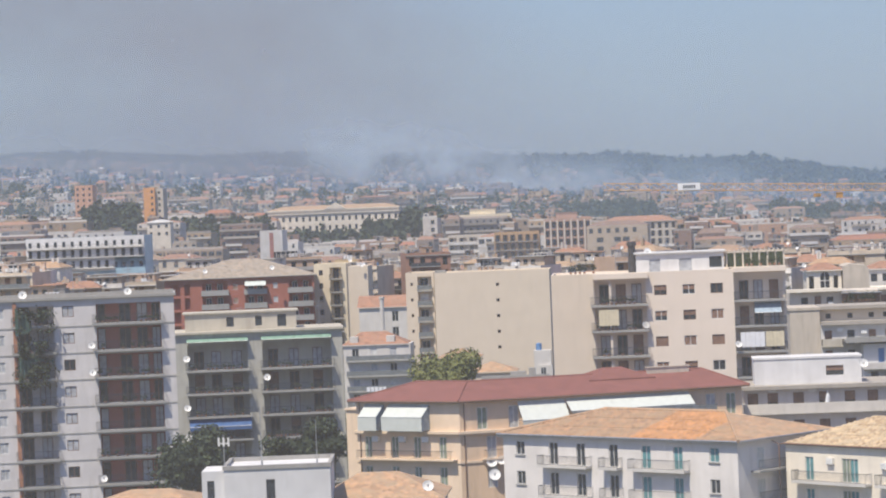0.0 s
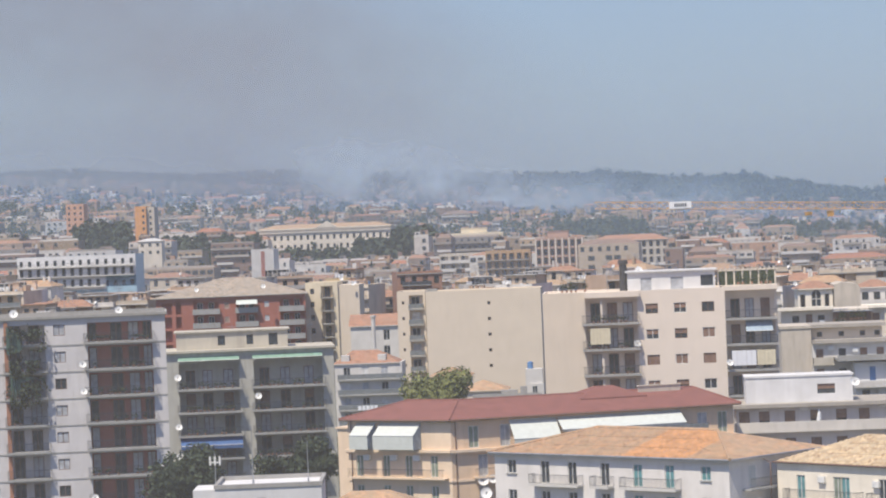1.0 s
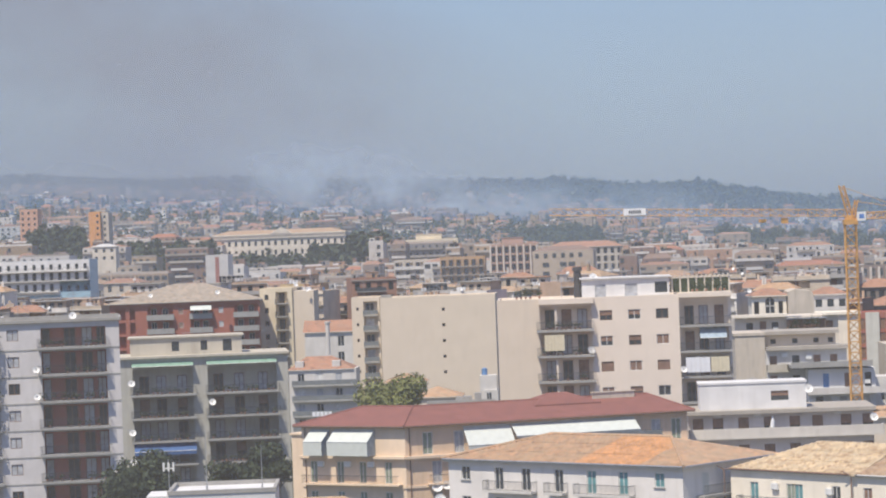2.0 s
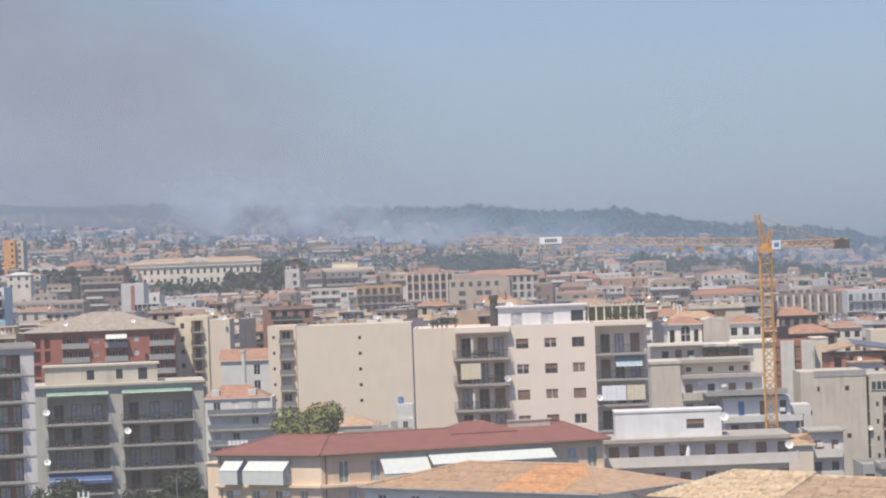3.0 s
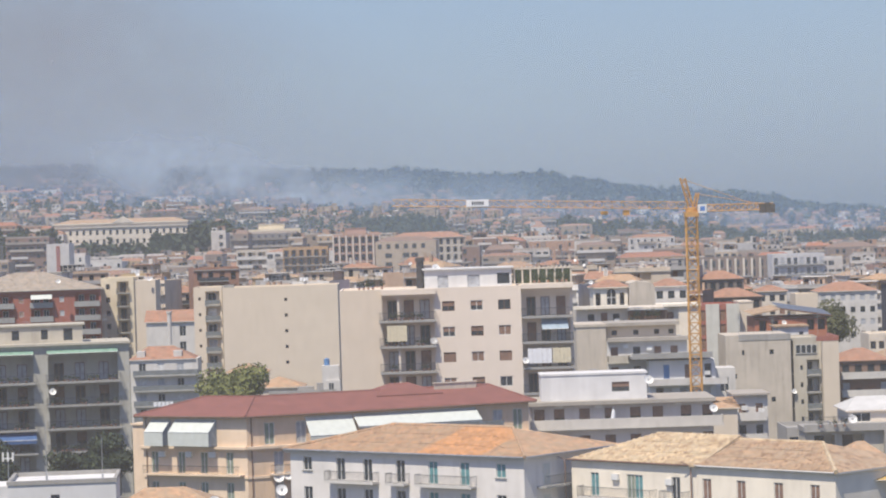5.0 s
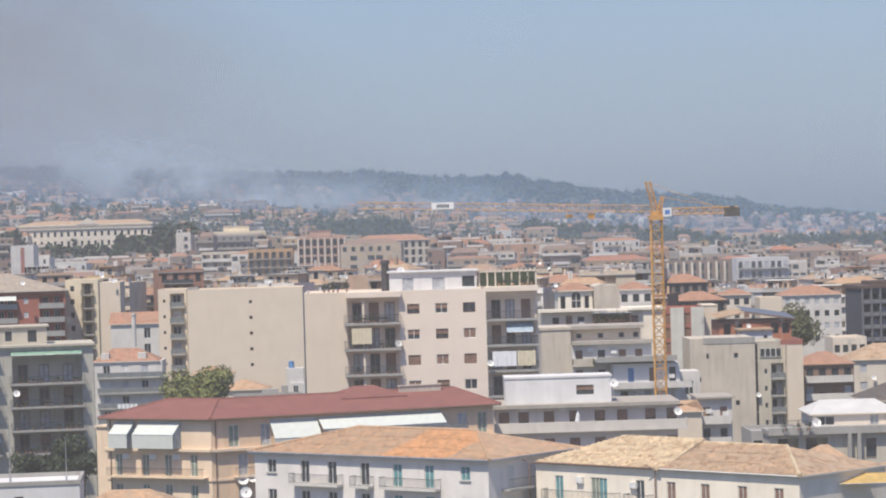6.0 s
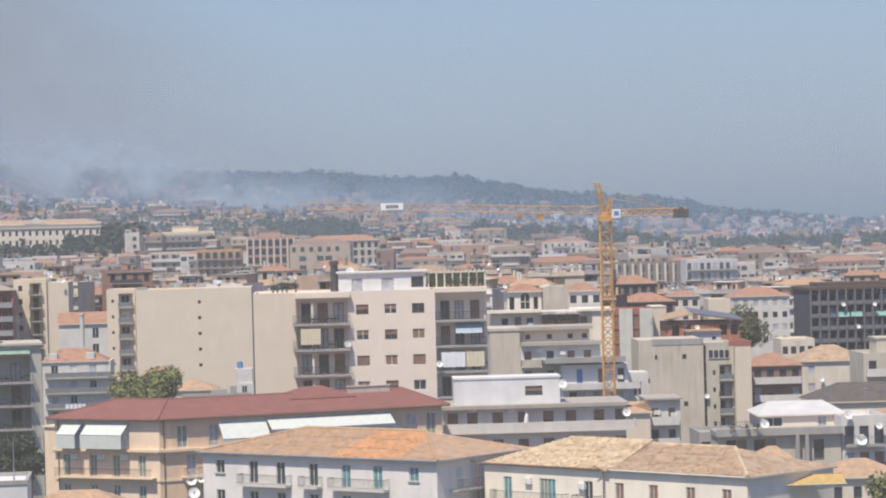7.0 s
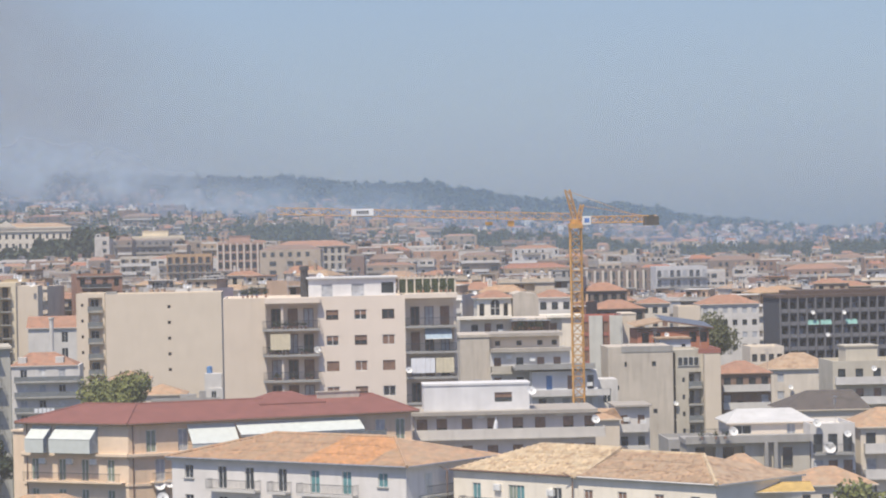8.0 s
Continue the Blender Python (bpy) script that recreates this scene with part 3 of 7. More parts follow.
# climbing plants over the top loggias of the tower
def creeper(x, y, z0, z1, w, seed):
    r = random.Random(seed)
    e = thing("climbing_plant", "dark green climbing plant spilling over balcony rails", "plant", x, y, 0, 9.5)
    st = Shape()
    lf = Shape()
    for i in range(5):
        q = w * (i + 0.5) / 5
        st.tube((q, 0, z0), (q + r.uniform(-0.3, 0.3), -0.2, z1 - r.uniform(0, 1.0)), 0.03, 5)
    for _ in range(420):
        p = Vector((r.uniform(0, w) * r.uniform(0.6, 1.0), r.gauss(-0.25, 0.25), z0 + (z1 - z0) * r.random() ** 0.8))
        if noise.noise((p.x * 0.9, p.z * 0.6, seed)) < -0.05:
            continue
        u = Vector((r.gauss(0, 1), r.gauss(0, 1), r.gauss(0, 1))).normalized() * 0.2
        v = Vector((r.gauss(0, 1), r.gauss(0, 1), r.gauss(0, 1))).normalized() * 0.17
        lf.poly([p - u, p + v, p + u, p - v])
    part("stem", st, BARK, e)
    part("leaves", lf, LEAF_DK, e)


for z0, z1, w, sd in ((26.6, 29.2, 4.4, 1), (23.7, 25.6, 4.0, 2), (20.4, 23.2, 4.6, 3), (20.2, 22.4, 2.6, 4)):
    creeper(-69.77, 316.1, z0, z1, w, sd)


# ---- brick-red block with a grey hipped roof, behind ----
def red_block():
    e = thing("apartment_block", "brick-red apartment block with white balconies and grey tiled hip roof", "apartment building", -102.84, 616, 0, 7)
    w, h = 32.86, 26.47
    ops = []
    for i in range(5):
        z = h - 3.6 - 3.05 * i
        for x, ww in ((1.2, 2.2), (4.3, 1.2), (8.2, 5.6), (17.6, 4.6), (27.2, 5.2)):
            ops.append((x, z, ww, 2.5, 1.2, 0))
        ops.append((23.8, z + 0.9, 1.0, 1.2, 0.15, 0))
        ops.append((15.0, z + 0.9, 1.0, 1.2, 0.15, 0))
    part("wall", shell(w, 15, h, ops), [REDWALL], e)
    part("roof", hip_roof(w, 15, h, 3.9, 0.7, 14, 12), [TILE_GREY, CONCRETE], e, "grey-brown tiled hip roof")
    for i in range(5):
        z = h - 3.6 - 3.05 * i
        for x, ww in ((8.0, 6.0), (17.4, 5.0), (27.0, 5.6)):
            add_balcony(e, x, z, ww, 1.0, "wall", SLAB)
        for x in (9, 11.5, 18.3, 20.3, 28, 30.4):
            add_window(e, x, 1.1, z, 1.2, 2.3, "glass", FRAMEW)
        add_window(e, 23.8, 0.08, z + 0.9, 1.0, 1.2, "grey")
        add_window(e, 15.0, 0.08, z + 0.9, 1.0, 1.2, "brown")
    awning("awning", "white rolled canvas awning on a red front", -85.28, 617.6, h - 1.0, 4.6, 1.3, 0.9, AWN_W, 7)


red_block()


# ---- yellow tower with a stair strip and loggias ----
def yellow_tower():
    e = thing("apartment_block", "pale yellow narrow apartment tower with stacked loggias", "apartment building", -71.32, 630)
    w, h, d = 7.31, 28.05, 12
    ops = []
    for i in range(7):
        z = h - 2.9 - 2.95 * i
        ops += [(1.1, z + 0.8, 0.9, 1.2, 0.2, 0), (3.6, z, 2.6, 2.5, 1.2, 0)]
    part("wall", shell(w, d, h, ops, 0.5), [YELLOW], e)
    s = Shape()
    s.box(w + 0.01, 12.10, 0.5, d, 0, h - 0.3)
    part("side_wing", s, TAN, e, "plain tan side wing")
    for i in range(7):
        z = h - 2.9 - 2.95 * i
        add_balcony(e, 3.5, z, 2.8, 0.9, "bars")
        add_window(e, 1.1, 0.1, z + 0.8, 0.9, 1.2, "glass", FRAMEB)
        add_window(e, 4.2, 1.1, z, 1.3, 2.3, "glass", FRAMEB)


yellow_tower()


def small_house(name, label, cat, x, y, w, d, h, wall, roof, rise, z=0.0, yaw=0.0, wins=(), left=None, right=None, over=0.4, roof_label=""):
    """House with a pitched roof; wins: (x, z, w, h, kind)."""
    e = thing(name, label, cat, x, y, z, yaw)
    part("wall", shell(w, d, h, [(a, b, c, q, 0.18) for a, b, c, q, _ in wins]), [wall], e)
    part("roof", hip_roof(w, d, h + 0.004, rise, over, left, right), [roof, wall], e, roof_label)
    for a, b, c, q, kind in wins:
        add_window(e, a, 0.1, b, c, q, kind)
    return e


small_house("house", "white house with an orange tiled gable roof", "house", -58.56, 600, 10.2, 9, 19.28, WHITE, TILE_NEW, 2.4, wins=[(7.0, 16.16, 1.4, 2.2, "glass"), (7.0, 12.80, 1.4, 2.2, "glass")], left=0, right=0)

# white flue beside it
fl = Shape()
fl.tube((0, 0, 0), (0, 0, 6.5), 0.45, 10)
fl.tube((0, 0, 6.5), (0, 0, 6.9), 0.6, 10)
tagged(part("chimney", fl, WHITE, m=pose(-52.75, 590, 14.87)), "white plastered round chimney beside an orange roof", "chimney")


# ---- house with orange roof and stacked balconies ----
def balcony_house():
    e = thing("house", "white house with orange roof and three grey balconies", "house", -53.98, 520)
    w, h = 12.48, 14.91
    fl = [h - 2.9 - 2.8 * i for i in range(4)]
    ops = [(x, z, 1.3, 2.2, 0.2) for z in fl for x in (1.6, 5.0, 8.6)]
    part("wall", shell(w, 9, h, ops), [WHITE], e)
    part("roof", hip_roof(w * 0.94, 9, h + 0.004, 2.3, 0.3, 3, 4), [TILE_NEW, WHITE], e, "bright orange tiled roof")
    for x in (1.2, 8.0):
        dm = Shape()
        dm.box(x, x + 1.5, 0.6, 3.0, h, h + 1.5)
        part("dormer", dm, WHITE, e)
    for i, z in enumerate(fl):
        add_balcony(e, 0.6, z, w - 0.6, 1.2, "panel")
        for k, x in enumerate((1.6, 5.0, 8.6)):
            add_window(e, x, 0.1, z, 1.3, 2.2, ("glass", "white", "grey")[(i + k) % 3])
    ln = Shape()
    for i in range(5):
        ln.box(4.2 + i * 0.75, 4.2 + i * 0.75 + 0.62, -1.36, -1.33, fl[2] - 0.1, fl[2] + 0.75)
    lo = part("laundry", ln, LAUNDRY, None)
    lo.matrix_basis = pose(-53.98, 520, 0)
    tagged(lo, "white laundry hanging over a balcony railing", "laundry")


balcony_house()


# ---- tall tan party wall and its narrow neighbour ----
def party_wall_block():
    e = thing("apartment_block", "tan blank party wall of an apartment block with small vents", "apartment building", -38.02, 540)
    w, h = 22.05, 26.88
    ops = [(11.77, 24.39 - i * 3.0, 0.62, 0.62, 0.25) for i in range(5)]
    part("wall", shell(w, 14, h, ops, 0.4), [TAN], e)
    for x, z, *_ in ops:
        add_window(e, x, 0.15, z, 0.62, 0.62, "glass", FRAMEB)
    t = Shape()
    t.box(0.2, 2.2, 0.3, 2.2, h + 0.4, h + 0.9)
    t.box(w - 2.6, w - 0.3, 1, 4, h + 0.01, h + 0.35)
    part("roof_hatch", t, CONCRETE, e)
    lw = thing("light_well", "narrow shaded light well between two tan party walls", "light well", -16.55, 551)
    s = Shape()
    s.box(0, 1.3, 0, 2, 0, 25.3)
    part("wall", s, GREYWALL, lw)
    for i in range(6):
        add_window(lw, 0.2, -0.07, 22.6 - 3.0 * i, 0.6, 1.1, "glass", FRAMEB)
    g = thing("apartment_block", "tan narrow apartment block with glazed stacked balconies", "apartment building", -43.85, 544)
    w2, h2 = 5.44, 27.01
    o2 = []
    for i in range(7):
        z = h2 - 3.0 - 3.02 * i
        o2 += [(2.3, z, 2.7, 2.6, 1.0, 0)]
        o2 += [(0.9, z + 0.9, 0.5, 0.6, 0.15, 0)]
    part("wall", shell(w2, 13, h2, o2, 0.4), [TAN], g)
    for i in range(7):
        z = h2 - 3.0 - 3.02 * i
        add_balcony(g, 2.2, z, 2.9, 0.5, "panel")
        add_window(g, 2.7, 0.9, z, 1.6, 2.3, ("glass", "white", "glass", "grey")[i % 4], FRAMEW)
        add_window(g, 0.9, 0.08, z + 0.9, 0.5, 0.6, "glass", FRAMEB)
    # low annexe with a water tank before the party wall
    a = thing("annexe", "white low roof annexe with a blue water tank", "annexe", -19.05, 528)
    s = Shape()
    s.box(0, 3.2, 0, 3.5, 0, 12.34)
    s.box(0.8, 3.4, -0.5, 3.5, 0, 9.59)
    part("wall", s, WHITE, a)
    add_window(a, 1.2, -0.56, 8.43 - 1.0, 1.0, 1.8, "glass")
    tk = Shape()
    tk.tube((0, 0, 0), (0, 0, 1.2), 0.55, 12)
    tk.tube((0, 0, 1.2), (0, 0, 1.35), 0.4, 12, 0, 0.2)
    tagged(part("water_tank", tk, simple("blue_plastic", (0.10, 0.22, 0.42), 0.5), m=pose(-18.16, 530, 12.34)), "blue plastic water tank on a white annexe", "water tank")


party_wall_block()
small_house("house", "small house with a faded clay roof among parapets", "house", -28.20, 470, 8.0, 8, 11.87, TAN, TILE_A, 1.6)
small_house("house", "small house with a faded clay roof behind a tree", "house", -34.80, 500, 7.0, 8, 13.00, TAN, TILE_A, 1.4)
pw_ = Shape()
pw_.box(0, 10.56, 0, 7, 0, 12.48)
pw_.box(0, 10.56, -0.1, 0.2, 12.48, 12.92)
pw_.box(7.4, 8.4, 1, 2.4, 12.48, 13.89)
pw_.box(4.4, 6.9, 2, 3.4, 12.48, 13.36)
tagged(part("terrace", pw_, CONCRETE, m=pose(-24.20, 440, 0)), "grey roof terrace with low parapet and sheds", "terrace")


# ---- pale six-window block with loggias, penthouse and pergola ----
def pale_block():
    D = 340
    x0 = -9.86
    e = thing("apartment_block", "pale pink-cream apartment block with brown shuttered windows and loggias", "apartment building", x0, D)
    h = 30.18
    w = 21.83
    rows = [26.64 - 3.08 * i for i in range(8)]
    ops = []
    for i, z in enumerate(rows):
        if z < 0.3:
            continue
        ops.append((5.15, z, 6.2, 2.75, 1.35, 0))
        for u in (47, 97, 146):
            ops.append(((u + 145) * 0.068 - 0.75, z + 0.95, 1.5, 1.2, 0.2, 0))
    part("wall", shell(w, 13, h, ops, 0.25), [PINKISH], e)
    fk = Shape()
    fk.box(0.0, 5.05, -0.12, -0.004, 0, h + 0.25)
    part("flank", fk, TAN, e, "tan blank flank wall")
    cn = Shape()
    cn.box(5.0, 11.6, -0.9, -0.004, h - 0.45, h + 0.2)
    part("cornice", cn, PINKISH, e)
    kinds = ("half", "half", "glass", "half", "half", "brown", "brown", "brown", "brown")
    for i, z in enumerate(rows):
        if z < 0.3:
            continue
        add_balcony(e, 4.7, z, 6.8, 0.9, "bars")
        for j, u in enumerate((47, 97, 146)):
            add_window(e, (u + 145) * 0.068 - 0.75, 0.1, z + 0.95, 1.5, 1.2, kinds[(i * 3 + j) % 9], FRAMEW if (i + j) % 2 else FRAMEB)
        for j, x in enumerate((5.7, 7.7, 9.6)):
            add_window(e, x, 1.26, z, 1.2, 2.4, ("glass", "brown", "grey")[(i + j) % 3], FRAMEB)
        fx = Shape()
        fx.box(6.9, 7.15, -0.5, -0.2, z, z + 2.86)
        part("loggia_post", fx, PINKISH, e)
        pots(e, 5.2, z, 5.6, 80 + i)
    yc = Shape()
    for i in range(6):
        yc.box(5.6 + i * 0.4, 5.98 + i * 0.4, -0.95 - 0.03 * (i % 2), -0.92, rows[1] + 0.6, rows[1] + 2.5)
    c = part("curtain", yc, CLOTH_Y)
    c.matrix_basis = pose(x0, D, 0)
    tagged(c, "faded yellow canvas curtain drawn across a balcony", "curtain")
    # right-hand balcony wing, set back
    g = part("balcony_wing", shell(6.26, 11, h - 0.2, [(0.3, z, 5.6, 2.7, 0.6, 0) for z in rows if z > 0.3]), [PINKISH], e, "set-back balcony wing", pose(w + 0.01, 1.2, 0))
    for i, z in enumerate(rows):
        if z < 0.3:
            continue
        add_balcony(e, w + 0.05, z, 6.1, 1.3, "bars", y=1.2)
        for j, x in enumerate((0.7, 2.4, 4.3)):
            add_window(e, w + x, 1.7, z, 1.1, 2.3, ("glass", "grey", "brown")[(i * 2 + j) % 3], FRAMEB)
    rs = Shape()
    rs.box(w - 0.0, w + 6.32, -0.2, 12, h - 0.19, h + 0.35)
    part("wing_roof", rs, PINKISH, e)
    # penthouse
    pw = 10.54
    ps = Shape()
    hh = 1.90 + 0.45
    po = [(1.6, 0.2, 1.3, 1.5, 0.15), (5.2, 0.2, 1.5, 1.5, 0.15), (8.8, 0.5, 1.5, 1.3, 0.15)]
    front(ps, pw, hh, po)
    ps.poly([(0, 6, 0), (0, 0, 0), (0, 0, hh), (0, 6, hh)])
    ps.poly([(pw, 0, 0), (pw, 6, 0), (pw, 6, hh), (pw, 0, hh)])
    ps.box(-0.25, pw + 0.25, -0.35, 6, hh + 0.003, hh + 0.18)
    pt = part("penthouse", ps, plaster("bright_white_plaster", (0.70, 0.70, 0.70), dirt=0.2), e, "white set-back penthouse", pose(10.27, 1.6, h))
    for q, kd in zip(po, ("grey", "grey", "glass")):
        part("window", pane_mesh(q[2], q[3], kd), None, pt, m=pose(q[0], 0.08, q[1]))
    # roof garden pergola
    pg = thing("pergola", "cream roof terrace pergola with planted railings", "pergola", 11.22, D + 2.0, h + 0.35)
    for i in range(8):
        s = Shape()
        s.box(i * 0.98, i * 0.98 + 0.18, 0, 0.18, 0, 1.75)
        part("post", s, CREAM, pg)
    s = Shape()
    s.box(-0.2, 7.3, -0.1, 0.25, 1.754, 1.95)
    for i in range(14):
        s.box(i * 0.53, i * 0.53 + 0.09, -0.3, 3.5, 1.955, 2.07)
    part("beams", s, CREAM, pg)
    s = Shape()
    s.box(0, 7.2, 3.4, 3.6, 0, 1.7)
    part("back_screen", s, LEAF_DK, pg)
    pots(pg, 0, 0.1, 7, 201, 1.6)
    pots(pg, -19.0, -0.1, 4.6, 202, 1.8)
    # dark flue
    s = Shape()
    s.tube((0, 0, 0), (0, 0, 3.4), 0.5, 10, 0, 0.45)
    s.tube((0, 0, 3.4), (0, 0, 3.9), 0.62, 10, 0, 0.55)
    tagged(part("chimney", s, simple("soot_black", (0.05, 0.05, 0.055), 0.9), m=pose(-0.07, 346, h)), "tall dark sooty chimney on a flat roof", "chimney")
    aw = awning("awning", "blue-grey canvas awning on a balcony wing", x0 + w + 2.4, D + 1.1, rows[1] + 2.7, 3.2, 1.5, 1.2, AWN_GREY)
    for xx, ww, mm, lb in ((0.6, 2.9, LAUNDRY, "white sheet hung across a balcony"), (3.6, 2.2, CLOTH_Y, "faded yellow sheet hung across a balcony")):
        s = Shape()
        for i in range(5):
            s.box(xx + ww * i / 5, xx + ww * (i + 1) / 5 - 0.02, -0.3 - 0.04 * (i % 2), -0.26 - 0.04 * (i % 2), rows[2] + 0.5, rows[2] + 2.3)
        tagged(part("hanging_sheet", s, mm, m=pose(x0 + w, D, 0)), lb, "sheet")
    dish(x0 + 11.2, D - 0.6, 24.13, 0.48, 20)
    dish(x0 + w + 0.3, D - 0.6, 21.41, 0.42, 20)
    dish(1.86, 345, h + 2.6, 0.5, 20)
    for u in (-30, 60, 110, 200, 250):
        aerial(u * 0.0695, 347, h, 4.2 + (u % 3) * 0.4, u)


pale_block()


# ---- peach house with the red roof, two wings that meet at an angle ----
def peach_house():
    h = 17.99
    ax, ay, bx, by, cx, cy = -31.30, 313.0, -19.40, 306.0, 11.60, 317.0
    e = thing("apartment_house", "peach plastered house with dark red roof and white awnings", "apartment house", bx, by)
    la, ya = math.hypot(bx - ax, by - ay), math.degrees(math.atan2(by - ay, bx - ax))
    lb, yb = math.hypot(cx - bx, cy - by), math.degrees(math.atan2(cy - by, cx - bx))
    ma, mb = pose(ax - bx, ay - by, 0, 0, 0, ya), pose(0, 0, 0, 0, 0, yb)
    zt = h - 3.35                                     # floor of the attic storey
    opa = [(x, zt - 3.0, 0.95, 2.35, 0.2) for x in (1.0, 4.6, 7.6, 11.0)] + [(1.4, zt + 0.1, 2.4, 2.4, 0.6), (4.6, zt + 0.1, 5.2, 2.4, 0.6)] + [(x, zt - 6.3, 0.95, 2.35, 0.2) for x in (1.0, 4.6, 7.6, 11.0)]
    opb = [(x, zt + 0.1, 1.15, 2.4, 0.2) for x in (2.0, 5.6, 9.2, 13, 17, 21, 25.2, 28.6, 31)] + [(x, zt - 3.0, 1.1, 2.35, 0.2) for x in (3.0, 6.6, 10.2, 13.5)] + [(x, zt - 6.3, 1.1, 2.35, 0.2) for x in (3.0, 6.6, 10.2)]
    part("wing_wall", shell(la, 11, h, opa), [PALEPEACH], e, m=ma)
    part("wing_wall", shell(lb, 12, h, opb), [ORANGE], e, m=mb)
    sw = Shape()
    sw.box(-2.3, -0.01, 1.2, 10, 0, h - 1.2)
    sw.box(-2.45, -0.01, 1.0, 10, h - 1.196, h - 1.0)
    part("side_wing", sw, PALEPEACH, e, m=ma)
    for ops, m, kd in ((opa, ma, "green"), (opb, mb, "grey")):
        for k, o in enumerate(ops):
            w = part("window", frame_mesh(min(o[2], 1.15), o[3], FRAMEW), None, e, m=m @ pose(o[0], o[4] - 0.08, o[1]))
            part("shutter", pane_mesh(min(o[2], 1.15), o[3], "glass" if o[2] > 2 else kd if k % 4 else "green"), None, w)
    for m, l in ((ma, la), (mb, lb)):
        s = Shape()
        s.box(-0.2, l + 0.2, -0.55, -0.004, zt - 0.28, zt)
        s.box(-0.1, l + 0.1, -0.35, -0.004, zt - 0.45, zt - 0.284)
        part("cornice", s, PALEPEACH, e, m=m)
        s = Shape()
        s.box(-0.1, l + 0.1, -0.12, -0.004, zt - 3.5, zt - 3.25)
        part("string_course", s, PALEPEACH, e, m=m)
        s = Shape()
        s.tube((0.5, -0.1, 0), (0.5, -0.1, h), 0.06, 6)
        part("downpipe", s, FRAMEB, e, m=m)
    for m, x, z, w in ((ma, 0.4, zt - 3.05, 13.0), (mb, 2.4, zt - 3.05, 2.4)):
        s = Shape()
        s.box(x, x + w, -0.9, -0.01, z - 0.15, z)
        bo = part("balcony", s, PALEPEACH, e, m=m)
        r = Shape()
        r.box(x, x + w, -0.88, -0.84, z + 0.9, z + 0.95)
        for i in range(int(w / 0.14)):
            r.box(x + i * 0.14, x + i * 0.14 + 0.02, -0.87, -0.85, z, z + 0.9)
        part("railing", r, IRON, bo)
    # roof: eaves follow both fronts, one crooked ridge, hipped at both ends
    A, B, C = Vector((ax, ay, h)), Vector((bx, by, h)), Vector((cx, cy, h))
    o = Vector((bx, by, 0))
    na, nb = Vector((math.sin(radians(ya)), -math.cos(radians(ya)), 0)), Vector((math.sin(radians(yb)), -math.cos(radians(yb)), 0))
    da, db = (B - A).normalized(), (C - B).normalized()
    ov = 0.7
    ea, eb, ec = A + na * ov - da * ov, B + (na + nb).normalized() * ov * 1.05, C + nb * ov + db * ov
    rise = Vector((0, 0, 1.7))
    ra, rb, rc = A - na * 5.5 + da * 4.5 + rise, B - (na + nb).normalized() * 6.2 + rise, C - nb * 6 - db * 2.5 + rise
    fa, fb, fc = A - na * 11.5 - da * ov, B - (na + nb).normalized() * 13, C - nb * 12.5 + db * ov
    s = Shape()
    for f in ([ea, eb, rb, ra], [eb, ec, rc, rb], [ec, fc, rc], [fa, ea, ra], [fb, fa, ra, rb], [fc, fb, rb, rc]):
        s.poly([p - o for p in f])
    for p, q in ((ea, eb), (eb, ec), (ec, fc), (fa, ea)):
        dz = Vector((0, 0, -0.22))
        s.poly([p + dz - o, q + dz - o, q - o, p - o])
    part("roof", s, REDROOF, e, "dark red painted sheet roof")
    s = Shape()
    for p, q in ((ra, rb), (rb, rc), (ea, ra), (eb, rb), (ec, rc)):
        s.tube(p - o, q - o, 0.13, 6)
    part("ridge_cap", s, REDROOF, e)
    # raised middle part of the roof and a low terrace wall
    m = pose(bx, by, 0, 0, 0, yb)
    s = hip_roof(7.4, 6, h + 1.2, 1.15, 0.2, 2.4, 2.8)
    part("raised_roof", s, [REDROOF, REDROOF], e, m=mb @ pose(16.4, 3.6, 0))
    s = Shape()
    s.box(23.6, 28.6, 5.0, 5.3, h + 0.8, h + 2.1)
    s.box(23.5, 28.7, 4.9, 5.5, h + 2.103, h + 2.22)
    part("terrace_wall", s, GREYWALL, e, m=mb)
    # gutters
    s = Shape()
    s.tube(ea - o + Vector((0, 0, -0.12)), eb - o + Vector((0, 0, -0.12)), 0.1, 6)
    s.tube(eb - o + Vector((0, 0, -0.12)), ec - o + Vector((0, 0, -0.12)), 0.1, 6)
    part("gutter", s, FRAMEB, e)
    pa = Matrix.Translation((bx, by, 0)) @ ma
    pb = Matrix.Translation((bx, by, 0)) @ mb
    for m, x, w, out, drop, val, yaw in ((pa, 1.3, 2.5, 1.6, 1.3, 1.5, ya), (pa, 4.5, 5.4, 1.6, 1.3, 1.5, ya), (pb, 6.6, 5.4, 2.0, 2.0, 0.75, yb), (pb, 12.1, 14.4, 2.2, 1.25, 0.2, yb)):
        q = m @ Vector((x, -0.05, h - 0.45))
        a = awning("awning", "white canvas sun awning over an attic terrace", q.x, q.y, q.z, w, out, drop, AWN_W, yaw, val)
        if val > 1:
            s = Shape()
            for xx in (0.0, w):
                s.poly([(xx, 0, 0), (xx, -out, -drop), (xx, -out, -drop - val), (xx, 0, -drop - val)])
            part("cheek", s, AWN_GREY, a)
    q = pb @ Vector((20.0, -2.2, h - 3.0))
    s = Shape()
    s.box(0, 9, 0, 0.06, 0, 1.2)
    for i in range(10):
        s.box(i - 0.03, i + 0.03, -0.04, 0.1, 0, 1.3)
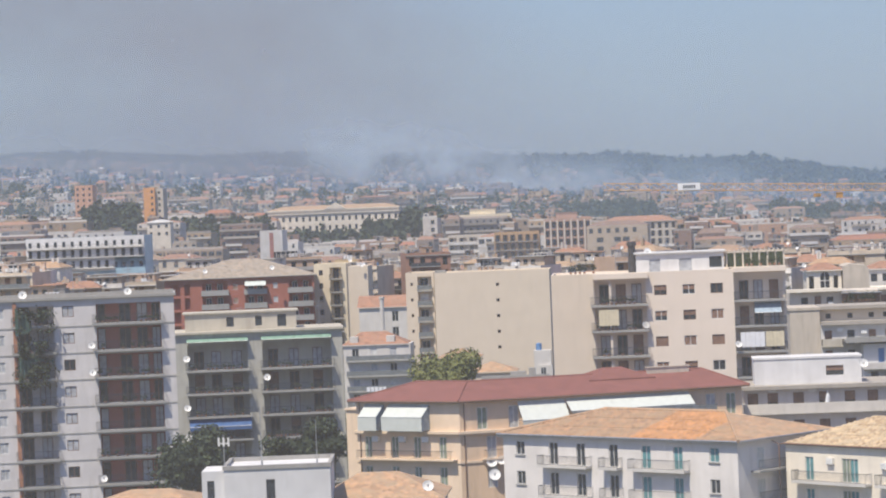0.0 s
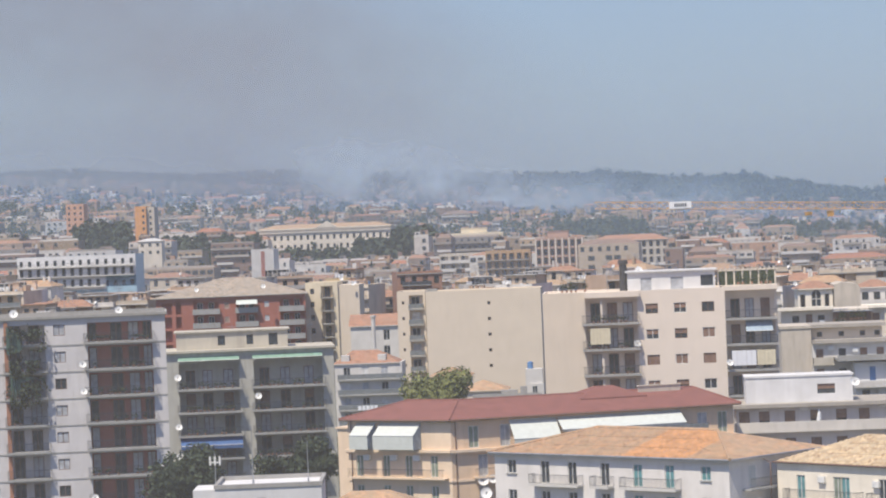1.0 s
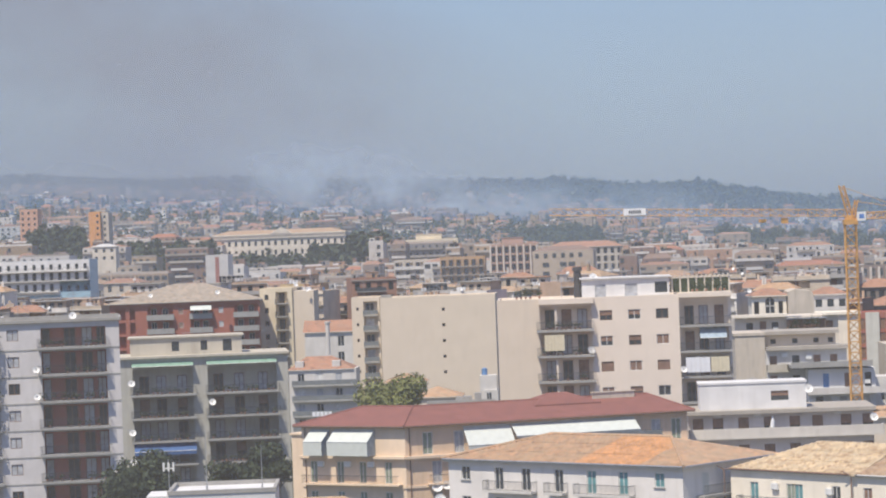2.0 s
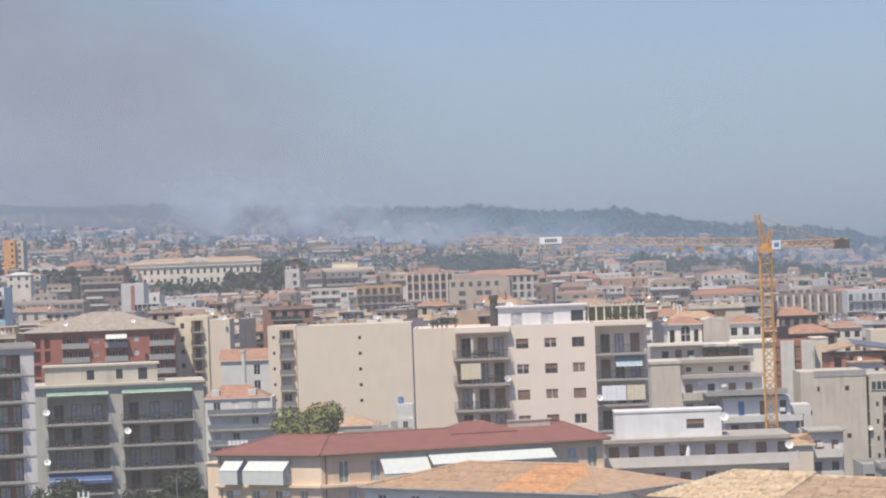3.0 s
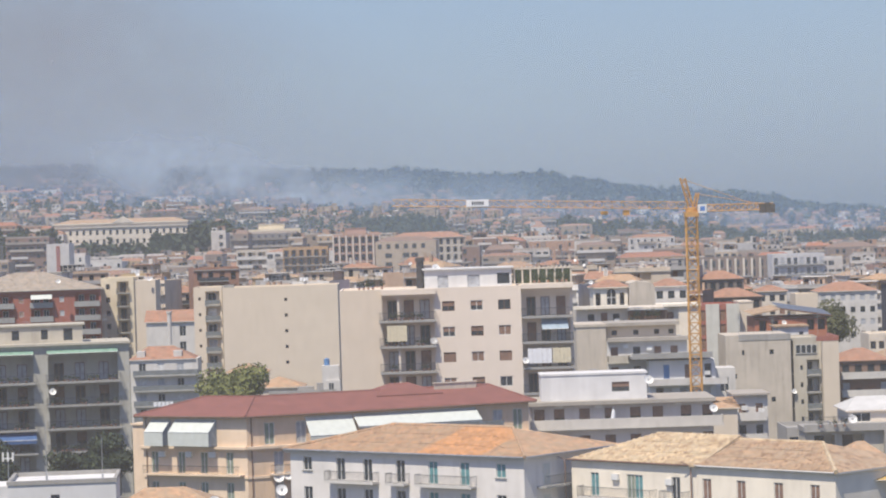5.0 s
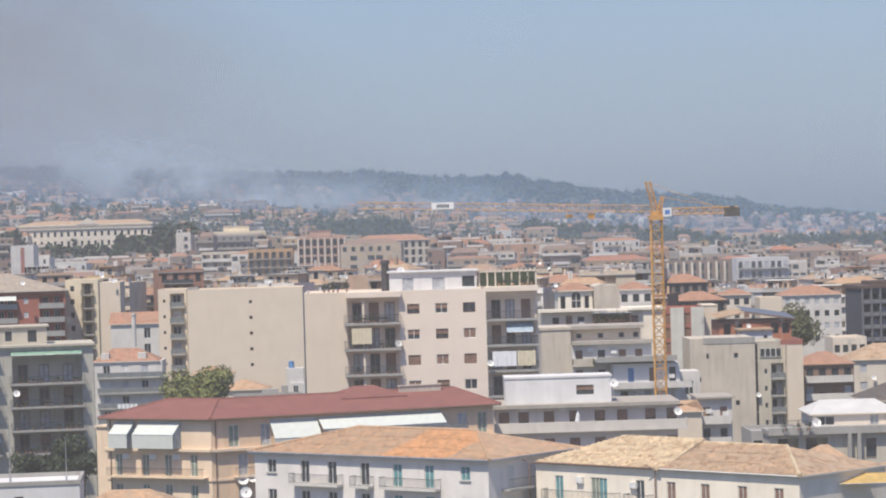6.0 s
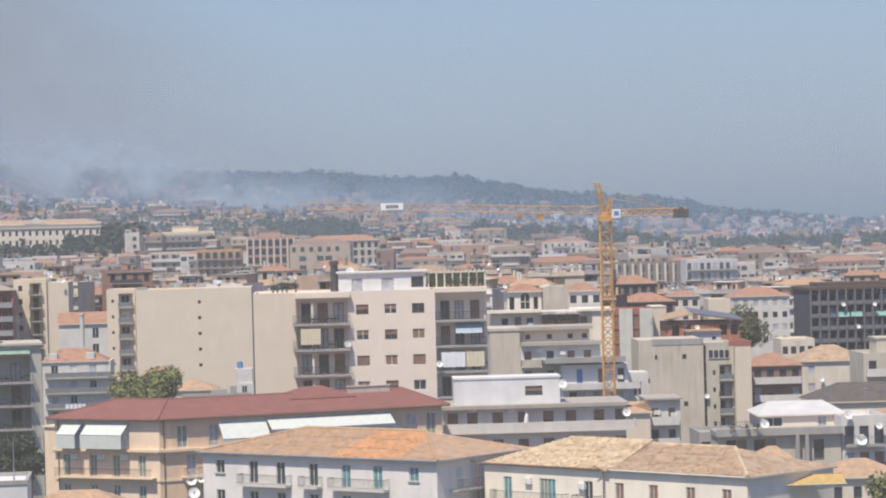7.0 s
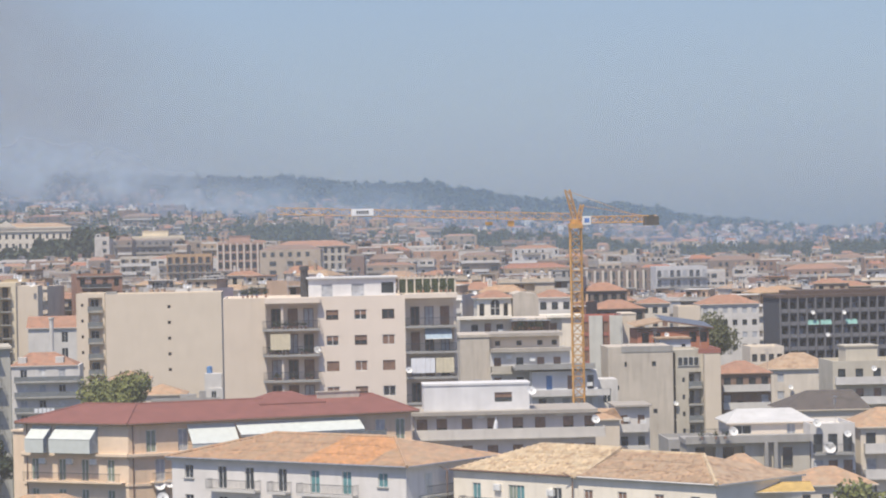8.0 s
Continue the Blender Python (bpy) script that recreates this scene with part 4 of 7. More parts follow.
    tagged(part("terrace_screen", s, GREYRAIL, m=pose(q.x, q.y, q.z - 0.1, 0, 0, yb)), "grey translucent screen on a terrace edge", "screen")
    for x, z in ((2.2, zt - 1.2), (5.8, zt - 1.2), (8.9, zt - 1.2)):
        q = pa @ Vector((x, 0, z))
        air_conditioner(q.x, q.y, q.z, ya)
    for x, y, z, r in ((3.2, -0.9, zt - 3.4, 0.6), (4.3, -0.9, zt - 3.3, 0.5)):
        q = pb @ Vector((x, y, z))
        dish(q.x, q.y, q.z, r, 15)


peach_house()


# ---- grey-blue house with a clay-tiled hip roof ----
def grey_house():
    e = thing("apartment_house", "pale grey-blue house with clay tile hip roof and balconies", "apartment house", -14.27, 296, 0, -40)
    w, d, h = 31.0, 15.9, 15.0
    cols = ((2.4, "w"), (7.0, "d"), (10.7, "d"), (15.1, "d"), (19.4, "t"), (23.5, "t"), (28.1, "tw"))
    ops, put = [], []
    for i in range(4):
        z = 12.0 - 3.1 * i
        for x, k in cols:
            if "w" in k:
                ops.append((x - 0.6, z + 0.9, 1.2, 1.4, 0.2))
                put.append((x - 0.6, z + 0.9, 1.2, 1.4, "teal" if k == "tw" and i == 0 else "glass"))
            else:
                ops.append((x - 0.6, z, 1.2, 2.3, 0.25))
                put.append((x - 0.6, z, 1.2, 2.3, "teal" if k == "t" else "glass"))
    part("wall", shell(w, d, h, ops), [PALEGREY], e)
    for x, z, a, b, kd in put:
        add_window(e, x, 0.12, z, a, b, kd, FRAMEW, b < 2)
    for i in range(4):
        z = 12.0 - 3.1 * i
        for x, bw in ((5.6, 6.6), (13.9, 2.4), (17.8, 7.2)):
            add_balcony(e, x, z, bw, 1.0, "bars", WHITE)
        # right-hand end
        for k, y in enumerate((3.0, 9.5, 13.0)):
            q = part("window", frame_mesh(1.2, 2.2, FRAMEW), None, e, m=pose(w + 0.01, y, z, 0, 0, 90))
            part("shutter", pane_mesh(1.2, 2.2, "teal" if k != 1 else "brown"), None, q)
        if i < 2:
            s = Shape()
            s.box(w + 0.01, w + 1.1, 2.0, 15, z - 0.2, z - 0.02)
            bo = part("balcony", s, SLAB, e)
            r = Shape()
            for j in range(80):
                r.box(w + 1.05, w + 1.07, 2.0 + j * 0.162, 2.02 + j * 0.162, z, z + 0.95)
            r.box(w + 1.03, w + 1.08, 2.0, 15, z + 0.95, z + 1.0)
            part("railing", r, IRON, bo)
    c = Shape()
    c.box(-0.4, w + 0.4, -0.4, d + 0.4, h - 0.28, h - 0.02)
    part("cornice", c, WHITE, e)
    s = Shape()
    s.tube((-0.5, -0.55, h + 0.02), (w + 0.5, -0.55, h + 0.02), 0.1, 6)
    s.tube((w + 0.55, -0.5, h + 0.02), (w + 0.55, d, h + 0.02), 0.1, 6)
    part("gutter", s, STEEL, e)
    part("roof", hip_roof(w, d, h, 2.15, 0.5, 7.5, 7.5), [TILE_A, WHITE], e, "weathered orange-brown clay tile roof")
    for x0, x1, mt in ((-99, 17.5, TILE_A), (17.5, 26.0, tiles("relaid_orange_tiles", (0.56, 0.29, 0.13), (0.50, 0.27, 0.13), (0.52, 0.30, 0.16))), (26.0, 99, TILE_A)):
        tagged(part("tiling", tile_rows(w, d, h, 2.15, 0.5, 7.5, 7.5, 0.4, x0, x1), mt, e, "relaid bright orange tiles" if x0 > 0 and x1 < 99 else ""), kind="stuff")
    s = Shape()
    s.tube((7.5, d / 2, h + 2.2), (w - 7.5, d / 2, h + 2.2), 0.2, 6)
    s.tube((w + 0.6, -0.6, h + 0.1), (w - 7.5, d / 2, h + 2.2), 0.18, 6)
    s.tube((-0.6, -0.6, h + 0.1), (7.5, d / 2, h + 2.2), 0.18, 6)
    part("ridge_tiles", s, TILE_A, e)


grey_house()


# ---- cream house with sandy tile roof, two builds in one row ----
def cream_house():
    ox, oy, yaw, h = 14.32, 279.6, -46.7, 14.4
    M = pose(ox, oy, 0, 0, 0, yaw)
    for n_, (x0, w, roof, lab, cols, rise, l, r) in enumerate((
            (0.0, 16.4, TILE_PALE, "cream house with a pale sandy clay tile roof", ((3.1, "teal"), (7.9, "green"), (8.9, "teal"), (13.7, "glass")), 2.4, 6.0, 0.01),
            (16.42, 16.6, TILE_TAN, "cream house with a tan clay tile hip roof", ((1.2, "brown"), (5.4, "brown"), (9.9, "brown"), (14.2, "brown")), 2.0, 0.01, 6.5))):
        q = M @ Vector((x0, 0, 0))
        e = thing("apartment_house", lab, "apartment house", q.x, q.y, 0, yaw)
        d = 13.0
        ops = [(x - 0.55, 10.9 - 3.1 * i, 1.1, 2.3, 0.2) for i in range(3) for x, _ in cols]
        part("wall", shell(w, d, h, ops), [LIGHTCREAM], e)
        for i in range(3):
            for x, kd in cols:
                add_window(e, x - 0.55, 0.1, 10.9 - 3.1 * i, 1.1, 2.3, kd)
            if n_ == 0:
                add_balcony(e, 1.6, 10.9 - 3.1 * i, 9.6, 1.0, "bars", WHITE)
                add_balcony(e, 12.4, 10.9 - 3.1 * i, 3.0, 1.0, "bars", WHITE)
        part("roof", hip_roof(w, d, h, rise, 0.3, l, r), [roof, WHITE], e, "clay tile roof")
        tagged(part("tiling", tile_rows(w, d, h, rise, 0.3, l, r, 0.4), roof, e), kind="stuff")
        s = Shape()
        s.tube((-0.3, -0.36, h), (w + 0.3, -0.36, h), 0.09, 6)
        part("gutter", s, FRAMEB if n_ == 0 else WHITE, e)
        if n_:
            s = Shape()
            s.box(-0.5, 0.1, -0.55, d / 2, h - 0.1, h + 0.1)
            s.tube((w + 0.4, -0.4, h + 0.1), (w - 6.5, d / 2, h + rise), 0.22, 6)
            s.tube((0, d / 2, h + rise), (w - 6.5, d / 2, h + rise), 0.2, 6)
            part("ridge_tiles", s, TILE_PALE, e)
    for s_, z in ((5.6, 12.6), (12.6, 12.4)):
        q = M @ Vector((s_, 0, z))
        air_conditioner(q.x, q.y, q.z, yaw)
    q = M @ Vector((14.6, -1.0, 10.6))
    dish(q.x, q.y, q.z, 0.6, 10)
    for s_, z in ((-0.6, 12), (15.9, 11.7)):
        s = Shape()
        q = M @ Vector((s_, -0.3, 0))
        s.tube((0, 0, 0), (0, 0, h - 0.1), 0.07, 6)
        s.tube((0, 0, h - 0.1), (-0.9, 0.2, h + 0.4), 0.06, 6)
        tagged(part("downpipe", s, SH_BROWN, m=pose(q.x, q.y, 0)), "brown metal downpipe fixed at a house corner", "downpipe")


cream_house()


# ---- long white house with a strip balcony and a roof box ----
def strip_house():
    D = 322
    k = D / 5000
    e = thing("apartment_house", "pale lilac-white house with long balcony and flat roof", "apartment house", 12.11, D)
    w, h = 20.74, 17.01
    zb = h - 2.55
    cols = [(u - 188) * k for u in (197, 237, 282, 327, 372, 412, 462, 500)]
    ops = [(max(0.3, x - 0.6), zb - 0.0 - 3.1 * i, 1.2, 2.1, 0.2) for i in range(3) for x in cols]
    part("wall", shell(w, 10, h, ops), [plaster("pale_lilac_plaster", (0.64, 0.61, 0.61))], e)
    for i in range(3):
        for j, x in enumerate(cols):
            add_window(e, max(0.3, x - 0.6), 0.1, zb - 3.1 * i, 1.2, 2.1, "brown" if j in (0, 2, 5) else "half", FRAMEB)
        add_balcony(e, -0.2, zb - 3.1 * i, w + 1.2, 1.5, "wall", plaster("beige_parapet", (0.66, 0.62, 0.56)))
    s = Shape()
    s.box(-0.4, w + 0.2, -1.3, 10.3, h + 0.003, h + 0.4)
    part("roof", s, ROOFTAN, e, "flat tan-grey concrete roof with eaves")
    bw, bh = 12.11, 2.64 + 0.25
    s = Shape()
    front(s, bw, bh, [(8.1, 0.9, 2.0, 1.1, 0.2)])
    s.poly([(0, 5, 0), (0, 0, 0), (0, 0, bh), (0, 5, bh)])
    s.poly([(bw, 0, 0), (bw, 5, 0), (bw, 5, bh), (bw, 0, bh)])
    s.box(-0.1, bw + 0.1, -0.1, 5, bh + 0.003, bh + 0.22)
    p = part("roof_box", s, [MATS["bright_white_plaster"]], e, "white stair-head box on the roof", pose(1.22, 1.0, h + 0.4))
    part("window", pane_mesh(2.0, 1.1, "half"), None, p, m=pose(8.1, 0.12, 0.9))
    dish(25.57, D - 0.5, 19.65, 0.55, 15)
    dish(32.78, D - 1.3, 16.23, 0.5, 15)
    # furled white parasol on the balcony
    s = Shape()
    s.tube((0, 0, 0), (0, 0, 0.8), 0.05, 6)
    s.tube((0, 0, 0.6), (0.1, 0, 1.6), 0.3, 9, 0, 0.22)
    s.tube((0.1, 0, 1.6), (0.1, 0, 2.3), 0.22, 9, 0, 0.04)
    tagged(part("parasol", s, LAUNDRY, m=pose(21.31, D - 0.9, zb)), "furled white parasol on a strip balcony", "parasol")


strip_house()


# ---- rooftop box with aerials, close by ----
def rooftop_box():
    D = 240
    e = thing("stair_head", "white plastered rooftop stair-head box with dark windows", "rooftop box", -35.62, D, 0, 4)
    w, h = 9.12, 17.02
    ops = [(3.6, h - 2.6, 0.75, 1.7, 0.2)]
    part("wall", shell(w, 9, h, ops, 0.0), [MATS["bright_white_plaster"]], e)
    part("window", pane_mesh(0.75, 1.7, "glass"), None, e, m=pose(3.6, 0.12, h - 2.6))
    s = Shape()
    s.box(-0.1, w + 0.1, -0.1, 0.25, h + 0.003, h + 0.35)
    s.box(-0.1, 0.2, 0.25, 9, h + 0.003, h + 0.35)
    s.box(w - 0.2, w + 0.1, 0.25, 9, h + 0.003, h + 0.35)
    s.box(0.2, w - 0.2, 8.7, 9, h + 0.003, h + 0.35)
    part("parapet", s, CONCRETE, e)
    s = Shape()
    s.box(-1.95, -0.02, 0.6, 6, 0, h - 0.1)
    part("side_block", s, MATS["bright_white_plaster"], e)
    part("window", pane_mesh(0.6, 1.5, "glass"), None, e, m=pose(-1.5, 0.53, h - 2.4))
    for u, z1, r in ((-674, 22.27, 0.05), (-575, 20.87, 0.04)):
        s = Shape()
        s.tube((0, 0, h), (0, 0, z1), r, 6, 0, r * 0.7)
        s.tube((0, 0, h), (0, 0, h + 0.5), r * 2, 6)
        tagged(part("mast_pole", s, STEEL, m=pose(u * 0.0484, 242.5, 0)), "tall thin grey steel pole on a roof", "pole")
    a = thing("fork_aerial", "white panel aerial on a short pole", "aerial", -35.67, 241, h)
    s = Shape()
    s.tube((0, 0, -0.1), (0, 0, 3.0), 0.04, 6)
    part("pole", s, STEEL, a)
    for x in (-0.42, 0, 0.42):
        s = Shape()
        s.box(x - 0.07, x + 0.07, -0.12, 0.12, 2.0, 2.75)
        part("panel", s, DISHW, a)
    s = Shape()
    s.box(-0.45, 0.45, -0.04, 0.04, 2.2, 2.3)
    part("crossbar", s, DISHW, a)
    small_house("house", "low house with a faded orange clay tile roof", "house", -28.00, 246, 10.5, 9, 13.55, ORANGE, TILE_A, 2.0, left=3, right=4)
    small_house("house", "low house with a faded orange clay tile roof", "house", -48.60, 246, 9.6, 9, 13.50, ORANGE, TILE_A, 1.2, left=3, right=3)
    dish(-18.65, 247, 14.49, 0.5, 10)
    dish(-13.52, 262, 13.90, 0.55, 10)


rooftop_box()

# ---- trees between the blocks ----
tree("dense dark green tree beside a balcony block", -48.36, 300, 0, 16.64, 5.0, LEAF_DK, 3, 8000, 0.26)
tree("dark green tree before a shaded block", -39.41, 350, 0, 13.78, 3.8, LEAF_DK, 4, 5000, 0.27)
tree("dark green tree before a shaded block", -45.57, 356, 0, 10.94, 2.6, LEAF_DK, 5, 2600, 0.27)
tree("olive green round-topped tree behind a red roof", -26.88, 400, 0, 19.12, 5.6, LEAF, 6, 12000, 0.3)
tree("dusty olive green tree among houses", 80.64, 560, 0, 20.64, 6.4, LEAF_MID, 7, 9000, 0.32)
tree("olive green shrub tree beside a yellow awning", 53.19, 270, 0, 13.27, 3.2, LEAF, 8, 1600, 0.3)


# ---- tower crane ----
def crane():
    D = 405
    e = thing("tower_crane", "yellow-orange lattice tower crane with long jib", "crane", 39.04, D)
    zj = 39.0
    def lattice(s, a, b, size, step, r=0.05, tri=False):
        a, b = Vector(a), Vector(b)
        d = (b - a)
        n_ = max(2, int(d.length / step))
        d.normalize()
        side = Vector((1, 0, 0)) if abs(d.z) > 0.5 else Vector((0, 1, 0))
        up = d.cross(side).normalized()
        if tri:
            cs = [side * size / 2, -side * size / 2, Vector((0, 0, size * 0.95))]
        else:
            cs = [(side * i + up * j) * size / 2 for i, j in ((1, 1), (1, -1), (-1, -1), (-1, 1))]
        for c in cs:
            s.tube(a + c, b + c, r * 1.5, 4)
        for i in range(n_):
            p, q = a + (b - a) * i / n_, a + (b - a) * (i + 1) / n_
            for m_ in range(len(cs)):
                c0, c1 = cs[m_], cs[(m_ + 1) % len(cs)]
                s.tube(p + c0, q + c1, r, 4)
                s.tube(p + c0, p + c1, r * 0.8, 4)
    s = Shape()
    lattice(s, (0, 0, 0), (0, 0, zj - 1.0), 1.55, 1.5, 0.07)
    part("mast", s, CRANEY, e)
    s = Shape()
    s.box(-1.0, 1.0, -1.0, 1.0, zj - 1.0, zj - 0.3)
    s.tube((0, 0, zj - 0.3), (0, 0, zj + 0.3), 0.8, 12)
    part("slewing_ring", s, CRANEY, e)
    s = Shape()
    lattice(s, (0, 0, zj + 0.3), (-1.1, 0, 43.59), 0.7, 0.9, 0.06)
    lattice(s, (0.5, 0, zj + 0.3), (1.0, 0, 40.84 + 0.6), 0.45, 0.8, 0.05)
    part("apex", s, CRANEY, e)
    s = Shape()
    lattice(s, (-0.8, 0, zj + 0.2), (-3.73 - 39.04, -3, 40.84), 1.0, 1.3, 0.035, True)
    jib = part("jib", s, CRANEY, e)
    s = Shape()
    lattice(s, (0.8, 0, zj + 0.2), (11.83, 0.6, zj + 0.15), 0.9, 1.2, 0.05)
    part("counter_jib", s, CRANEY, e)
    s = Shape()
    for i in range(3):
        s.box(9.88 + i * 0.72, 9.88 + i * 0.72 + 0.68, -0.7, 0.8, zj - 0.75, zj + 0.55 + 0.2 * (i % 2))
    part("counterweight", s, simple("dark_grey_ballast", (0.09, 0.085, 0.08), 0.9), e, "dark grey ballast blocks")
    s = Shape()
    for a, b in (((-1.1, 0, 43.43), (8.91, 0.4, zj + 0.6)), ((1.0, 0, 40.84 + 0.4), (10.12, 0.4, zj + 0.6))):
        s.tube(a, b, 0.035, 4)
    part("tie_rods", s, CRANEY, e)
    s = Shape()
    s.box(0.9, 2.1, -1.5, -0.5, zj - 0.5, zj + 0.75)
    cab = part("cab_sign", s, DISHW, e, "white square sign panel")
    s = Shape()
    s.box(1.15, 1.85, -1.515, -1.503, zj - 0.2, zj + 0.45)
    part("emblem", s, simple("sign_blue", (0.08, 0.2, 0.5), 0.5), cab)
    px = 6.80 - 39.04
    s = Shape()
    s.box(px, px + 3.16, -2.9, -2.82, 40.43, 41.40)
    sg = part("sign_board", s, simple("sign_white", (0.85, 0.85, 0.85), 0.5, mottle=0.03), e, "white sign board with dark lettering")
    s = Shape()
    for i in range(6):
        s.box(px + 0.75 + i * 0.3, px + 0.97 + i * 0.3, -2.925, -2.906, 40.67, 41.16)
    part("lettering", s, simple("sign_dark", (0.08, 0.10, 0.12), 0.6), sg)
    s = Shape()
    s.box(-9.8, -8.9, -0.9, 0.1, zj - 0.5, zj + 0.3)
    s.tube((-9.3, -0.4, zj - 0.5), (-9.3, -0.4, zj - 1.4), 0.05, 5)
    part("trolley", s, CRANEY, e)
    s = Shape()
    s.box(-13, -12.0, -0.9, 0.1, zj - 0.3, zj + 0.2)
    part("winch", s, CRANEY, e)


crane()


# ---- generic blocks of the town ----
def block(name, label, x, y, w, d, h, wall, base=0.0, yaw=0.0, storeys=5, cols=4, win=(1.2, 1.4), sh="glass", roof=None, rise=2.0, balc="", pent=False, skip=(), span=3.05, roof_label="", tall=False, group="", deep=0.2, piers=None):
    """Town house or apartment block: rows of real window openings below the roofline."""
    e = thing(name, label, "apartment building" if storeys > 3 else "house", x, y, base, yaw, group)
    ops, put = [], []
    step = w / cols
    ww, wh = win
    for i in range(storeys):
        z = h - span * (i + 1) + (0.25 if tall else 0.75)
        if z < 0.3:
            break
        for j in range(cols):
            if (i, j) in skip or j in skip:
                continue
            xx = step * (j + 0.5) - ww / 2
            ops.append((xx, z, ww, wh, deep))
            kd = sh if isinstance(sh, str) else sh[(i * 3 + j * 2) % len(sh)]
            put.append((xx, z, kd))
    part("wall", shell(w, d, h, ops, 0.0 if roof else 0.5), [wall], e)
    for xx, z, kd in put:
        part("window", pane_mesh(ww if deep < 0.5 else 1.2, wh, kd), None, e, m=pose(xx + (0 if deep < 0.5 else 0.2), deep - 0.1, z))
    if piers:
        pier = shared(("block_pier", round(h, 2), piers.name), lambda: (lambda q: (q.box(-0.22, 0.22, -0.35, -0.004, 0, h), q)[1].mesh("pier", [piers]))(Shape()))
        for j in range(cols + 1):
            part("pier", pier, None, e, m=pose(max(0.2, min(w - 0.2, step * j)), 0, 0))
    if roof:
        part("roof", hip_roof(w, d, h + 0.004, rise, 0.4, min(w, d) * 0.4, min(w, d) * 0.4), [roof, wall], e, roof_label)
    if balc:
        for i in range(storeys):
            z = h - span * (i + 1) + (0.2 if tall else 0.0)
            if z > 0.3:
                add_balcony(e, 0.3, z, w - 0.6, 1.1, balc, WHITE if balc == "wall" else None)
    if pent:
        s = Shape()
        s.box(w * 0.25, w * 0.7, d * 0.3, d * 0.8, h + 0.003, h + 2.5)
        s.box(w * 0.25 - 0.2, w * 0.7 + 0.2, d * 0.3 - 0.2, d * 0.8, h + 2.503, h + 2.7)
        part("stair_head", s, wall, e)
    return e


MIX = ("glass", "brown", "glass", "grey", "glass", "half")
# ---- blocks behind the crane and to the right ----
def stepped_block():
    """Tan stair pylon, white storeys that step forward under grey slabs."""
    e = thing("apartment_block", "stepped white and tan apartment block with grey slab roofs", "apartment building", 0, 430)
    s = Shape()
    s.box(23.37, 27.92, 0, 12, 0, 21.7)
    s.box(23.2, 28.0, -0.15, 12, 21.704, 22.1)
    part("pylon", s, GREYWALL, e, "blank stained stair pylon")
    ops = [(x - 28.14 - 0.4, 0.75, 0.8, 0.75, 0.2) for x in (29.3, 32.6, 35.8, 38.0)]
    up = part("upper_storey", shell(10.62, 9, 2.15, ops), [TAN], e, "tan set-back top storey", pose(28.14, 2, 19.5))
    for x, z, a, b, _ in ops:
        part("window", pane_mesh(a, b, "glass"), None, up, m=pose(x, 0.12, z))
    s = Shape()
    s.box(28.05, 39.2, 1.0, 11, 21.66, 22.15)
    s.box(28.0, 40.6, -0.9, 2.0, 19.36, 19.9)
    part("roof_slab", s, ROOFTAN, e)
    ops = [(x - 27.95 - 0.55, 16.4, 1.1, 2.1, 0.25) for x in (29.1, 32.5, 35.7, 38.2)] + [(x - 27.95 - 0.55, 13.4, 1.1, 2.1, 0.25) for x in (29.1, 32.5)]
    mid = part("storey", shell(12.25, 11, 19.35, ops), [WHITE], e, "white plastered middle storeys", pose(27.95, 0, 0))
    for k, (x, z, a, b, _) in enumerate(ops):
        part("shutter", pane_mesh(a, b, ("brown", "glass", "half", "half")[k % 4]), None, mid, m=pose(x, 0.12, z))
    add_balcony(e, 28.0, 16.3, 3.2, 1.1, "wall", WEATHERED)
    add_balcony(e, 28.0, 13.2, 5.4, 1.1, "bars")
    ops = [(2.2, 13.75, 0.9, 2.1, 0.25), (5.4, 13.75, 1.1, 2.1, 0.25), (8.4, 13.75, 1.0, 2.1, 0.25), (1.0, 10.2, 2.4, 2.2, 1.2), (4.6, 10.2, 4.6, 2.2, 1.2)]
    low = part("front_wing", shell(10.0, 5, 16.5, ops), [MATS["bright_white_plaster"]], e, "white front wing", pose(33.86, -5, 0))
    for k, (x, z, a, b, dp) in enumerate(ops):
        part("shutter", pane_mesh(min(a, 1.2), b, ("blue", "brown", "glass", "glass", "grey")[k]), None, low, m=pose(x, dp - 0.1, z))
    s = Shape()
    s.box(31.3, 43.4, -6.4, 0.0, 16.85, 17.25)
    s.box(31.3, 43.4, -6.4, -6.2, 17.25, 17.7)
    part("slab", s, SLAB, e, "grey concrete slab roof with upstand")
    s = Shape()
    s.box(33.6, 45.5, -6.6, -5.01, 12.8, 13.2)
    s.box(33.6, 45.5, -6.6, -6.5, 13.2, 13.75)
    part("balcony", s, WHITE, e)
    wr_ = thing("annexe", "white plastered annexe room beside a stepped block", "annexe", 43.9, 427)
    part("wall", shell(3.2, 6, 15.0, [(0.9, 11.4, 1.3, 2.2, 0.3)]), [WHITE], wr_)
    add_window(wr_, 0.9, 0.2, 11.4, 1.3, 2.2, "glass")


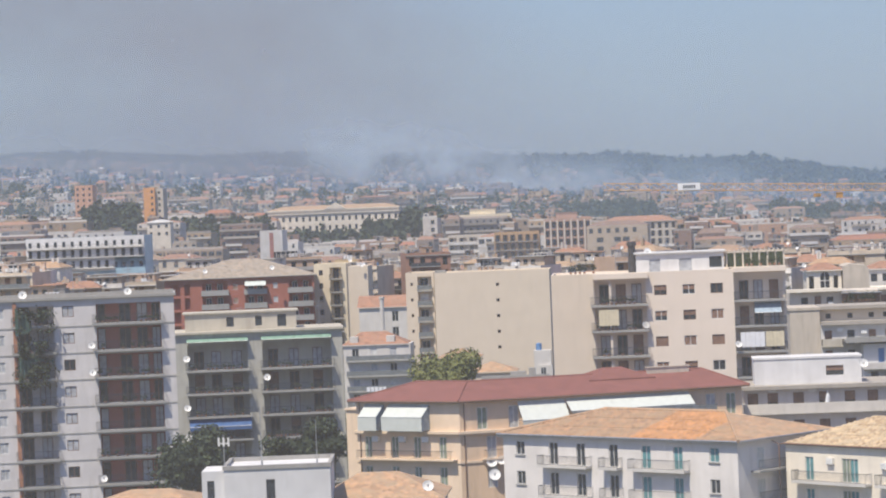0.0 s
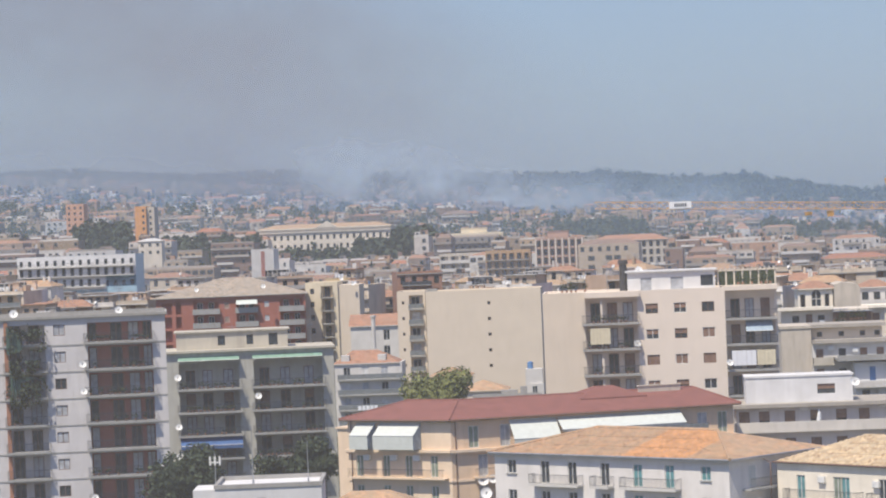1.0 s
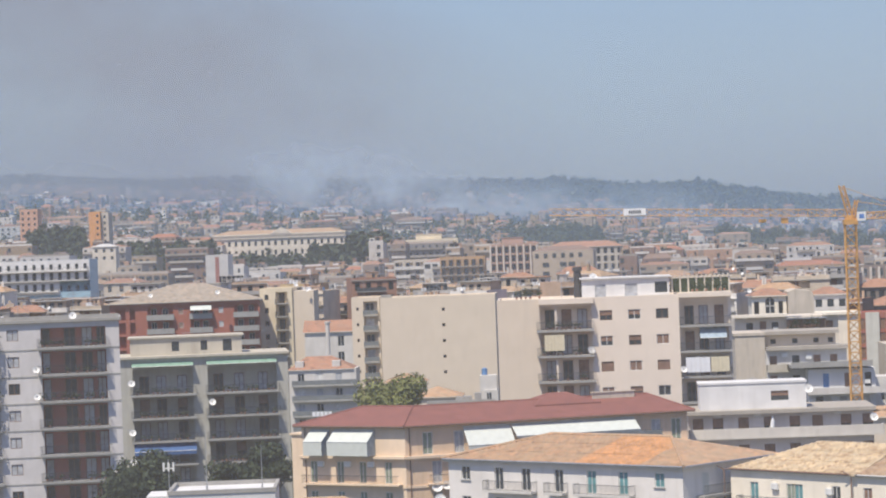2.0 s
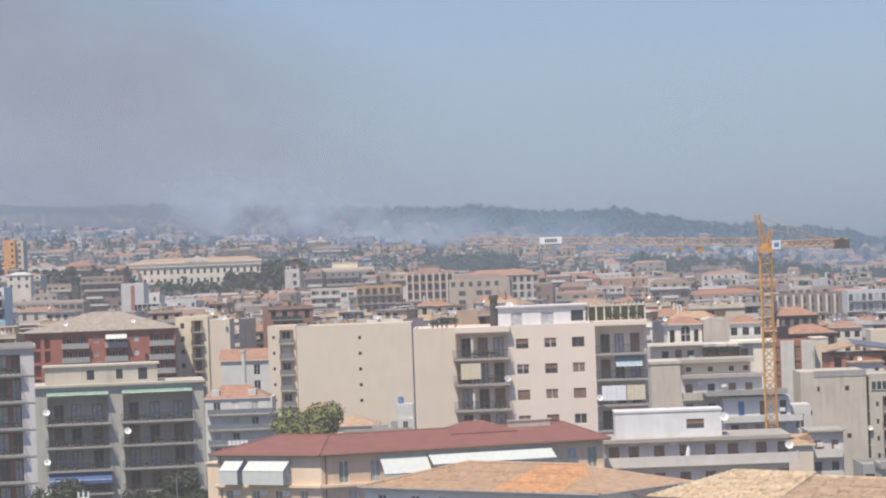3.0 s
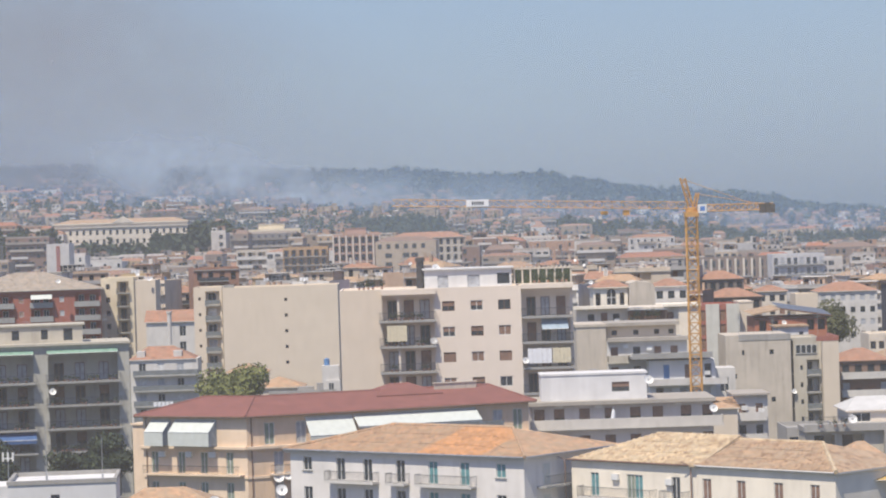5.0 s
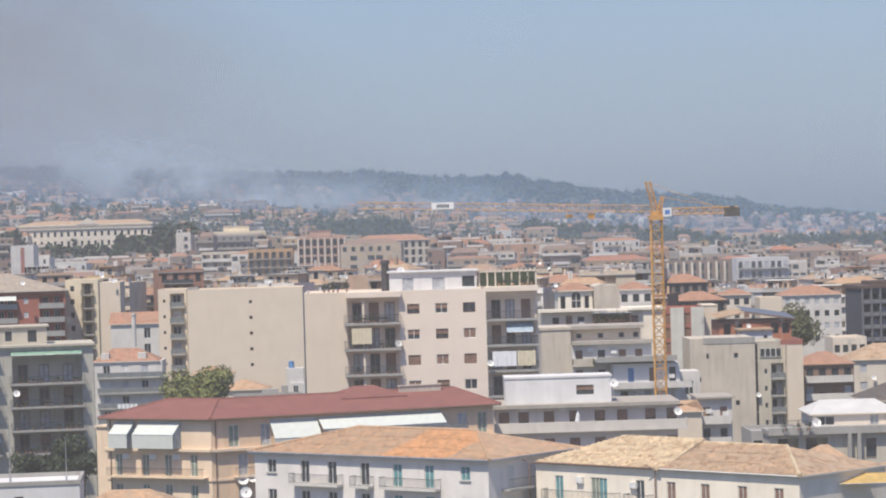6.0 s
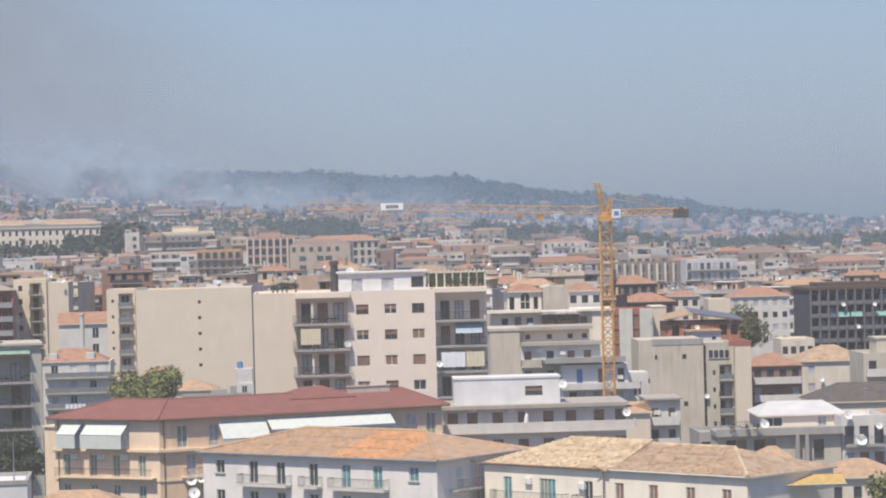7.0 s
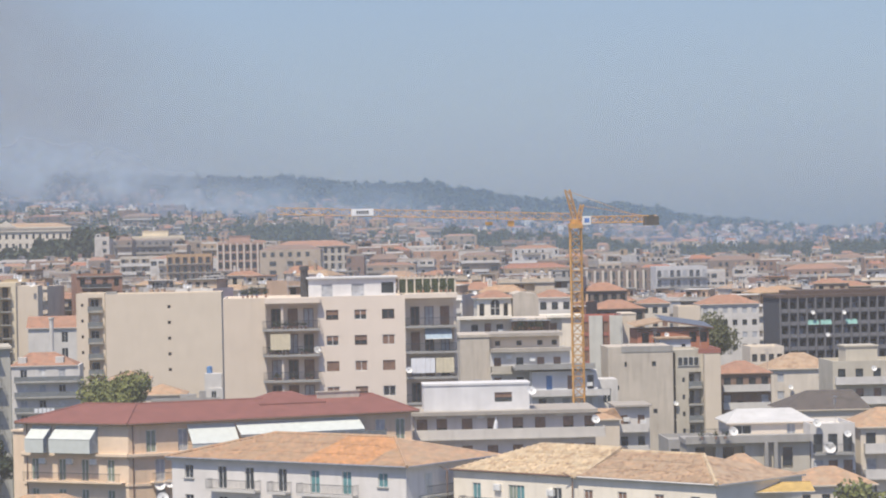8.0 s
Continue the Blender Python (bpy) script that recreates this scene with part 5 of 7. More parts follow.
def terrace_house():
    """Cream house with a long cornice, a planted pergola and a white end room."""
    e = thing("apartment_house", "cream house with brown doors and a long roof cornice", "apartment house", 25.7, 470)
    ops = [(x - 25.7 - 0.55, z0, 1.1, hh, 0.25) for x, z0, hh in ((28.1, 21.2, 1.1), (30.3, 20.4, 2.1), (32.3, 21.2, 1.1), (41.3, 21.1, 1.2), (28.1, 17.4, 1.8), (30.3, 17.4, 1.8))]
    part("wall", shell(17.0, 11, 23.2, ops), [CREAM], e)
    for (x, z, a, b, _), kd in zip(ops, ("glass", "brown", "glass", "brown", "half", "half")):
        part("window", pane_mesh(a, b, kd), None, e, m=pose(x, 0.12, z))
    s = Shape()
    s.box(-0.6, 8.6, -1.3, 0.5, 23.204, 23.7)
    s.box(14.4, 17.5, -1.0, 0.5, 23.204, 23.6)
    part("cornice", s, LIGHTCREAM, e)
    s = Shape()
    s.box(-0.6, 5.8, -3.6, -3.4, 18.5, 21.0)
    s.box(-0.6, 17.0, -4.0, -0.01, 18.2, 18.5, 1)
    part("terrace_parapet", s, [TILE_TAN, SLAB], e, "terracotta-tinted terrace parapet")
    pg = thing("pergola", "dark planted terrace pergola with grey sheets", "pergola", 34.2, 466.2, 18.5)
    for i in range(6):
        s = Shape()
        s.box(i * 1.22, i * 1.22 + 0.14, 0, 0.14, 0, 4.3)
        part("post", s, FRAMEB, pg)
    s = Shape()
    s.box(-0.2, 6.4, -0.1, 3.4, 4.304, 4.4)
    s.box(-0.2, 2.2, -0.6, 1.6, 4.7, 4.8)
    part("roof_sheet", s, STEEL, pg)
    s = Shape()
    s.box(0, 6.3, 3.3, 3.4, 0, 4.2)
    part("back_screen", s, SH_BROWN, pg)
    pots(pg, 0.0, 2.0, 6.2, 402, 3.0)
    pots(pg, 0.2, 3.0, 5.8, 404, 2.4)


def arch_house():
    e = thing("house", "cream house with an arched window under an orange roof", "house", 30.4, 500)
    w, h = 6.1, 26.0
    ops = [(0.4, 22.4, 0.9, 2.6, 1.0), (2.4, 22.9, 1.6, 2.0, 0.3), (4.7, 22.4, 0.8, 2.6, 1.0)]
    part("wall", shell(w, 10, h, ops), [LIGHTCREAM], e)
    s = Shape()
    s.poly([(2.4, -0.02, 24.9)] + [(3.2 - 0.8 * math.cos(math.pi * k / 12), -0.02, 24.9 + 0.8 * math.sin(math.pi * k / 12)) for k in range(13)][1:])
    part("fanlight", s, GLASS, e, "arched fanlight")
    for x, z, a, b, dp in ops:
        part("window", pane_mesh(a, b, "glass"), None, e, m=pose(x, dp - 0.1, z))
    s = Shape()
    for x in (3.12, ):
        s.box(x, x + 0.14, -0.03, 0.2, 22.9, 25.6)
    s.box(2.3, 4.1, -0.03, 0.2, 24.1, 24.22)
    part("mullion", s, FRAMEW, e)
    part("roof", hip_roof(w, 10, h + 0.004, 1.25, 0.5, 2.4, 2.0), [TILE_NEW, LIGHTCREAM], e, "faded orange tile roof")
    g = thing("house", "blank tan-grey gable of a neighbouring house", "house", 36.7, 498)
    s = Shape()
    s.box(0, 4.5, 0, 11, 0, 25.9)
    s.poly([(0, 0, 25.9), (4.5, 0, 25.9), (4.0, 0, 26.6), (1.2, 0, 27.0), (0, 0, 26.6)])
    s.poly([(0, 11, 25.9), (0, 0, 25.9), (0, 0, 26.6), (0, 11, 26.6)])
    s.poly([(0, 0, 26.6), (1.2, 0, 27.0), (1.2, 11, 27.0), (0, 11, 26.6)])
    s.poly([(1.2, 0, 27.0), (4.0, 0, 26.6), (4.0, 11, 26.6), (1.2, 11, 27.0)])
    s.poly([(4.0, 0, 26.6), (4.5, 0, 25.9), (4.5, 11, 25.9), (4.0, 11, 26.6)])
    part("wall", s, GREYWALL, g)


def pillar_block():
    """Pale piers between tall strips of brown windows."""
    e = thing("apartment_block", "pale grey apartment block with tall brown window strips", "apartment building", 54.4, 560)
    w, h = 8.4, 20.26
    ops = [(x, h - 3.0 - 2.85 * i, 1.1, 2.1, 0.3) for x in (0.65, 4.7) for i in range(6)]
    part("wall", shell(w, 12, h, ops, 0.3), [REDWALL], e)
    for x, z, a, b, _ in ops:
        add_window(e, x, 0.15, z, a, b, "brown", FRAMEB)
    for x0, x1 in ((-0.1, 0.55), (1.85, 4.5), (5.95, 8.5)):
        s = Shape()
        s.box(x0, x1, -0.45, -0.004, 0, h + 0.3)
        part("pier", s, plaster("pale_warm_grey", (0.60, 0.59, 0.53)), e, "pale plastered pier")
    f = thing("house", "tan blank flank of a narrow house", "house", 63.1, 562)
    s = Shape()
    s.box(0, 2.8, 0, 10, 0, 20.6)
    s.box(-0.1, 2.9, -0.1, 10, 20.604, 20.85)
    part("wall", s, TAN, f)


def red_house():
    """Rust-red house under a dark sheet roof that falls to one side."""
    e = thing("house", "rust-red house with a dark blue-grey sheet roof", "house", 58.83, 500)
    w, h = 12.8, 19.7
    ops = [(x, 17.3, 1.3, 1.9, 0.8) for x in (0.8, 2.9, 9.3, 11.2)]
    part("wall", shell(w, 12, h, ops), [plaster("rust_orange_plaster", (0.42, 0.17, 0.10))], e)
    for x, z, a, b, _ in ops:
        part("window", pane_mesh(a, b, "glass"), None, e, m=pose(x, 0.7, z))
    s = Shape()
    s.poly([(-0.7, -0.9, 20.4), (4.4, -0.9, 21.3), (4.4, 12, 21.6), (-0.7, 12, 20.7)])
    s.poly([(-0.7, -0.9, 20.15), (4.4, -0.9, 21.05), (4.4, -0.9, 21.3), (-0.7, -0.9, 20.4)])
    part("roof_slope", s, TILE_TAN, e, "short tiled slope")
    s = Shape()
    s.poly([(4.42, -0.9, 21.4), (13.6, -0.9, 19.9), (13.6, 12, 20.6), (4.42, 12, 22.1)])
    s.poly([(4.42, -0.9, 21.15), (13.6, -0.9, 19.65), (13.6, -0.9, 19.9), (4.42, -0.9, 21.4)], 1)
    for i in range(9):
        a = 4.6 + i
        s.box(a, a + 0.08, -0.9, 12, 21.37 - 0.163 * (a - 4.42), 21.48 - 0.163 * (a - 4.42))
    part("sheet_roof", s, [simple("blue_grey_roof_sheet", (0.17, 0.19, 0.225), 0.5, 0.3), FRAMEB], e, "dark blue-grey sheet roof")
    s = Shape()
    s.box(0, w, -0.05, -0.004, 19.3, 19.65)
    part("beam", s, FRAMEB, e)
    b = thing("house", "small white roof room with a flat slab", "house", 61.83, 492)
    part("wall", shell(5.4, 6, 18.3, [(3.8, 16.6, 0.7, 0.8, 0.2)]), [MATS["bright_white_plaster"]], b)
    part("window", pane_mesh(0.7, 0.8, "glass"), None, b, m=pose(3.8, 0.12, 16.6))
    s = Shape()
    s.box(-0.7, 5.5, -0.5, 6, 18.304, 18.55)
    part("roof", s, TILE_TAN, b)


stepped_block()
terrace_house()
arch_house()
pillar_block()
red_house()
block("house", "white house with a faded red roof and a terrace slab", 42.8, 520, 6.4, 10, 25.4, WHITE, cols=3, storeys=3, sh=MIX, roof=TILE_NEW, rise=1.3)
tl = Shape()
tl.box(0, 9.5, 0, 8, 0, 21.9)
tl.box(-0.3, 9.8, -0.5, 8, 21.904, 22.4)
tagged(part("terrace", tl, LIGHTCREAM, m=pose(40.6, 510, 0)), "pale roof terrace with a cream slab edge", "terrace")
block("house", "umber house under a faded orange tile roof", 62.8, 620, 11.9, 11, 20.1, plaster("umber_wall", (0.22, 0.17, 0.14)), cols=5, storeys=3, roof=TILE_NEW, rise=1.9, sh="glass", tall=True, win=(1.3, 2.0))
# own copy of the umber wall, with shade mixed into its colour
block("house", "umber house with painted-in shade under a salmon tile roof", 67.1, 680, 10.6, 11, 22.8, plaster("umber_wall_painted_shade", (0.20, 0.17, 0.155)), cols=5, storeys=3, roof=TILE_NEW, rise=2.0, sh="glass", tall=True, win=(1.3, 2.0))
block("house", "small pale house under an orange tile roof", 76.2, 640, 6.6, 9, 20.6, CREAM, cols=3, storeys=3, roof=TILE_NEW, rise=1.3, sh=MIX)


def concrete_block():
    """Blank concrete flank, pale strip of stacked balconies, second tan flank."""
    D = 470
    e = thing("apartment_block", "grey concrete apartment block with blank flank and stacked balconies", "apartment building", 50.35, D)
    h, w, w2 = 18.0, 10.82, 5.1
    ops = [(7.3, h - 3.3, 0.7, 0.8, 0.2), (7.4, h - 11.2, 0.7, 0.8, 0.2), (1.3, h - 7.2, 0.45, 0.8, 0.2), (2.7, h - 3.3, 0.4, 0.8, 0.2)]
    part("wall", shell(w, 12, h, ops), [GREYWALL], e)
    for x, z, a, b, _ in ops:
        part("window", pane_mesh(a, b, "glass"), None, e, m=pose(x, 0.1, z))
    s = Shape()
    s.box(2.2, w + 0.05, -0.08, 0.2, h - 0.9, h + 0.1)
    s.box(2.2, w, 11.8, 12, h, h + 0.1)
    part("parapet", s, CONCRETE, e, "lichen-stained concrete parapet")
    hs = 17.0
    o2 = [(2.7, hs - 3.1 - 2.85 * i, 2.1, 2.5, 1.6) for i in range(1, 6)] + [(1.6, hs - 2.3 - 2.85 * i, 0.45, 0.8, 0.2) for i in range(1, 6)] + [(0.02, hs - 2.9 - 2.85 * i, 0.5, 2.7, 1.5) for i in range(6)]
    wing = part("balcony_wing", shell(w2, 11, hs, o2, 0.3), [WEATHERED], e, "pale strip of stacked balconies", pose(w + 0.01, 0.7, 0))
    for i in range(1, 6):
        z = hs - 3.1 - 2.85 * i
        add_balcony(e, w + 2.6, z, 2.4, 0.7, "panel" if i % 2 else "bars", y=0.7)
        add_window(e, w + 2.9, 2.1, z, 0.9, 2.2, "glass")
        add_window(e, w + 3.9, 2.1, z, 0.8, 2.2, "white" if i % 2 else "grey")
        part("window", pane_mesh(0.45, 0.8, "glass"), None, wing, m=pose(1.6, 0.1, z + 0.8))
    for i in range(4):
        fr = part("veranda_window", frame_mesh(0.85, 1.5, FRAMEW), None, e, m=pose(w + 0.9 + i * 0.9, 0.55, hs - 2.4))
        part("pane", pane_mesh(0.85, 1.5, "glass"), None, fr)
    s = Shape()
    s.box(w + w2 + 0.02, w + w2 + 2.7, -1.5, 11, 0, 16.7)
    part("flank", s, TAN, e, "plain tan second flank")
    s = Shape()
    s.box(w + w2 - 1.0, w + w2 + 2.75, -1.55, -1.3, 16.704, 17.5)
    s.box(w + w2 + 2.5, w + w2 + 2.75, -1.3, 11, 16.704, 17.5)
    part("parapet", s, RUST, e, "rust-stained roof edge")
    dish(61.6, 470.2, 8.4, 0.45, 15)
    block("house", "small white house with blue-white balconies", 43.73, 400, 4.84, 9, 12.0, WHITE, cols=2, storeys=3, balc="wall", tall=True, win=(1.0, 2.1), sh=("brown", "glass"))
    sl = Shape()
    sl.box(43.5, 48.9, 399.2, 409, 12.504, 12.75)
    tagged(part("roof_slab", sl, ROOFTAN), "thin grey slab roof over a small white house", "roof slab")
    small_house("house", "low house with worn orange tile roof", "house", 39.4, 394, 4.2, 8, 11.2, TAN, TILE_A, 1.3)


concrete_block()


def dark_block():
    """Dark stone block: piers, recessed bays and green canvas blinds."""
    D = 560
    e = thing("apartment_block", "dark grey stone apartment block with recessed bays", "apartment building", 94.19, D, 0, 3)
    w, h = 40.0, 23.22
    ops = [(0.75 + 1.8 * j, h - 3.0 - 2.5 * i, 1.1, 2.1, 0.9) for i in range(7) for j in range(21)]
    part("wall", shell(w, 14, h, ops), [LAVA], e)
    s = Shape()
    s.box(-0.3, w, -0.4, 14, h + 0.003, h + 0.6)
    s.box(2.5, w, 2.0, 10, h + 0.603, h + 1.4)
    part("roof", s, plaster("dark_brown_slab", (0.10, 0.07, 0.06)), e)
    for x, z, *_ in ops:
        part("window", pane_mesh(0.9, 1.9, "grey" if (x * 7 + z) % 3 < 0.7 else "glass"), None, e, m=pose(x + 0.1, 0.82, z))
    for i in range(7):
        b = Shape()
        b.box(0.5, w, -0.15, -0.004, h - 3.1 - 2.5 * i, h - 2.85 - 2.5 * i)
        part("string_course", b, IRON, e)
    fin = shared("fin", lambda: (lambda q: (q.box(-0.14, 0.14, -0.42, -0.004, 0.5, h), q)[1].mesh("pier", [SLATE]))(Shape()))
    for j in range(22):
        part("pier", fin, None, e, m=pose(0.4 + 1.8 * j, 0, 0))
    for i in range(6):
        b = Shape()
        for j in range(21):
            b.box(0.65 + 1.8 * j, 1.95 + 1.8 * j, -0.36, -0.3, h - 3.0 - 2.5 * i, h - 2.2 - 2.5 * i)
        part("railing", b, SLATE, e)
    for j, i in ((2, 1), (3, 1), (5, 1)):
        s = Shape()
        q = pose(94.19, D, 0, 0, 0, 3) @ Vector((0.7 + 2.6 * j, -0.3, h - 2.0 - 2.5 * i))
        awning("awning", "sea-green canvas blind on a dark stone front", q.x, q.y, q.z, 2.2, 0.5, 0.9, simple("sea_green_canvas", (0.22, 0.42, 0.38), 0.85), 3)
    for u, wv in ((902, -198), (958, -199), (928, -238)):
        dish(u * 0.112, D - 1, 38 + (wv + 40) * 0.112, 0.45, 15)


dark_block()

small_house("house", "pale pinkish house with a white hipped roof and terrace", "house", 49.65, 331, 9.9, 9, 14.7, PINKISH, plaster("white_roof_membrane", (0.56, 0.56, 0.55), dirt=0.4), 1.35, wins=[(0.4, 13.3, 2.2, 1.1, "glass"), (6.8, 13.0, 1.0, 1.5, "grey")], left=1.6, right=1.8, over=0.4)


def slab_terrace():
    """Concrete terrace slab on piers with dark recesses under it."""
    e = thing("terrace", "grey concrete roof terrace slab with dark recesses below", "terrace", 43.6, 325)
    s = Shape()
    s.box(0, 14.8, 0, 6, 12.75, 13.3)
    s.box(0, 14.8, 0, 0.15, 13.3, 13.6)
    part("slab", s, CONCRETE, e)
    part("wall", shell(14.4, 6, 12.7, [(1.0, 9.9, 2.4, 2.4, 2.2), (4.2, 9.9, 2.6, 2.4, 2.2), (11.2, 9.6, 1.2, 2.5, 0.4)]), [WEATHERED], e, m=pose(0.2, 0.8, 0))
    for x, dp in ((1.2, 2.9), (4.6, 2.9), (11.2, 1.0)):
        part("window", pane_mesh(1.2, 2.2, "glass"), None, e, m=pose(0.2 + x, dp, 9.95))
    for x in (9.2, 10.3):
        s = Shape()
        s.box(x, x + 0.4, -0.1, 0.79, 0, 12.74)
        part("pier", s, CONCRETE, e)
    r = Shape()
    r.box(0.1, 6.0, 0.05, 0.1, 14.4, 14.45)
    for i in range(30):
        r.box(0.1 + i * 0.2, 0.12 + i * 0.2, 0.06, 0.08, 13.6, 14.4)
    part("railing", r, IRON, e)
    pots(e, 1.0, 13.3, 5.0, 405, 1.6)


slab_terrace()
block("house", "white terrace house beside a white roof", 58.35, 326, 5.22, 10, 14.20, WHITE, cols=3, storeys=3, sh=MIX, balc="bars", tall=True, win=(1.1, 2.1))
small_house("house", "long house under a dark weathered roof", "house", 64.60, 380, 11.40, 12, 12.77, TAN, tiles("dark_weathered_roof", (0.10, 0.085, 0.075), (0.08, 0.07, 0.065), (0.11, 0.095, 0.085)), 2.3, left=4, right=1)
block("house", "brown house with bright orange tile roof and dark balconies", 70.66, 480, 8.64, 12, 12.66, plaster("brown_plaster", (0.24, 0.16, 0.12)), cols=4, storeys=4, roof=TILE_NEW, rise=1.9, balc="wall", tall=True, win=(1.2, 2.1), sh=MIX)
block("house", "pale cream gabled house under a long tile roof", 82.3, 500, 12.2, 12, 12.2, CREAM, cols=3, storeys=3, sh="grey", roof=TILE_TAN, rise=2.6, skip=(1,))
block("apartment_block", "white apartment block with tiled roof and small balconies", 98.42, 700, 14.56, 12, 18.40, WHITE, cols=6, storeys=4, roof=TILE_NEW, rise=2.2, sh=("grey", "glass"), balc="")
block("house", "tan blank-walled house beside a white block", 91.36, 690, 5.52, 10, 17.85, TAN, cols=1, skip=(0,))
block("house", "pale peach house with tiled roof", 82.16, 520, 6.24, 10, 14.91, CREAM, cols=4, storeys=3, sh=MIX, win=(1.0, 1.4))
block("house", "cream terrace house with flat roof", 80.6, 430, 11.0, 12, 16.3, WEATHERED, cols=4, storeys=4, pent=True, sh=MIX, balc="wall", tall=True, win=(1.2, 2.1))
block("house", "cream terrace house with orange roof edge", 65.01, 330, 7.26, 10, 13.91, CREAM, cols=3, storeys=4, roof=TILE_A, sh=MIX, balc="wall", tall=True, win=(1.2, 2.1))
block("house", "low cream house with tile roof", 52.1, 300, 8.4, 10, 10.0, CREAM, cols=4, storeys=3, roof=TILE_A, rise=1.6, sh=MIX, win=(0.9, 1.3))
block("house", "low tan house with tile roof", 43.21, 290, 4.06, 8, 12.6, TAN, cols=3, storeys=2, roof=TILE_A, rise=1.5, sh=MIX)
awning("awning", "yellow ochre canvas awning over a terrace", 40.24, 262, 13.90, 6.55, 2.6, 0.7, AWN_Y)
dish(60.4, 324.8, 12.0, 0.7, 10)
dish(49.66, 328, 13.92, 0.55, 10)
# darker concrete here puts the terrace's shade into the wall colour
block("house", "terrace house with shade put into its dark grey walls", 44.80, 350, 6.65, 10, 10.98, CONCRETE, cols=4, storeys=3, sh=MIX, balc="bars", tall=True, win=(1.1, 2.1))

# ---- landmarks farther out ----
bl = block("apartment_block", "long white and sky-blue building with rows of windows", -173.12, 800, 34.24, 14, 35.76, SKYBLUE, cols=14, storeys=3, win=(1.1, 1.6), base=0)
s = Shape()
s.box(0, 34.24, -0.25, -0.01, 30.3, 35.76 + 0.5)
s.box(7.2, 25.5, -0.25, -0.01, 26.5, 30.3)
part("white_band", s, MATS["bright_white_plaster"], bl)
for j in range(14):
    part("window", pane_mesh(0.9, 1.5, "glass"), None, bl, m=pose(34.24 / 14 * (j + 0.5) - 0.45, -0.32, 33.60))
    part("window", pane_mesh(1.0, 2.1, "glass"), None, bl, m=pose(34.24 / 14 * (j + 0.5) - 0.5, -0.32, 30.60))
    if 2 < j < 10:
        part("window", pane_mesh(1.0, 2.0, "glass"), None, bl, m=pose(34.24 / 14 * (j + 0.5) - 0.5, -0.32, 27.50))
for x0, x1, z in ((0.3, 33.9, 30.5), (7.4, 25.3, 27.4), (0.3, 33.9, 33.2)):
    add_balcony(bl, x0, z, x1 - x0, 1.2, "bars", WHITE, y=-0.26)


def palace():
    D = 1500
    gz = 24
    e = thing("palace", "long cream institutional palace with central pediment and tall windows", "palace", -193.80, D, gz)
    w, h = 70.80, 44.60 - gz
    ops = [(w / 20 * (j + 0.5) - 0.7, h - 6.2 - 5.0 * i, 1.4, 2.6, 0.5) for i in range(2) for j in range(20)]
    part("wall", shell(w, 20, h, ops), [CREAM], e)
    for x, z, *_ in ops:
        part("window", pane_mesh(1.4, 2.6, "glass"), None, e, m=pose(x, 0.3, z))
    for z in (h - 2.4, h - 0.7):
        s = Shape()
        s.box(-0.5, w + 0.5, -0.7, -0.004, z, z + 0.6)
        part("cornice", s, CREAM, e)
    part("roof", hip_roof(w, 20, h + 0.004, 2.2, 0.5, 8, 8), [TILE_TAN, CREAM], e, "long clay tile roof")
    s = Shape()
    s.poly([(w * 0.44, -0.9, h), (w * 0.6, -0.9, h), (w * 0.52, -0.9, h + 3.4)])
    s.poly([(w * 0.44, 3, h), (w * 0.6, 3, h), (w * 0.52, 3, h + 3.4)])
    s.poly([(w * 0.44, -0.9, h), (w * 0.52, -0.9, h + 3.4), (w * 0.52, 3, h + 3.4), (w * 0.44, 3, h)])
    s.poly([(w * 0.6, -0.9, h), (w * 0.52, -0.9, h + 3.4), (w * 0.52, 3, h + 3.4), (w * 0.6, 3, h)])
    part("pediment", s, CREAM, e)


palace()
block("apartment_block", "tall orange apartment tower with a dark flank", -242.48, 1400, 5.60, 12, 57.88 - 20, TOWERORANGE, base=20, cols=2, storeys=6, skip=(0,))
block("apartment_block", "grey shaded flank of an orange tower", -236.94, 1402, 3.93, 12, 57.35 - 20, GREYWALL, base=20, cols=1, storeys=8)
block("apartment_block", "salmon apartment tower far off", -297.00, 1500, 9.60, 12, 62.00 - 20, plaster("salmon_plaster", (0.55, 0.32, 0.22)), base=20, cols=3, storeys=6)
block("apartment_block", "brown apartment block with pale piers", -30.80, 1000, 16.80, 14, 35.20 - 5, plaster("rose_brown_plaster", (0.42, 0.28, 0.22)), base=5, cols=7, storeys=6, win=(1.7, 2.3), tall=True, deep=1.2, piers=PINKISH, pent=True)
block("apartment_block", "ochre apartment block with brown balconies", -49.09, 1010, 16.16, 14, 31.13 - 5, plaster("ochre_plaster", (0.48, 0.31, 0.16)), base=5, cols=6, storeys=5, win=(1.9, 2.3), tall=True, deep=1.3, balc="bars")
block("apartment_block", "grey apartment block with strip balconies", -67.60, 1040, 14.98, 14, 30.51 - 5, GREYWALL, base=5, cols=4, storeys=5, win=(2.8, 2.3), tall=True, deep=1.3, balc="wall")
block("apartment_block", "cream terraced apartment block", -77.50, 1250, 25.00, 14, 38.00 - 10, YELLOW, base=10, cols=6, storeys=5, win=(2.6, 2.2), tall=True, deep=1.3, balc="wall", pent=True)
block("apartment_block", "long shaded block under a red tile roof", -11.88, 1100, 29.70, 14, 33.16 - 8, GREYWALL, base=8, cols=11, storeys=4, win=(1.7, 2.2), tall=True, deep=1.2, roof=TILE_NEW, rise=2.2)
block("apartment_block", "white gable block under a red tile roof", -8.11, 1096, 7.89, 3, 32.30 - 8, WHITE, base=8, cols=4, storeys=5)
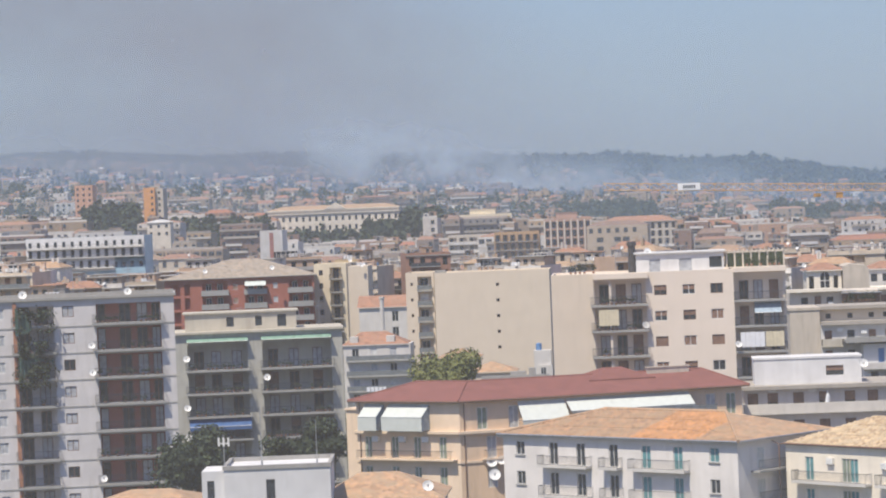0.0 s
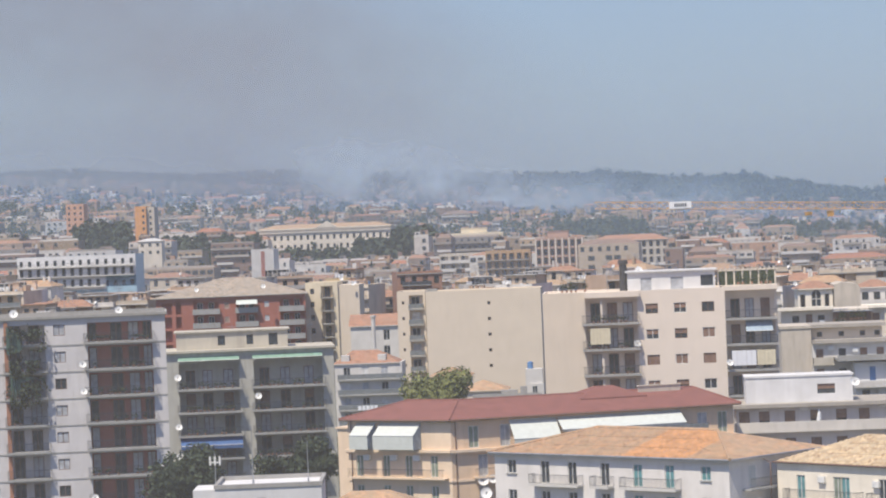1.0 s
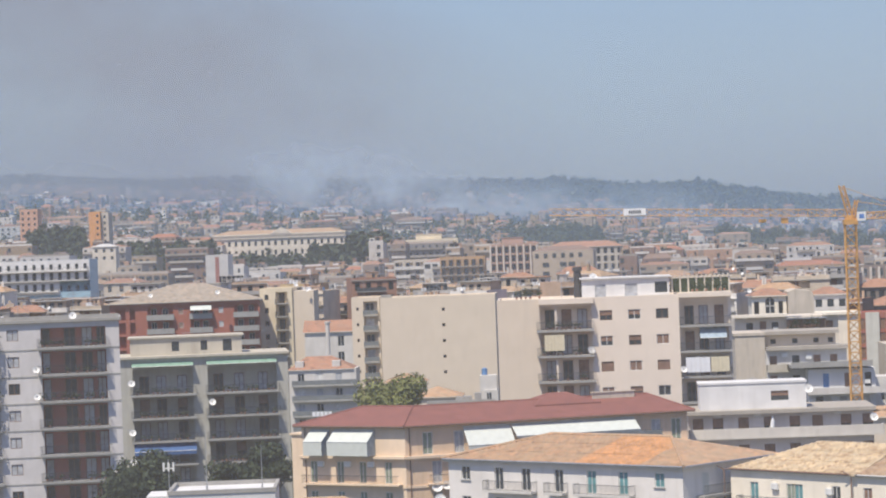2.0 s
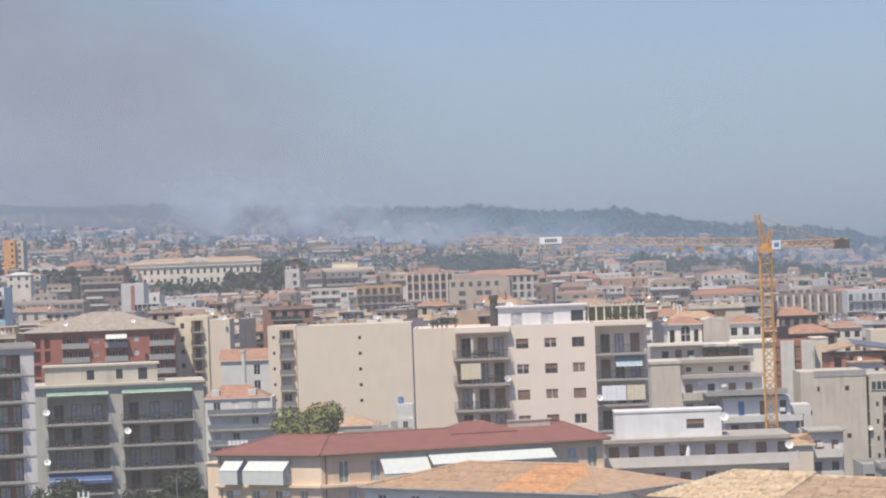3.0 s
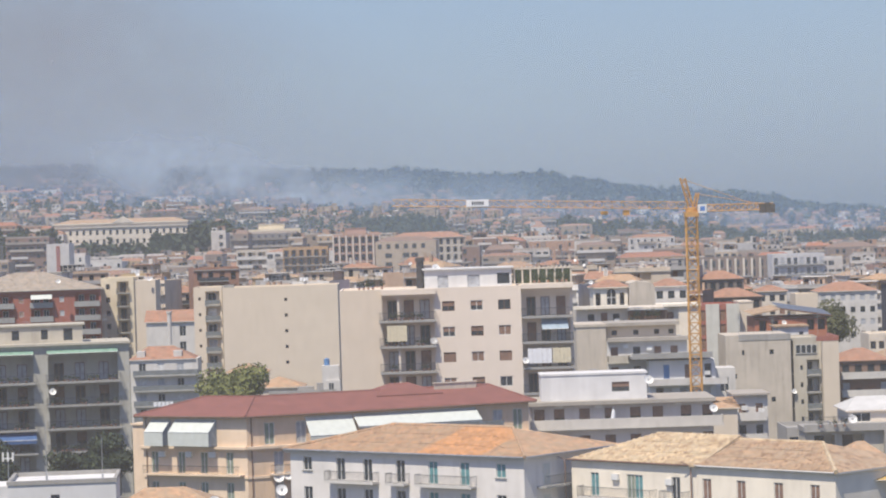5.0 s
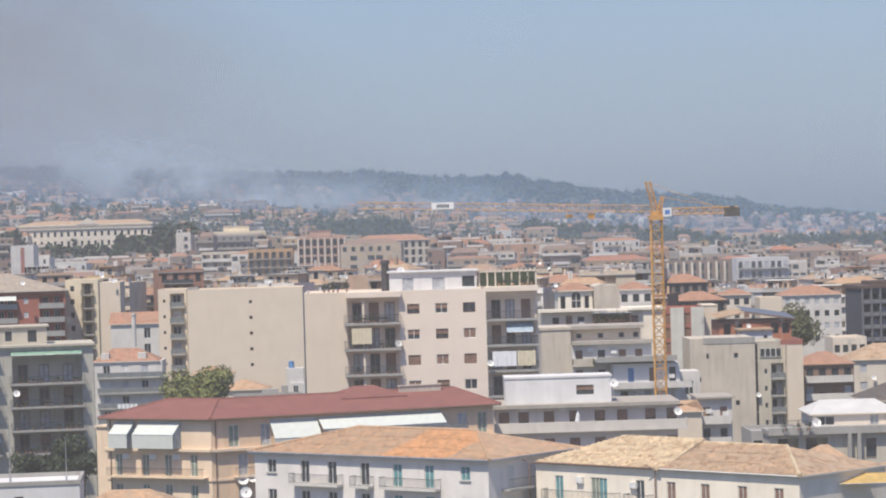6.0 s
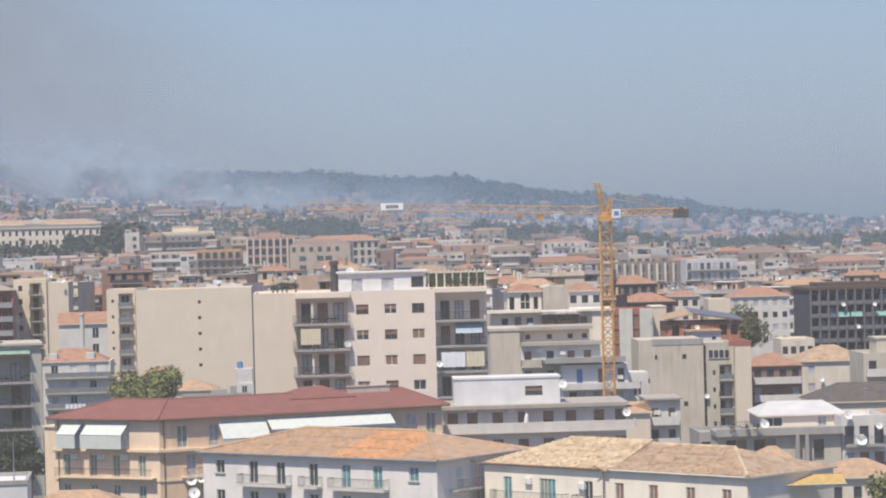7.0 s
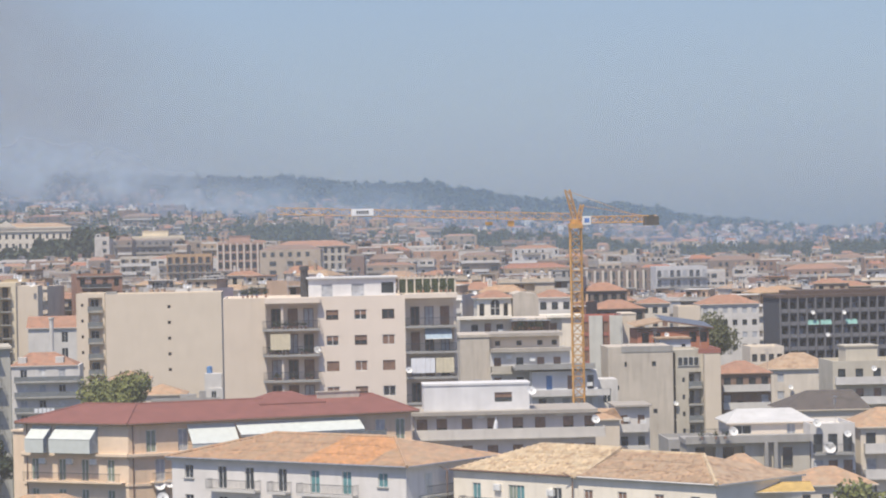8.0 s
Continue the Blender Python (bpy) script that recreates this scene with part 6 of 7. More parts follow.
block("apartment_block", "brown long apartment block with pale piers", 89.46, 900, 22.86, 14, 24.32 - 2, plaster("umber_plaster", (0.21, 0.16, 0.13)), base=2, cols=9, storeys=5, win=(1.5, 2.3), tall=True)
for j in range(9):
    s = Shape()
    s.box(0, 0.65, -0.6, 0.0, 0, 24.32 - 2)
    tagged(part("pier", s, CREAM, m=pose(89.46 + j * 2.6 + 0.2, 899.95, 2)), "pale plastered pier on a brown block", "pier", "piers of the brown block")
block("apartment_block", "grey-white apartment block with dark window bays", 109.82, 880, 16.19, 14, 24.98 - 2, plaster("pale_grey_plaster", (0.55, 0.55, 0.56)), base=2, cols=8, storeys=5, win=(1.2, 2.1), balc="bars", tall=True, sh=("glass", "glass", "grey"))
block("house", "house with a bright white sheet canopy", -198.26, 1150, 9.66, 8, 40.30 - 12, CREAM, base=12, cols=3, storeys=2, roof=MATS["white_roof_membrane"], rise=1.2)
rdw = block("apartment_block", "white gable block with a rust-red stripe", -108.24, 820, 6.56, 12, 35.54, WHITE, cols=2, skip=(0, 1))
s = Shape()
s.box(2.79, 3.94, -0.06, -0.004, 6, 35.38)
part("stripe", s, REDWALL, rdw)

# ---- the town behind: rows of houses, near ones single, far ones joined ----
rnd = random.Random(11)
WALLS = [plaster("town_" + n_, c, vary=0.3, dirt=0.5) for n_, c in (("cream", (0.62, 0.53, 0.42)), ("white", (0.68, 0.65, 0.61)), ("tan", (0.46, 0.36, 0.27)), ("peach", (0.56, 0.40, 0.29)), ("grey", (0.36, 0.35, 0.34)), ("ochre", (0.56, 0.43, 0.26)), ("rust", (0.33, 0.19, 0.14)))]
WNAMES = ("cream", "white", "tan", "peach", "grey", "ochre", "rust")


def roof_clutter(s, r, w, d, h, slots):
    """Huts with doors, chimneys, parapet rails, pergolas and sheets on a flat roof; slots: wall, dark, metal, linen."""
    wall, dark, metal, linen = slots
    for _ in range(r.choice((4, 5, 6, 7))):
        q, ww_, y0 = r.uniform(0.2, max(0.3, w - 2.4)), r.choice((0.6, 0.8, 1.1, 1.8, 2.6)), r.uniform(0.6, d * 0.7)
        top = h + r.uniform(0.8, 2.4)
        s.box(q, q + ww_, y0, y0 + r.uniform(0.8, 2.4), h, top, wall)
        s.box(q - 0.12, q + ww_ + 0.12, y0 - 0.15, y0 + 2.4, top + 0.004, top + 0.14, metal if r.random() < 0.3 else wall)
        if ww_ > 1.4:
            s.box(q + 0.3, q + 1.05, y0 - 0.03, y0 - 0.005, h + 0.1, top - 0.3, dark)
    for _ in range(r.choice((1, 2, 3))):
        q, y0 = r.uniform(0.3, w - 0.8), r.uniform(1.0, d - 1)
        top = h + r.uniform(1.2, 2.4)
        s.box(q, q + 0.5, y0, y0 + 0.5, h, top, wall)
        s.box(q - 0.1, q + 0.6, y0 - 0.1, y0 + 0.6, top + 0.12, top + 0.24, dark)
        for a in (q, q + 0.4):
            s.box(a, a + 0.1, y0, y0 + 0.1, top, top + 0.12, wall)
    if r.random() < 0.45:
        q0 = r.uniform(0, w * 0.4)
        q1 = q0 + w * r.uniform(0.3, 0.6)
        n_ = int((q1 - q0) / 1.3) + 1
        for i in range(n_ + 1):
            a = q0 + (q1 - q0) * i / n_
            s.box(a, a + 0.12, 0.5, 0.62, h, h + 2.2, metal)
            s.box(a, a + 0.1, 0.5, 3.2, h + 2.2, h + 2.3, metal)
        s.box(q0, q1 + 0.12, 0.48, 0.6, h + 2.3, h + 2.42, metal)
        s.box(q0, q1, 3.1, 3.2, h, h + 2.2, dark)
    for i in range(int(w / 0.5)):
        if r.random() < 0.8:
            s.box(i * 0.5, i * 0.5 + 0.07, 0.05, 0.12, h + 0.5, h + 1.35, metal)
    s.box(0, w, 0.04, 0.13, h + 1.35, h + 1.42, metal)
    for _ in range(r.choice((2, 3, 4))):
        q, y0 = r.uniform(0.2, w - 1.0), r.uniform(0.5, 3.0)
        s.tube((q, y0, h), (q, y0, h + r.uniform(0.7, 1.2)), r.uniform(0.3, 0.5), 7, r.choice((metal, linen, dark)))
    if r.random() < 0.5:
        q = r.uniform(0.3, w * 0.6)
        for i in range(r.choice((2, 3, 4))):
            s.box(q + i * 0.8, q + i * 0.8 + 0.65, 0.7, 0.73, h + 0.75, h + 1.6, linen)


def town_house(x, y, w, d, h, wi, kind, seed):
    r = random.Random(seed)
    z = ground_z(x, y)
    e = thing("house", "%s plastered town house with %s" % (WNAMES[wi], ("flat terrace roof", "clay tile roof", "roof room")[kind]), "house", x, y, z, r.uniform(-24, 24), "town houses")
    cols = max(2, int(w / 2.7))
    ops = []
    deep = r.random() < 0.5
    for i in range(3):
        if deep:
            l0, l1 = w * r.choice((0.05, 0.05, 0.3)), w * r.choice((0.65, 0.95, 0.95))
            ops.append((l0, h - 2.75 - 3.05 * i, l1 - l0, 2.4, 1.6))
            continue
        for j in range(cols):
            if r.random() < 0.92:
                ops.append((w / cols * (j + 0.5) - 0.6, h - 2.55 - 3.05 * i, 1.2, 1.9, 0.3))
    part("wall", shell(w, d, h, ops, 0.0 if kind == 1 else r.uniform(0.4, 1.0)), [WALLS[wi]], e)
    rail = r.choice((WALLS[wi], GREYRAIL, WALLS[1], IRON))
    for o in ops:
        if deep:
            for j in range(max(1, int(o[2] / 3.0))):
                part("window", pane_mesh(1.3, 2.2, r.choice(("glass", "glass", "brown", "grey"))), None, e, m=pose(o[0] + 0.6 + j * 2.8, 1.52, o[1]))
            s = Shape()
            s.box(o[0] - 0.2, o[0] + o[2] + 0.2, -0.8, -0.004, o[1] - 0.22, o[1])
            if rail is IRON:
                for k in range(int(o[2] / 0.3)):
                    s.box(o[0] + k * 0.3, o[0] + k * 0.3 + 0.05, -0.78, -0.74, o[1], o[1] + 0.9, 1)
                s.box(o[0] - 0.2, o[0] + o[2] + 0.2, -0.8, -0.72, o[1] + 0.9, o[1] + 0.98, 1)
            else:
                s.box(o[0] - 0.2, o[0] + o[2] + 0.2, -0.8, -0.7, o[1], o[1] + 0.85, 1)
            part("balcony", s, [SLAB, rail], e)
        else:
            part("window", pane_mesh(1.2, 1.9, r.choice(("glass", "glass", "brown", "glass", "half"))), None, e, m=pose(o[0], 0.18, o[1]))
    if not deep and r.random() < 0.7:
        for i in range(2):
            zz = h - 2.75 - 3.05 * i
            b0, b1 = (0.0, w) if r.random() < 0.5 else (w * 0.1, w * r.uniform(0.45, 0.9))
            s = Shape()
            s.box(b0, b1, -1.1, -0.004, zz - 0.2, zz)
            s.box(b0, b1, -1.1, -1.0, zz, zz + 0.85, 1)
            part("balcony", s, [SLAB, rail], e)
    c = Shape()
    c.box(-0.15, w + 0.15, -0.3, -0.004, h - 0.25, h - 0.05)
    part("cornice", c, WALLS[1] if r.random() < 0.5 else SLAB, e)
    if kind == 1:
        part("roof", hip_roof(w, d, h + 0.004, r.uniform(1.1, 1.8), 0.4, d * 0.2, d * 0.2), [r.choice((TILE_A, TILE_NEW, TILE_NEW, TILE_TAN)), WALLS[wi]], e)
        s = Shape()
        for _ in range(2):
            q = r.uniform(0.8, w - 1.5)
            s.box(q, q + 0.6, d * 0.4, d * 0.4 + 0.6, h + 0.5, h + r.uniform(2.0, 2.8))
        part("chimney", s, WALLS[r.choice((0, 1, 2))], e)
    else:
        s = Shape()
        roof_clutter(s, r, w, d, h, (0, 1, 2, 3))
        part("roof_hut", s, [r.choice((WALLS[4], WALLS[1], WALLS[0], WALLS[3])), GLASS, r.choice((STEEL, FRAMEB, WALLS[1])), LAUNDRY], e)
    if kind == 2:
        s = Shape()
        a, b = w * r.uniform(0.05, 0.3), w * r.uniform(0.6, 0.95)
        top = h + r.uniform(2.4, 2.9)
        s.box(a, b, d * 0.3, d * 0.85, h + 0.003, top)
        s.box(a - 0.35, b + 0.35, d * 0.3 - 0.7, d * 0.87, top + 0.004, top + 0.16, 2)
        for k in range(int((b - a) / 2.0)):
            s.box(a + 0.4 + 2.0 * k, a + 1.5 + 2.0 * k, d * 0.3 - 0.03, d * 0.3 - 0.01, h + r.choice((0.1, 0.9)), h + 2.1, 1)
        part("roof_room", s, [WALLS[(wi + 1) % 3], GLASS, r.choice((SLAB, TILE_NEW, WALLS[1]))], e)
    if r.random() < 0.4:
        s = Shape()
        q = r.uniform(0.5, w - 1.5)
        s.tube((q, d * 0.6, h), (q, d * 0.6, h + 1.4), 0.55, 10)
        part("tank", s, r.choice((STEEL, SLAB, SH_GREY, MATS["blue_plastic"])), e)
    for _ in range(r.choice((0, 1, 1, 2))):
        s = Shape()
        q, y0, t0 = r.uniform(0.5, w - 1.0), r.uniform(1, d - 1), r.uniform(2.8, 4.2)
        s.tube((q, y0, h), (q, y0, h + t0), 0.045, 4)
        s.box(q - 0.7, q + 0.7, y0 - 0.02, y0 + 0.02, h + t0 - 0.3, h + t0 - 0.24)
        s.box(q - 0.4, q + 0.4, y0 - 0.02, y0 + 0.02, h + t0 - 0.8, h + t0 - 0.74)
        part("aerial", s, STEEL, e)
    if r.random() < 0.35:
        s = Shape()
        q = r.uniform(0.5, w - 1.0)
        s.tube((q, -0.2, h + 0.9), (q - 0.1, -0.35, h + 0.98), 0.45, 10, 0, 0.38)
        s.tube((q, -0.15, h), (q, -0.15, h + 0.9), 0.05, 4)
        part("dish", s, DISHW, e)


y = 585.0
count = 0
while y < 960:
    x = -0.245 * y
    while x < 0.245 * y:
        w = rnd.uniform(6.5, 12.5)
        u = x / y * 5000
        keep = not (y < 650 and -1010 < u < -120) and not (y < 715 and 480 < u < 1130)
        if keep and count < 350:
            hcap = 38 - y * 0.0168 * (1.0 + 0.25 * (u / 1000)) - ground_z(x, y)
            kind = rnd.choice((0, 0, 1, 1, 2, 2, 2))
            h = min(rnd.gauss(hcap - 2.2, 2.2), hcap + 1.8)
            h = max(7.5, h - 1.6 * (kind == 2))
            if 470 < u < 735 or (-1110 < u < -840 and y < 800):
                h = min(h, hcap - 5.0)
            town_house(x, y + rnd.uniform(-6, 6), w, rnd.uniform(9, 13), h, rnd.choice((0, 0, 1, 1, 1, 2, 3, 4, 5, 0, 0, 6)), kind, rnd.random())
            count += 1
        x += w + rnd.choice((0.3, 0.3, 3, 6))
    y += 30


GROVES = ((-405, -330, 1440, 1560, 80, 12, 19), (-645, -460, 1440, 1475, 40, 5, 9), (-470, -420, 1430, 1470, 24, 11, 15),
          (-975, -880, 1250, 1400, 80, 18, 27), (-115, 45, 1650, 1800, 110, 12, 18), (-815, -640, 1330, 1450, 60, 11, 18),
          (-540, -515, 1600, 1640, 8, 16, 20), (230, 560, 2150, 2350, 80, 10, 16), (560, 1050, 2100, 2300, 70, 8, 14),
          (-1120, -1060, 1500, 1600, 18, 11, 15))


SKY_U, SKY_S = (-1100, -600, -300, 0, 300, 700, 1000), (0.006, 0.004, -0.001, -0.0035, -0.006, -0.0105, -0.012)


def far_town(name, label, y0, y1, step, seed, spread=0.26, dens=0.9, tall=(6, 9, 10, 12, 13, 16, 18, 21), tiled=0.25, wide=(6, 8, 10, 12, 14, 16, 20, 26)):
    """Joined far houses: walls, window pits and loggia shade as dark panes, pitched or flat roofs."""
    r = random.Random(seed)
    s = Shape()
    y = y0
    while y < y1:
        x = -spread * y
        while x < spread * y:
            w = r.choice(wide) * r.uniform(0.85, 1.15)
            if any(u0 - 12 < x / y * 5000 < u1 and v0 - 120 < y < v1 + 10 for u0, u1, v0, v1, *_ in GROVES):
                x += w
                continue
            if r.random() < dens:
                d = r.uniform(9, 14)
                yy = y + r.uniform(-step / 2, step / 2)
                g = land_z(x, yy)
                h = r.choice(tall) * r.uniform(0.9, 1.1)
                if y < 1750:
                    h = min(h, 38 + yy * float(np.interp(x / yy * 5000, SKY_U, SKY_S)) + r.uniform(-3, 0) - g)
                    if h < 4:
                        x += w
                        continue
                if -0.125 * yy < x < -0.08 * yy and y < 1500:
                    h = min(h, 8)
                sk = r.uniform(-0.45, 0.45) * w
                a = [(x, yy), (x + w, yy + sk), (x + w + 1, yy + sk + d), (x + 1, yy + d)]
                n_ = len(s.v)
                s.v += [(p, q, g - 2) for p, q in a] + [(p, q, g + h) for p, q in a]
                for i in range(4):
                    j = (i + 1) % 4
                    s.f.append((n_ + i, n_ + j, n_ + 4 + j, n_ + 4 + i))
                    s.m.append(0)
                if r.random() < tiled:
                    rise = r.uniform(0.9, 1.9)
                    m_ = len(s.v)
                    s.v += [(p, q, g + h) for p, q in a]
                    s.v += [(x + w * 0.2, yy + d / 2, g + h + rise), (x + w * 0.8, yy + sk + d / 2, g + h + rise)]
                    for f in ((0, 1, 5, 4), (2, 3, 4, 5), (3, 0, 4), (1, 2, 5)):
                        s.f.append(tuple(m_ + i for i in f))
                        s.m.append(2)
                else:
                    s.poly([(p, q, g + h) for p, q in a], 3)
                    for _ in range(r.choice((1, 2, 3)) if y < 2200 else 1):
                        q, top = r.uniform(0, w - 3), r.uniform(1.2, 3)
                        qw = r.uniform(1.0, 4.5)
                        s.box(x + q, x + q + qw, yy + sk * 0.5 + 3, yy + sk * 0.5 + 6, g + h, g + h + top, 0)
                        if qw > 2 and y < 2200:
                            s.box(x + q + 0.4, x + q + 1.5, yy + sk * 0.5 + 2.95, yy + sk * 0.5 + 2.99, g + h + 0.4, g + h + top - 0.4, 1)
                    if y < 1700:
                        s.box(x, x + w, yy + max(0, sk) + 0.2, yy + max(0, sk) + 0.5, g + h, g + h + r.uniform(0.5, 1.0), 4)
                        for _ in range(r.choice((0, 1, 2))):
                            q = r.uniform(0.3, w - 0.3)
                            s.box(x + q, x + q + 0.09, yy + 5, yy + 5.1, g + h, g + h + r.uniform(3, 4.5), 3)
                bands = r.choice((0, 2, 3, 4)) if y < 2300 else 0
                for i in range(bands + (1 if y < 1700 else 0) if bands else 0):
                    zz = g + h - 2.7 - 3.1 * i
                    if zz > g + 1:
                        b0, b1 = (0.0, 1.0) if r.random() < 0.5 else (r.uniform(0, 0.3), r.uniform(0.5, 1.0))
                        q0, q1, k0, k1 = x + w * b0, x + w * b1, yy + sk * b0, yy + sk * b1
                        n1 = len(s.v)
                        s.v += [(q0, k0 - 1.2, zz), (q1, k1 - 1.2, zz), (q1, k1 - 0.1, zz), (q0, k0 - 0.1, zz), (q0, k0 - 1.2, zz + 0.95), (q1, k1 - 1.2, zz + 0.95), (q1, k1 - 0.1, zz + 0.5), (q0, k0 - 0.1, zz + 0.5)]
                        for f in ((0, 1, 5, 4), (0, 3, 2, 1), (4, 5, 6, 7), (0, 4, 7, 3), (1, 2, 6, 5)):
                            s.f.append(tuple(n1 + i_ for i_ in f))
                            s.m.append(4)
                nst, nco = (5, max(2, int(w / 2.7))) if y < 1700 else (3, max(2, int(w / 3.4)))
                for i in range(nst):
                    z = g + h - 2.4 - 3.1 * i
                    if z < g + 1:
                        break
                    # wide dark panes paint the shade of loggias flat onto the front
                    band = r.random() < 0.5
                    for j in range(nco):
                        if r.random() < 0.3:
                            continue
                        q = w / nco * (j + 0.5)
                        yo = yy + sk * q / w - 0.06
                        hw = 0.65 if not band else w / nco * 0.38
                        s.poly([(x + q - hw, yo, z), (x + q + hw, yo, z), (x + q + hw, yo, z + 1.6), (x + q - hw, yo, z + 1.6)], 1)
            x += w + r.choice((0.3, 0.6, 3, 9))
        y += step * r.uniform(0.85, 1.15)
    walls = island_paint("far_town_paint", [(0.46, 0.38, 0.29), (0.53, 0.49, 0.45), (0.31, 0.24, 0.18), (0.40, 0.25, 0.17), (0.24, 0.23, 0.225), (0.38, 0.28, 0.18), (0.62, 0.60, 0.57), (0.21, 0.135, 0.105), (0.33, 0.21, 0.15), (0.28, 0.22, 0.18)])
    roofs = island_paint("far_town_tiles", [(0.34, 0.155, 0.095), (0.29, 0.165, 0.11), (0.33, 0.19, 0.125), (0.23, 0.16, 0.125)])
    decks = island_paint("far_town_decks", [(0.30, 0.28, 0.265), (0.40, 0.37, 0.33), (0.36, 0.24, 0.18), (0.23, 0.23, 0.235)])
    slabs = island_paint("far_town_slabs", [(0.55, 0.52, 0.48), (0.42, 0.38, 0.33), (0.62, 0.60, 0.58), (0.30, 0.27, 0.24)])
    tagged(part(name, s, [walls, GLASS, roofs, decks, slabs]), label, "town", kind="stuff")


far_town("distant_town", "crowded distant town houses in cream, white and brown", 975, 1700, 36, 21)
far_town("distant_suburb", "hazy far suburb houses with clay roofs", 1700, 3050, 48, 22, dens=0.62, tall=(4, 5, 6, 7, 9, 12), tiled=0.5, wide=(5, 6, 7, 8, 9, 11, 14, 20))
far_town("hillside_houses", "scattered pale houses on a wooded hillside", 2950, 3330, 40, 23, dens=0.4, tall=(5, 7, 9, 11), tiled=0.6, wide=(5, 6, 7, 9, 12))


def woods(name, label, spots, mat, seed, leaves=46, size=1.5):
    """Groups of trees far off: trunks and ragged crowns of loose leaf clumps."""
    r = random.Random(seed)
    s = Shape()
    for x, y, z, h, rad in spots:
        s.tube((x, y, z), (x, y, z + h * 0.5), 0.35, 4)
        for _ in range(leaves):
            a, q = r.uniform(0, 6.283), math.sqrt(r.random())
            t = r.uniform(0.25, 1.0)
            wd = rad * math.sin(math.pi * (0.18 + 0.75 * t)) * q
            p = Vector((x + wd * math.cos(a), y + wd * math.sin(a), z + h * t))
            g = size * r.uniform(0.6, 1.3)
            u = Vector((r.gauss(0, 1), r.gauss(0, 1), r.gauss(0, 0.7))).normalized() * g
            v = Vector((r.gauss(0, 1), r.gauss(0, 1), r.gauss(0, 1))).normalized() * g
            s.poly([p - u, p + v, p + u, p - v])
    tagged(part(name, s, mat), label, "woods", kind="stuff")


r3 = random.Random(31)
# dark groves in the town: around the palace, by the orange tower, on the rise beyond
spots = []
for u0, u1, y0, y1, n_, h0, h1 in GROVES:
    for _ in range(n_):
        yy = r3.uniform(y0, y1)
        xx = r3.uniform(u0, u1) * yy / 5000
        spots.append((xx, yy, land_z(xx, yy) - 1, r3.uniform(h0, h1), r3.uniform(3.5, 6.5)))
woods("town_groves", "dark green tree groves between town houses", spots, LEAF_DK, 41, 150, 1.15)
spots = []
for _ in range(3000):
    yy = 1000 + 2000 * r3.random() ** 0.6
    xx = r3.uniform(-0.26, 0.26) * yy
    spots.append((xx, yy, land_z(xx, yy) - 1, r3.uniform(7, 13), r3.uniform(2.5, 4.5)))
woods("street_trees", "scattered trees between far houses", spots, LEAF_DK, 42, 40, 1.2)
spots = []
for _ in range(6500):
    yy = 2950 + 1120 * r3.random() ** 0.7
    xx = r3.uniform(-0.26, 0.26) * yy
    if noise.noise((xx / 90, yy / 130, 2.0)) < (0.0 if yy < 3330 else -0.25) and yy < 3800:
        continue
    tall = r3.uniform(8, 15) if yy < 3800 else r3.uniform(5.5, 9.5)
    spots.append((xx, yy, land_z(xx, yy) - 2, tall, tall * r3.uniform(0.5, 0.75)))
woods("hill_woods", "hazy wooded hillside trees", spots, WOODS, 43, 30, 2.6)


# ---- summer haze and the smoke of a scrub fire, put into flat tinted sheets ----
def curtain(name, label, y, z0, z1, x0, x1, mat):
    """Upright flat sheet across the view whose tint gives the look of haze or smoke."""
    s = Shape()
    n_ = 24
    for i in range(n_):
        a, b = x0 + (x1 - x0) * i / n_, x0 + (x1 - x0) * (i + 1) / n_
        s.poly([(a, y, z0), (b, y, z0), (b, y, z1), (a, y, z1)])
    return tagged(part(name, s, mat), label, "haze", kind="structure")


def haze_sheet_alpha(amount, foot, head):
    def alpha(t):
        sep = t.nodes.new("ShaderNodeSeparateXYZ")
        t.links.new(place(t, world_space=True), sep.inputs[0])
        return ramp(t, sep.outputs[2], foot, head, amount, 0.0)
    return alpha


# haze painted as sheet tints, bluer farther off; the nearest lifts dark tones
HAZE_SHEETS = ((210, 0.12, 95, (0.66, 0.65, 0.66)), (800, 0.13, 150, (0.54, 0.61, 0.70)), (1600, 0.17, 200, (0.38, 0.56, 0.72)), (2500, 0.22, 265, (0.25, 0.49, 0.88)))
for i, (y, a, head, tone) in enumerate(HAZE_SHEETS):
    curtain("haze", "see-through tinted sheet painting summer haze over the town", y, ground_z(0, y) - 60, head, -y * 0.5, y * 0.5, veil("haze_tint_sheet_%d" % i, tone, haze_sheet_alpha(a, head * 0.45, head)))


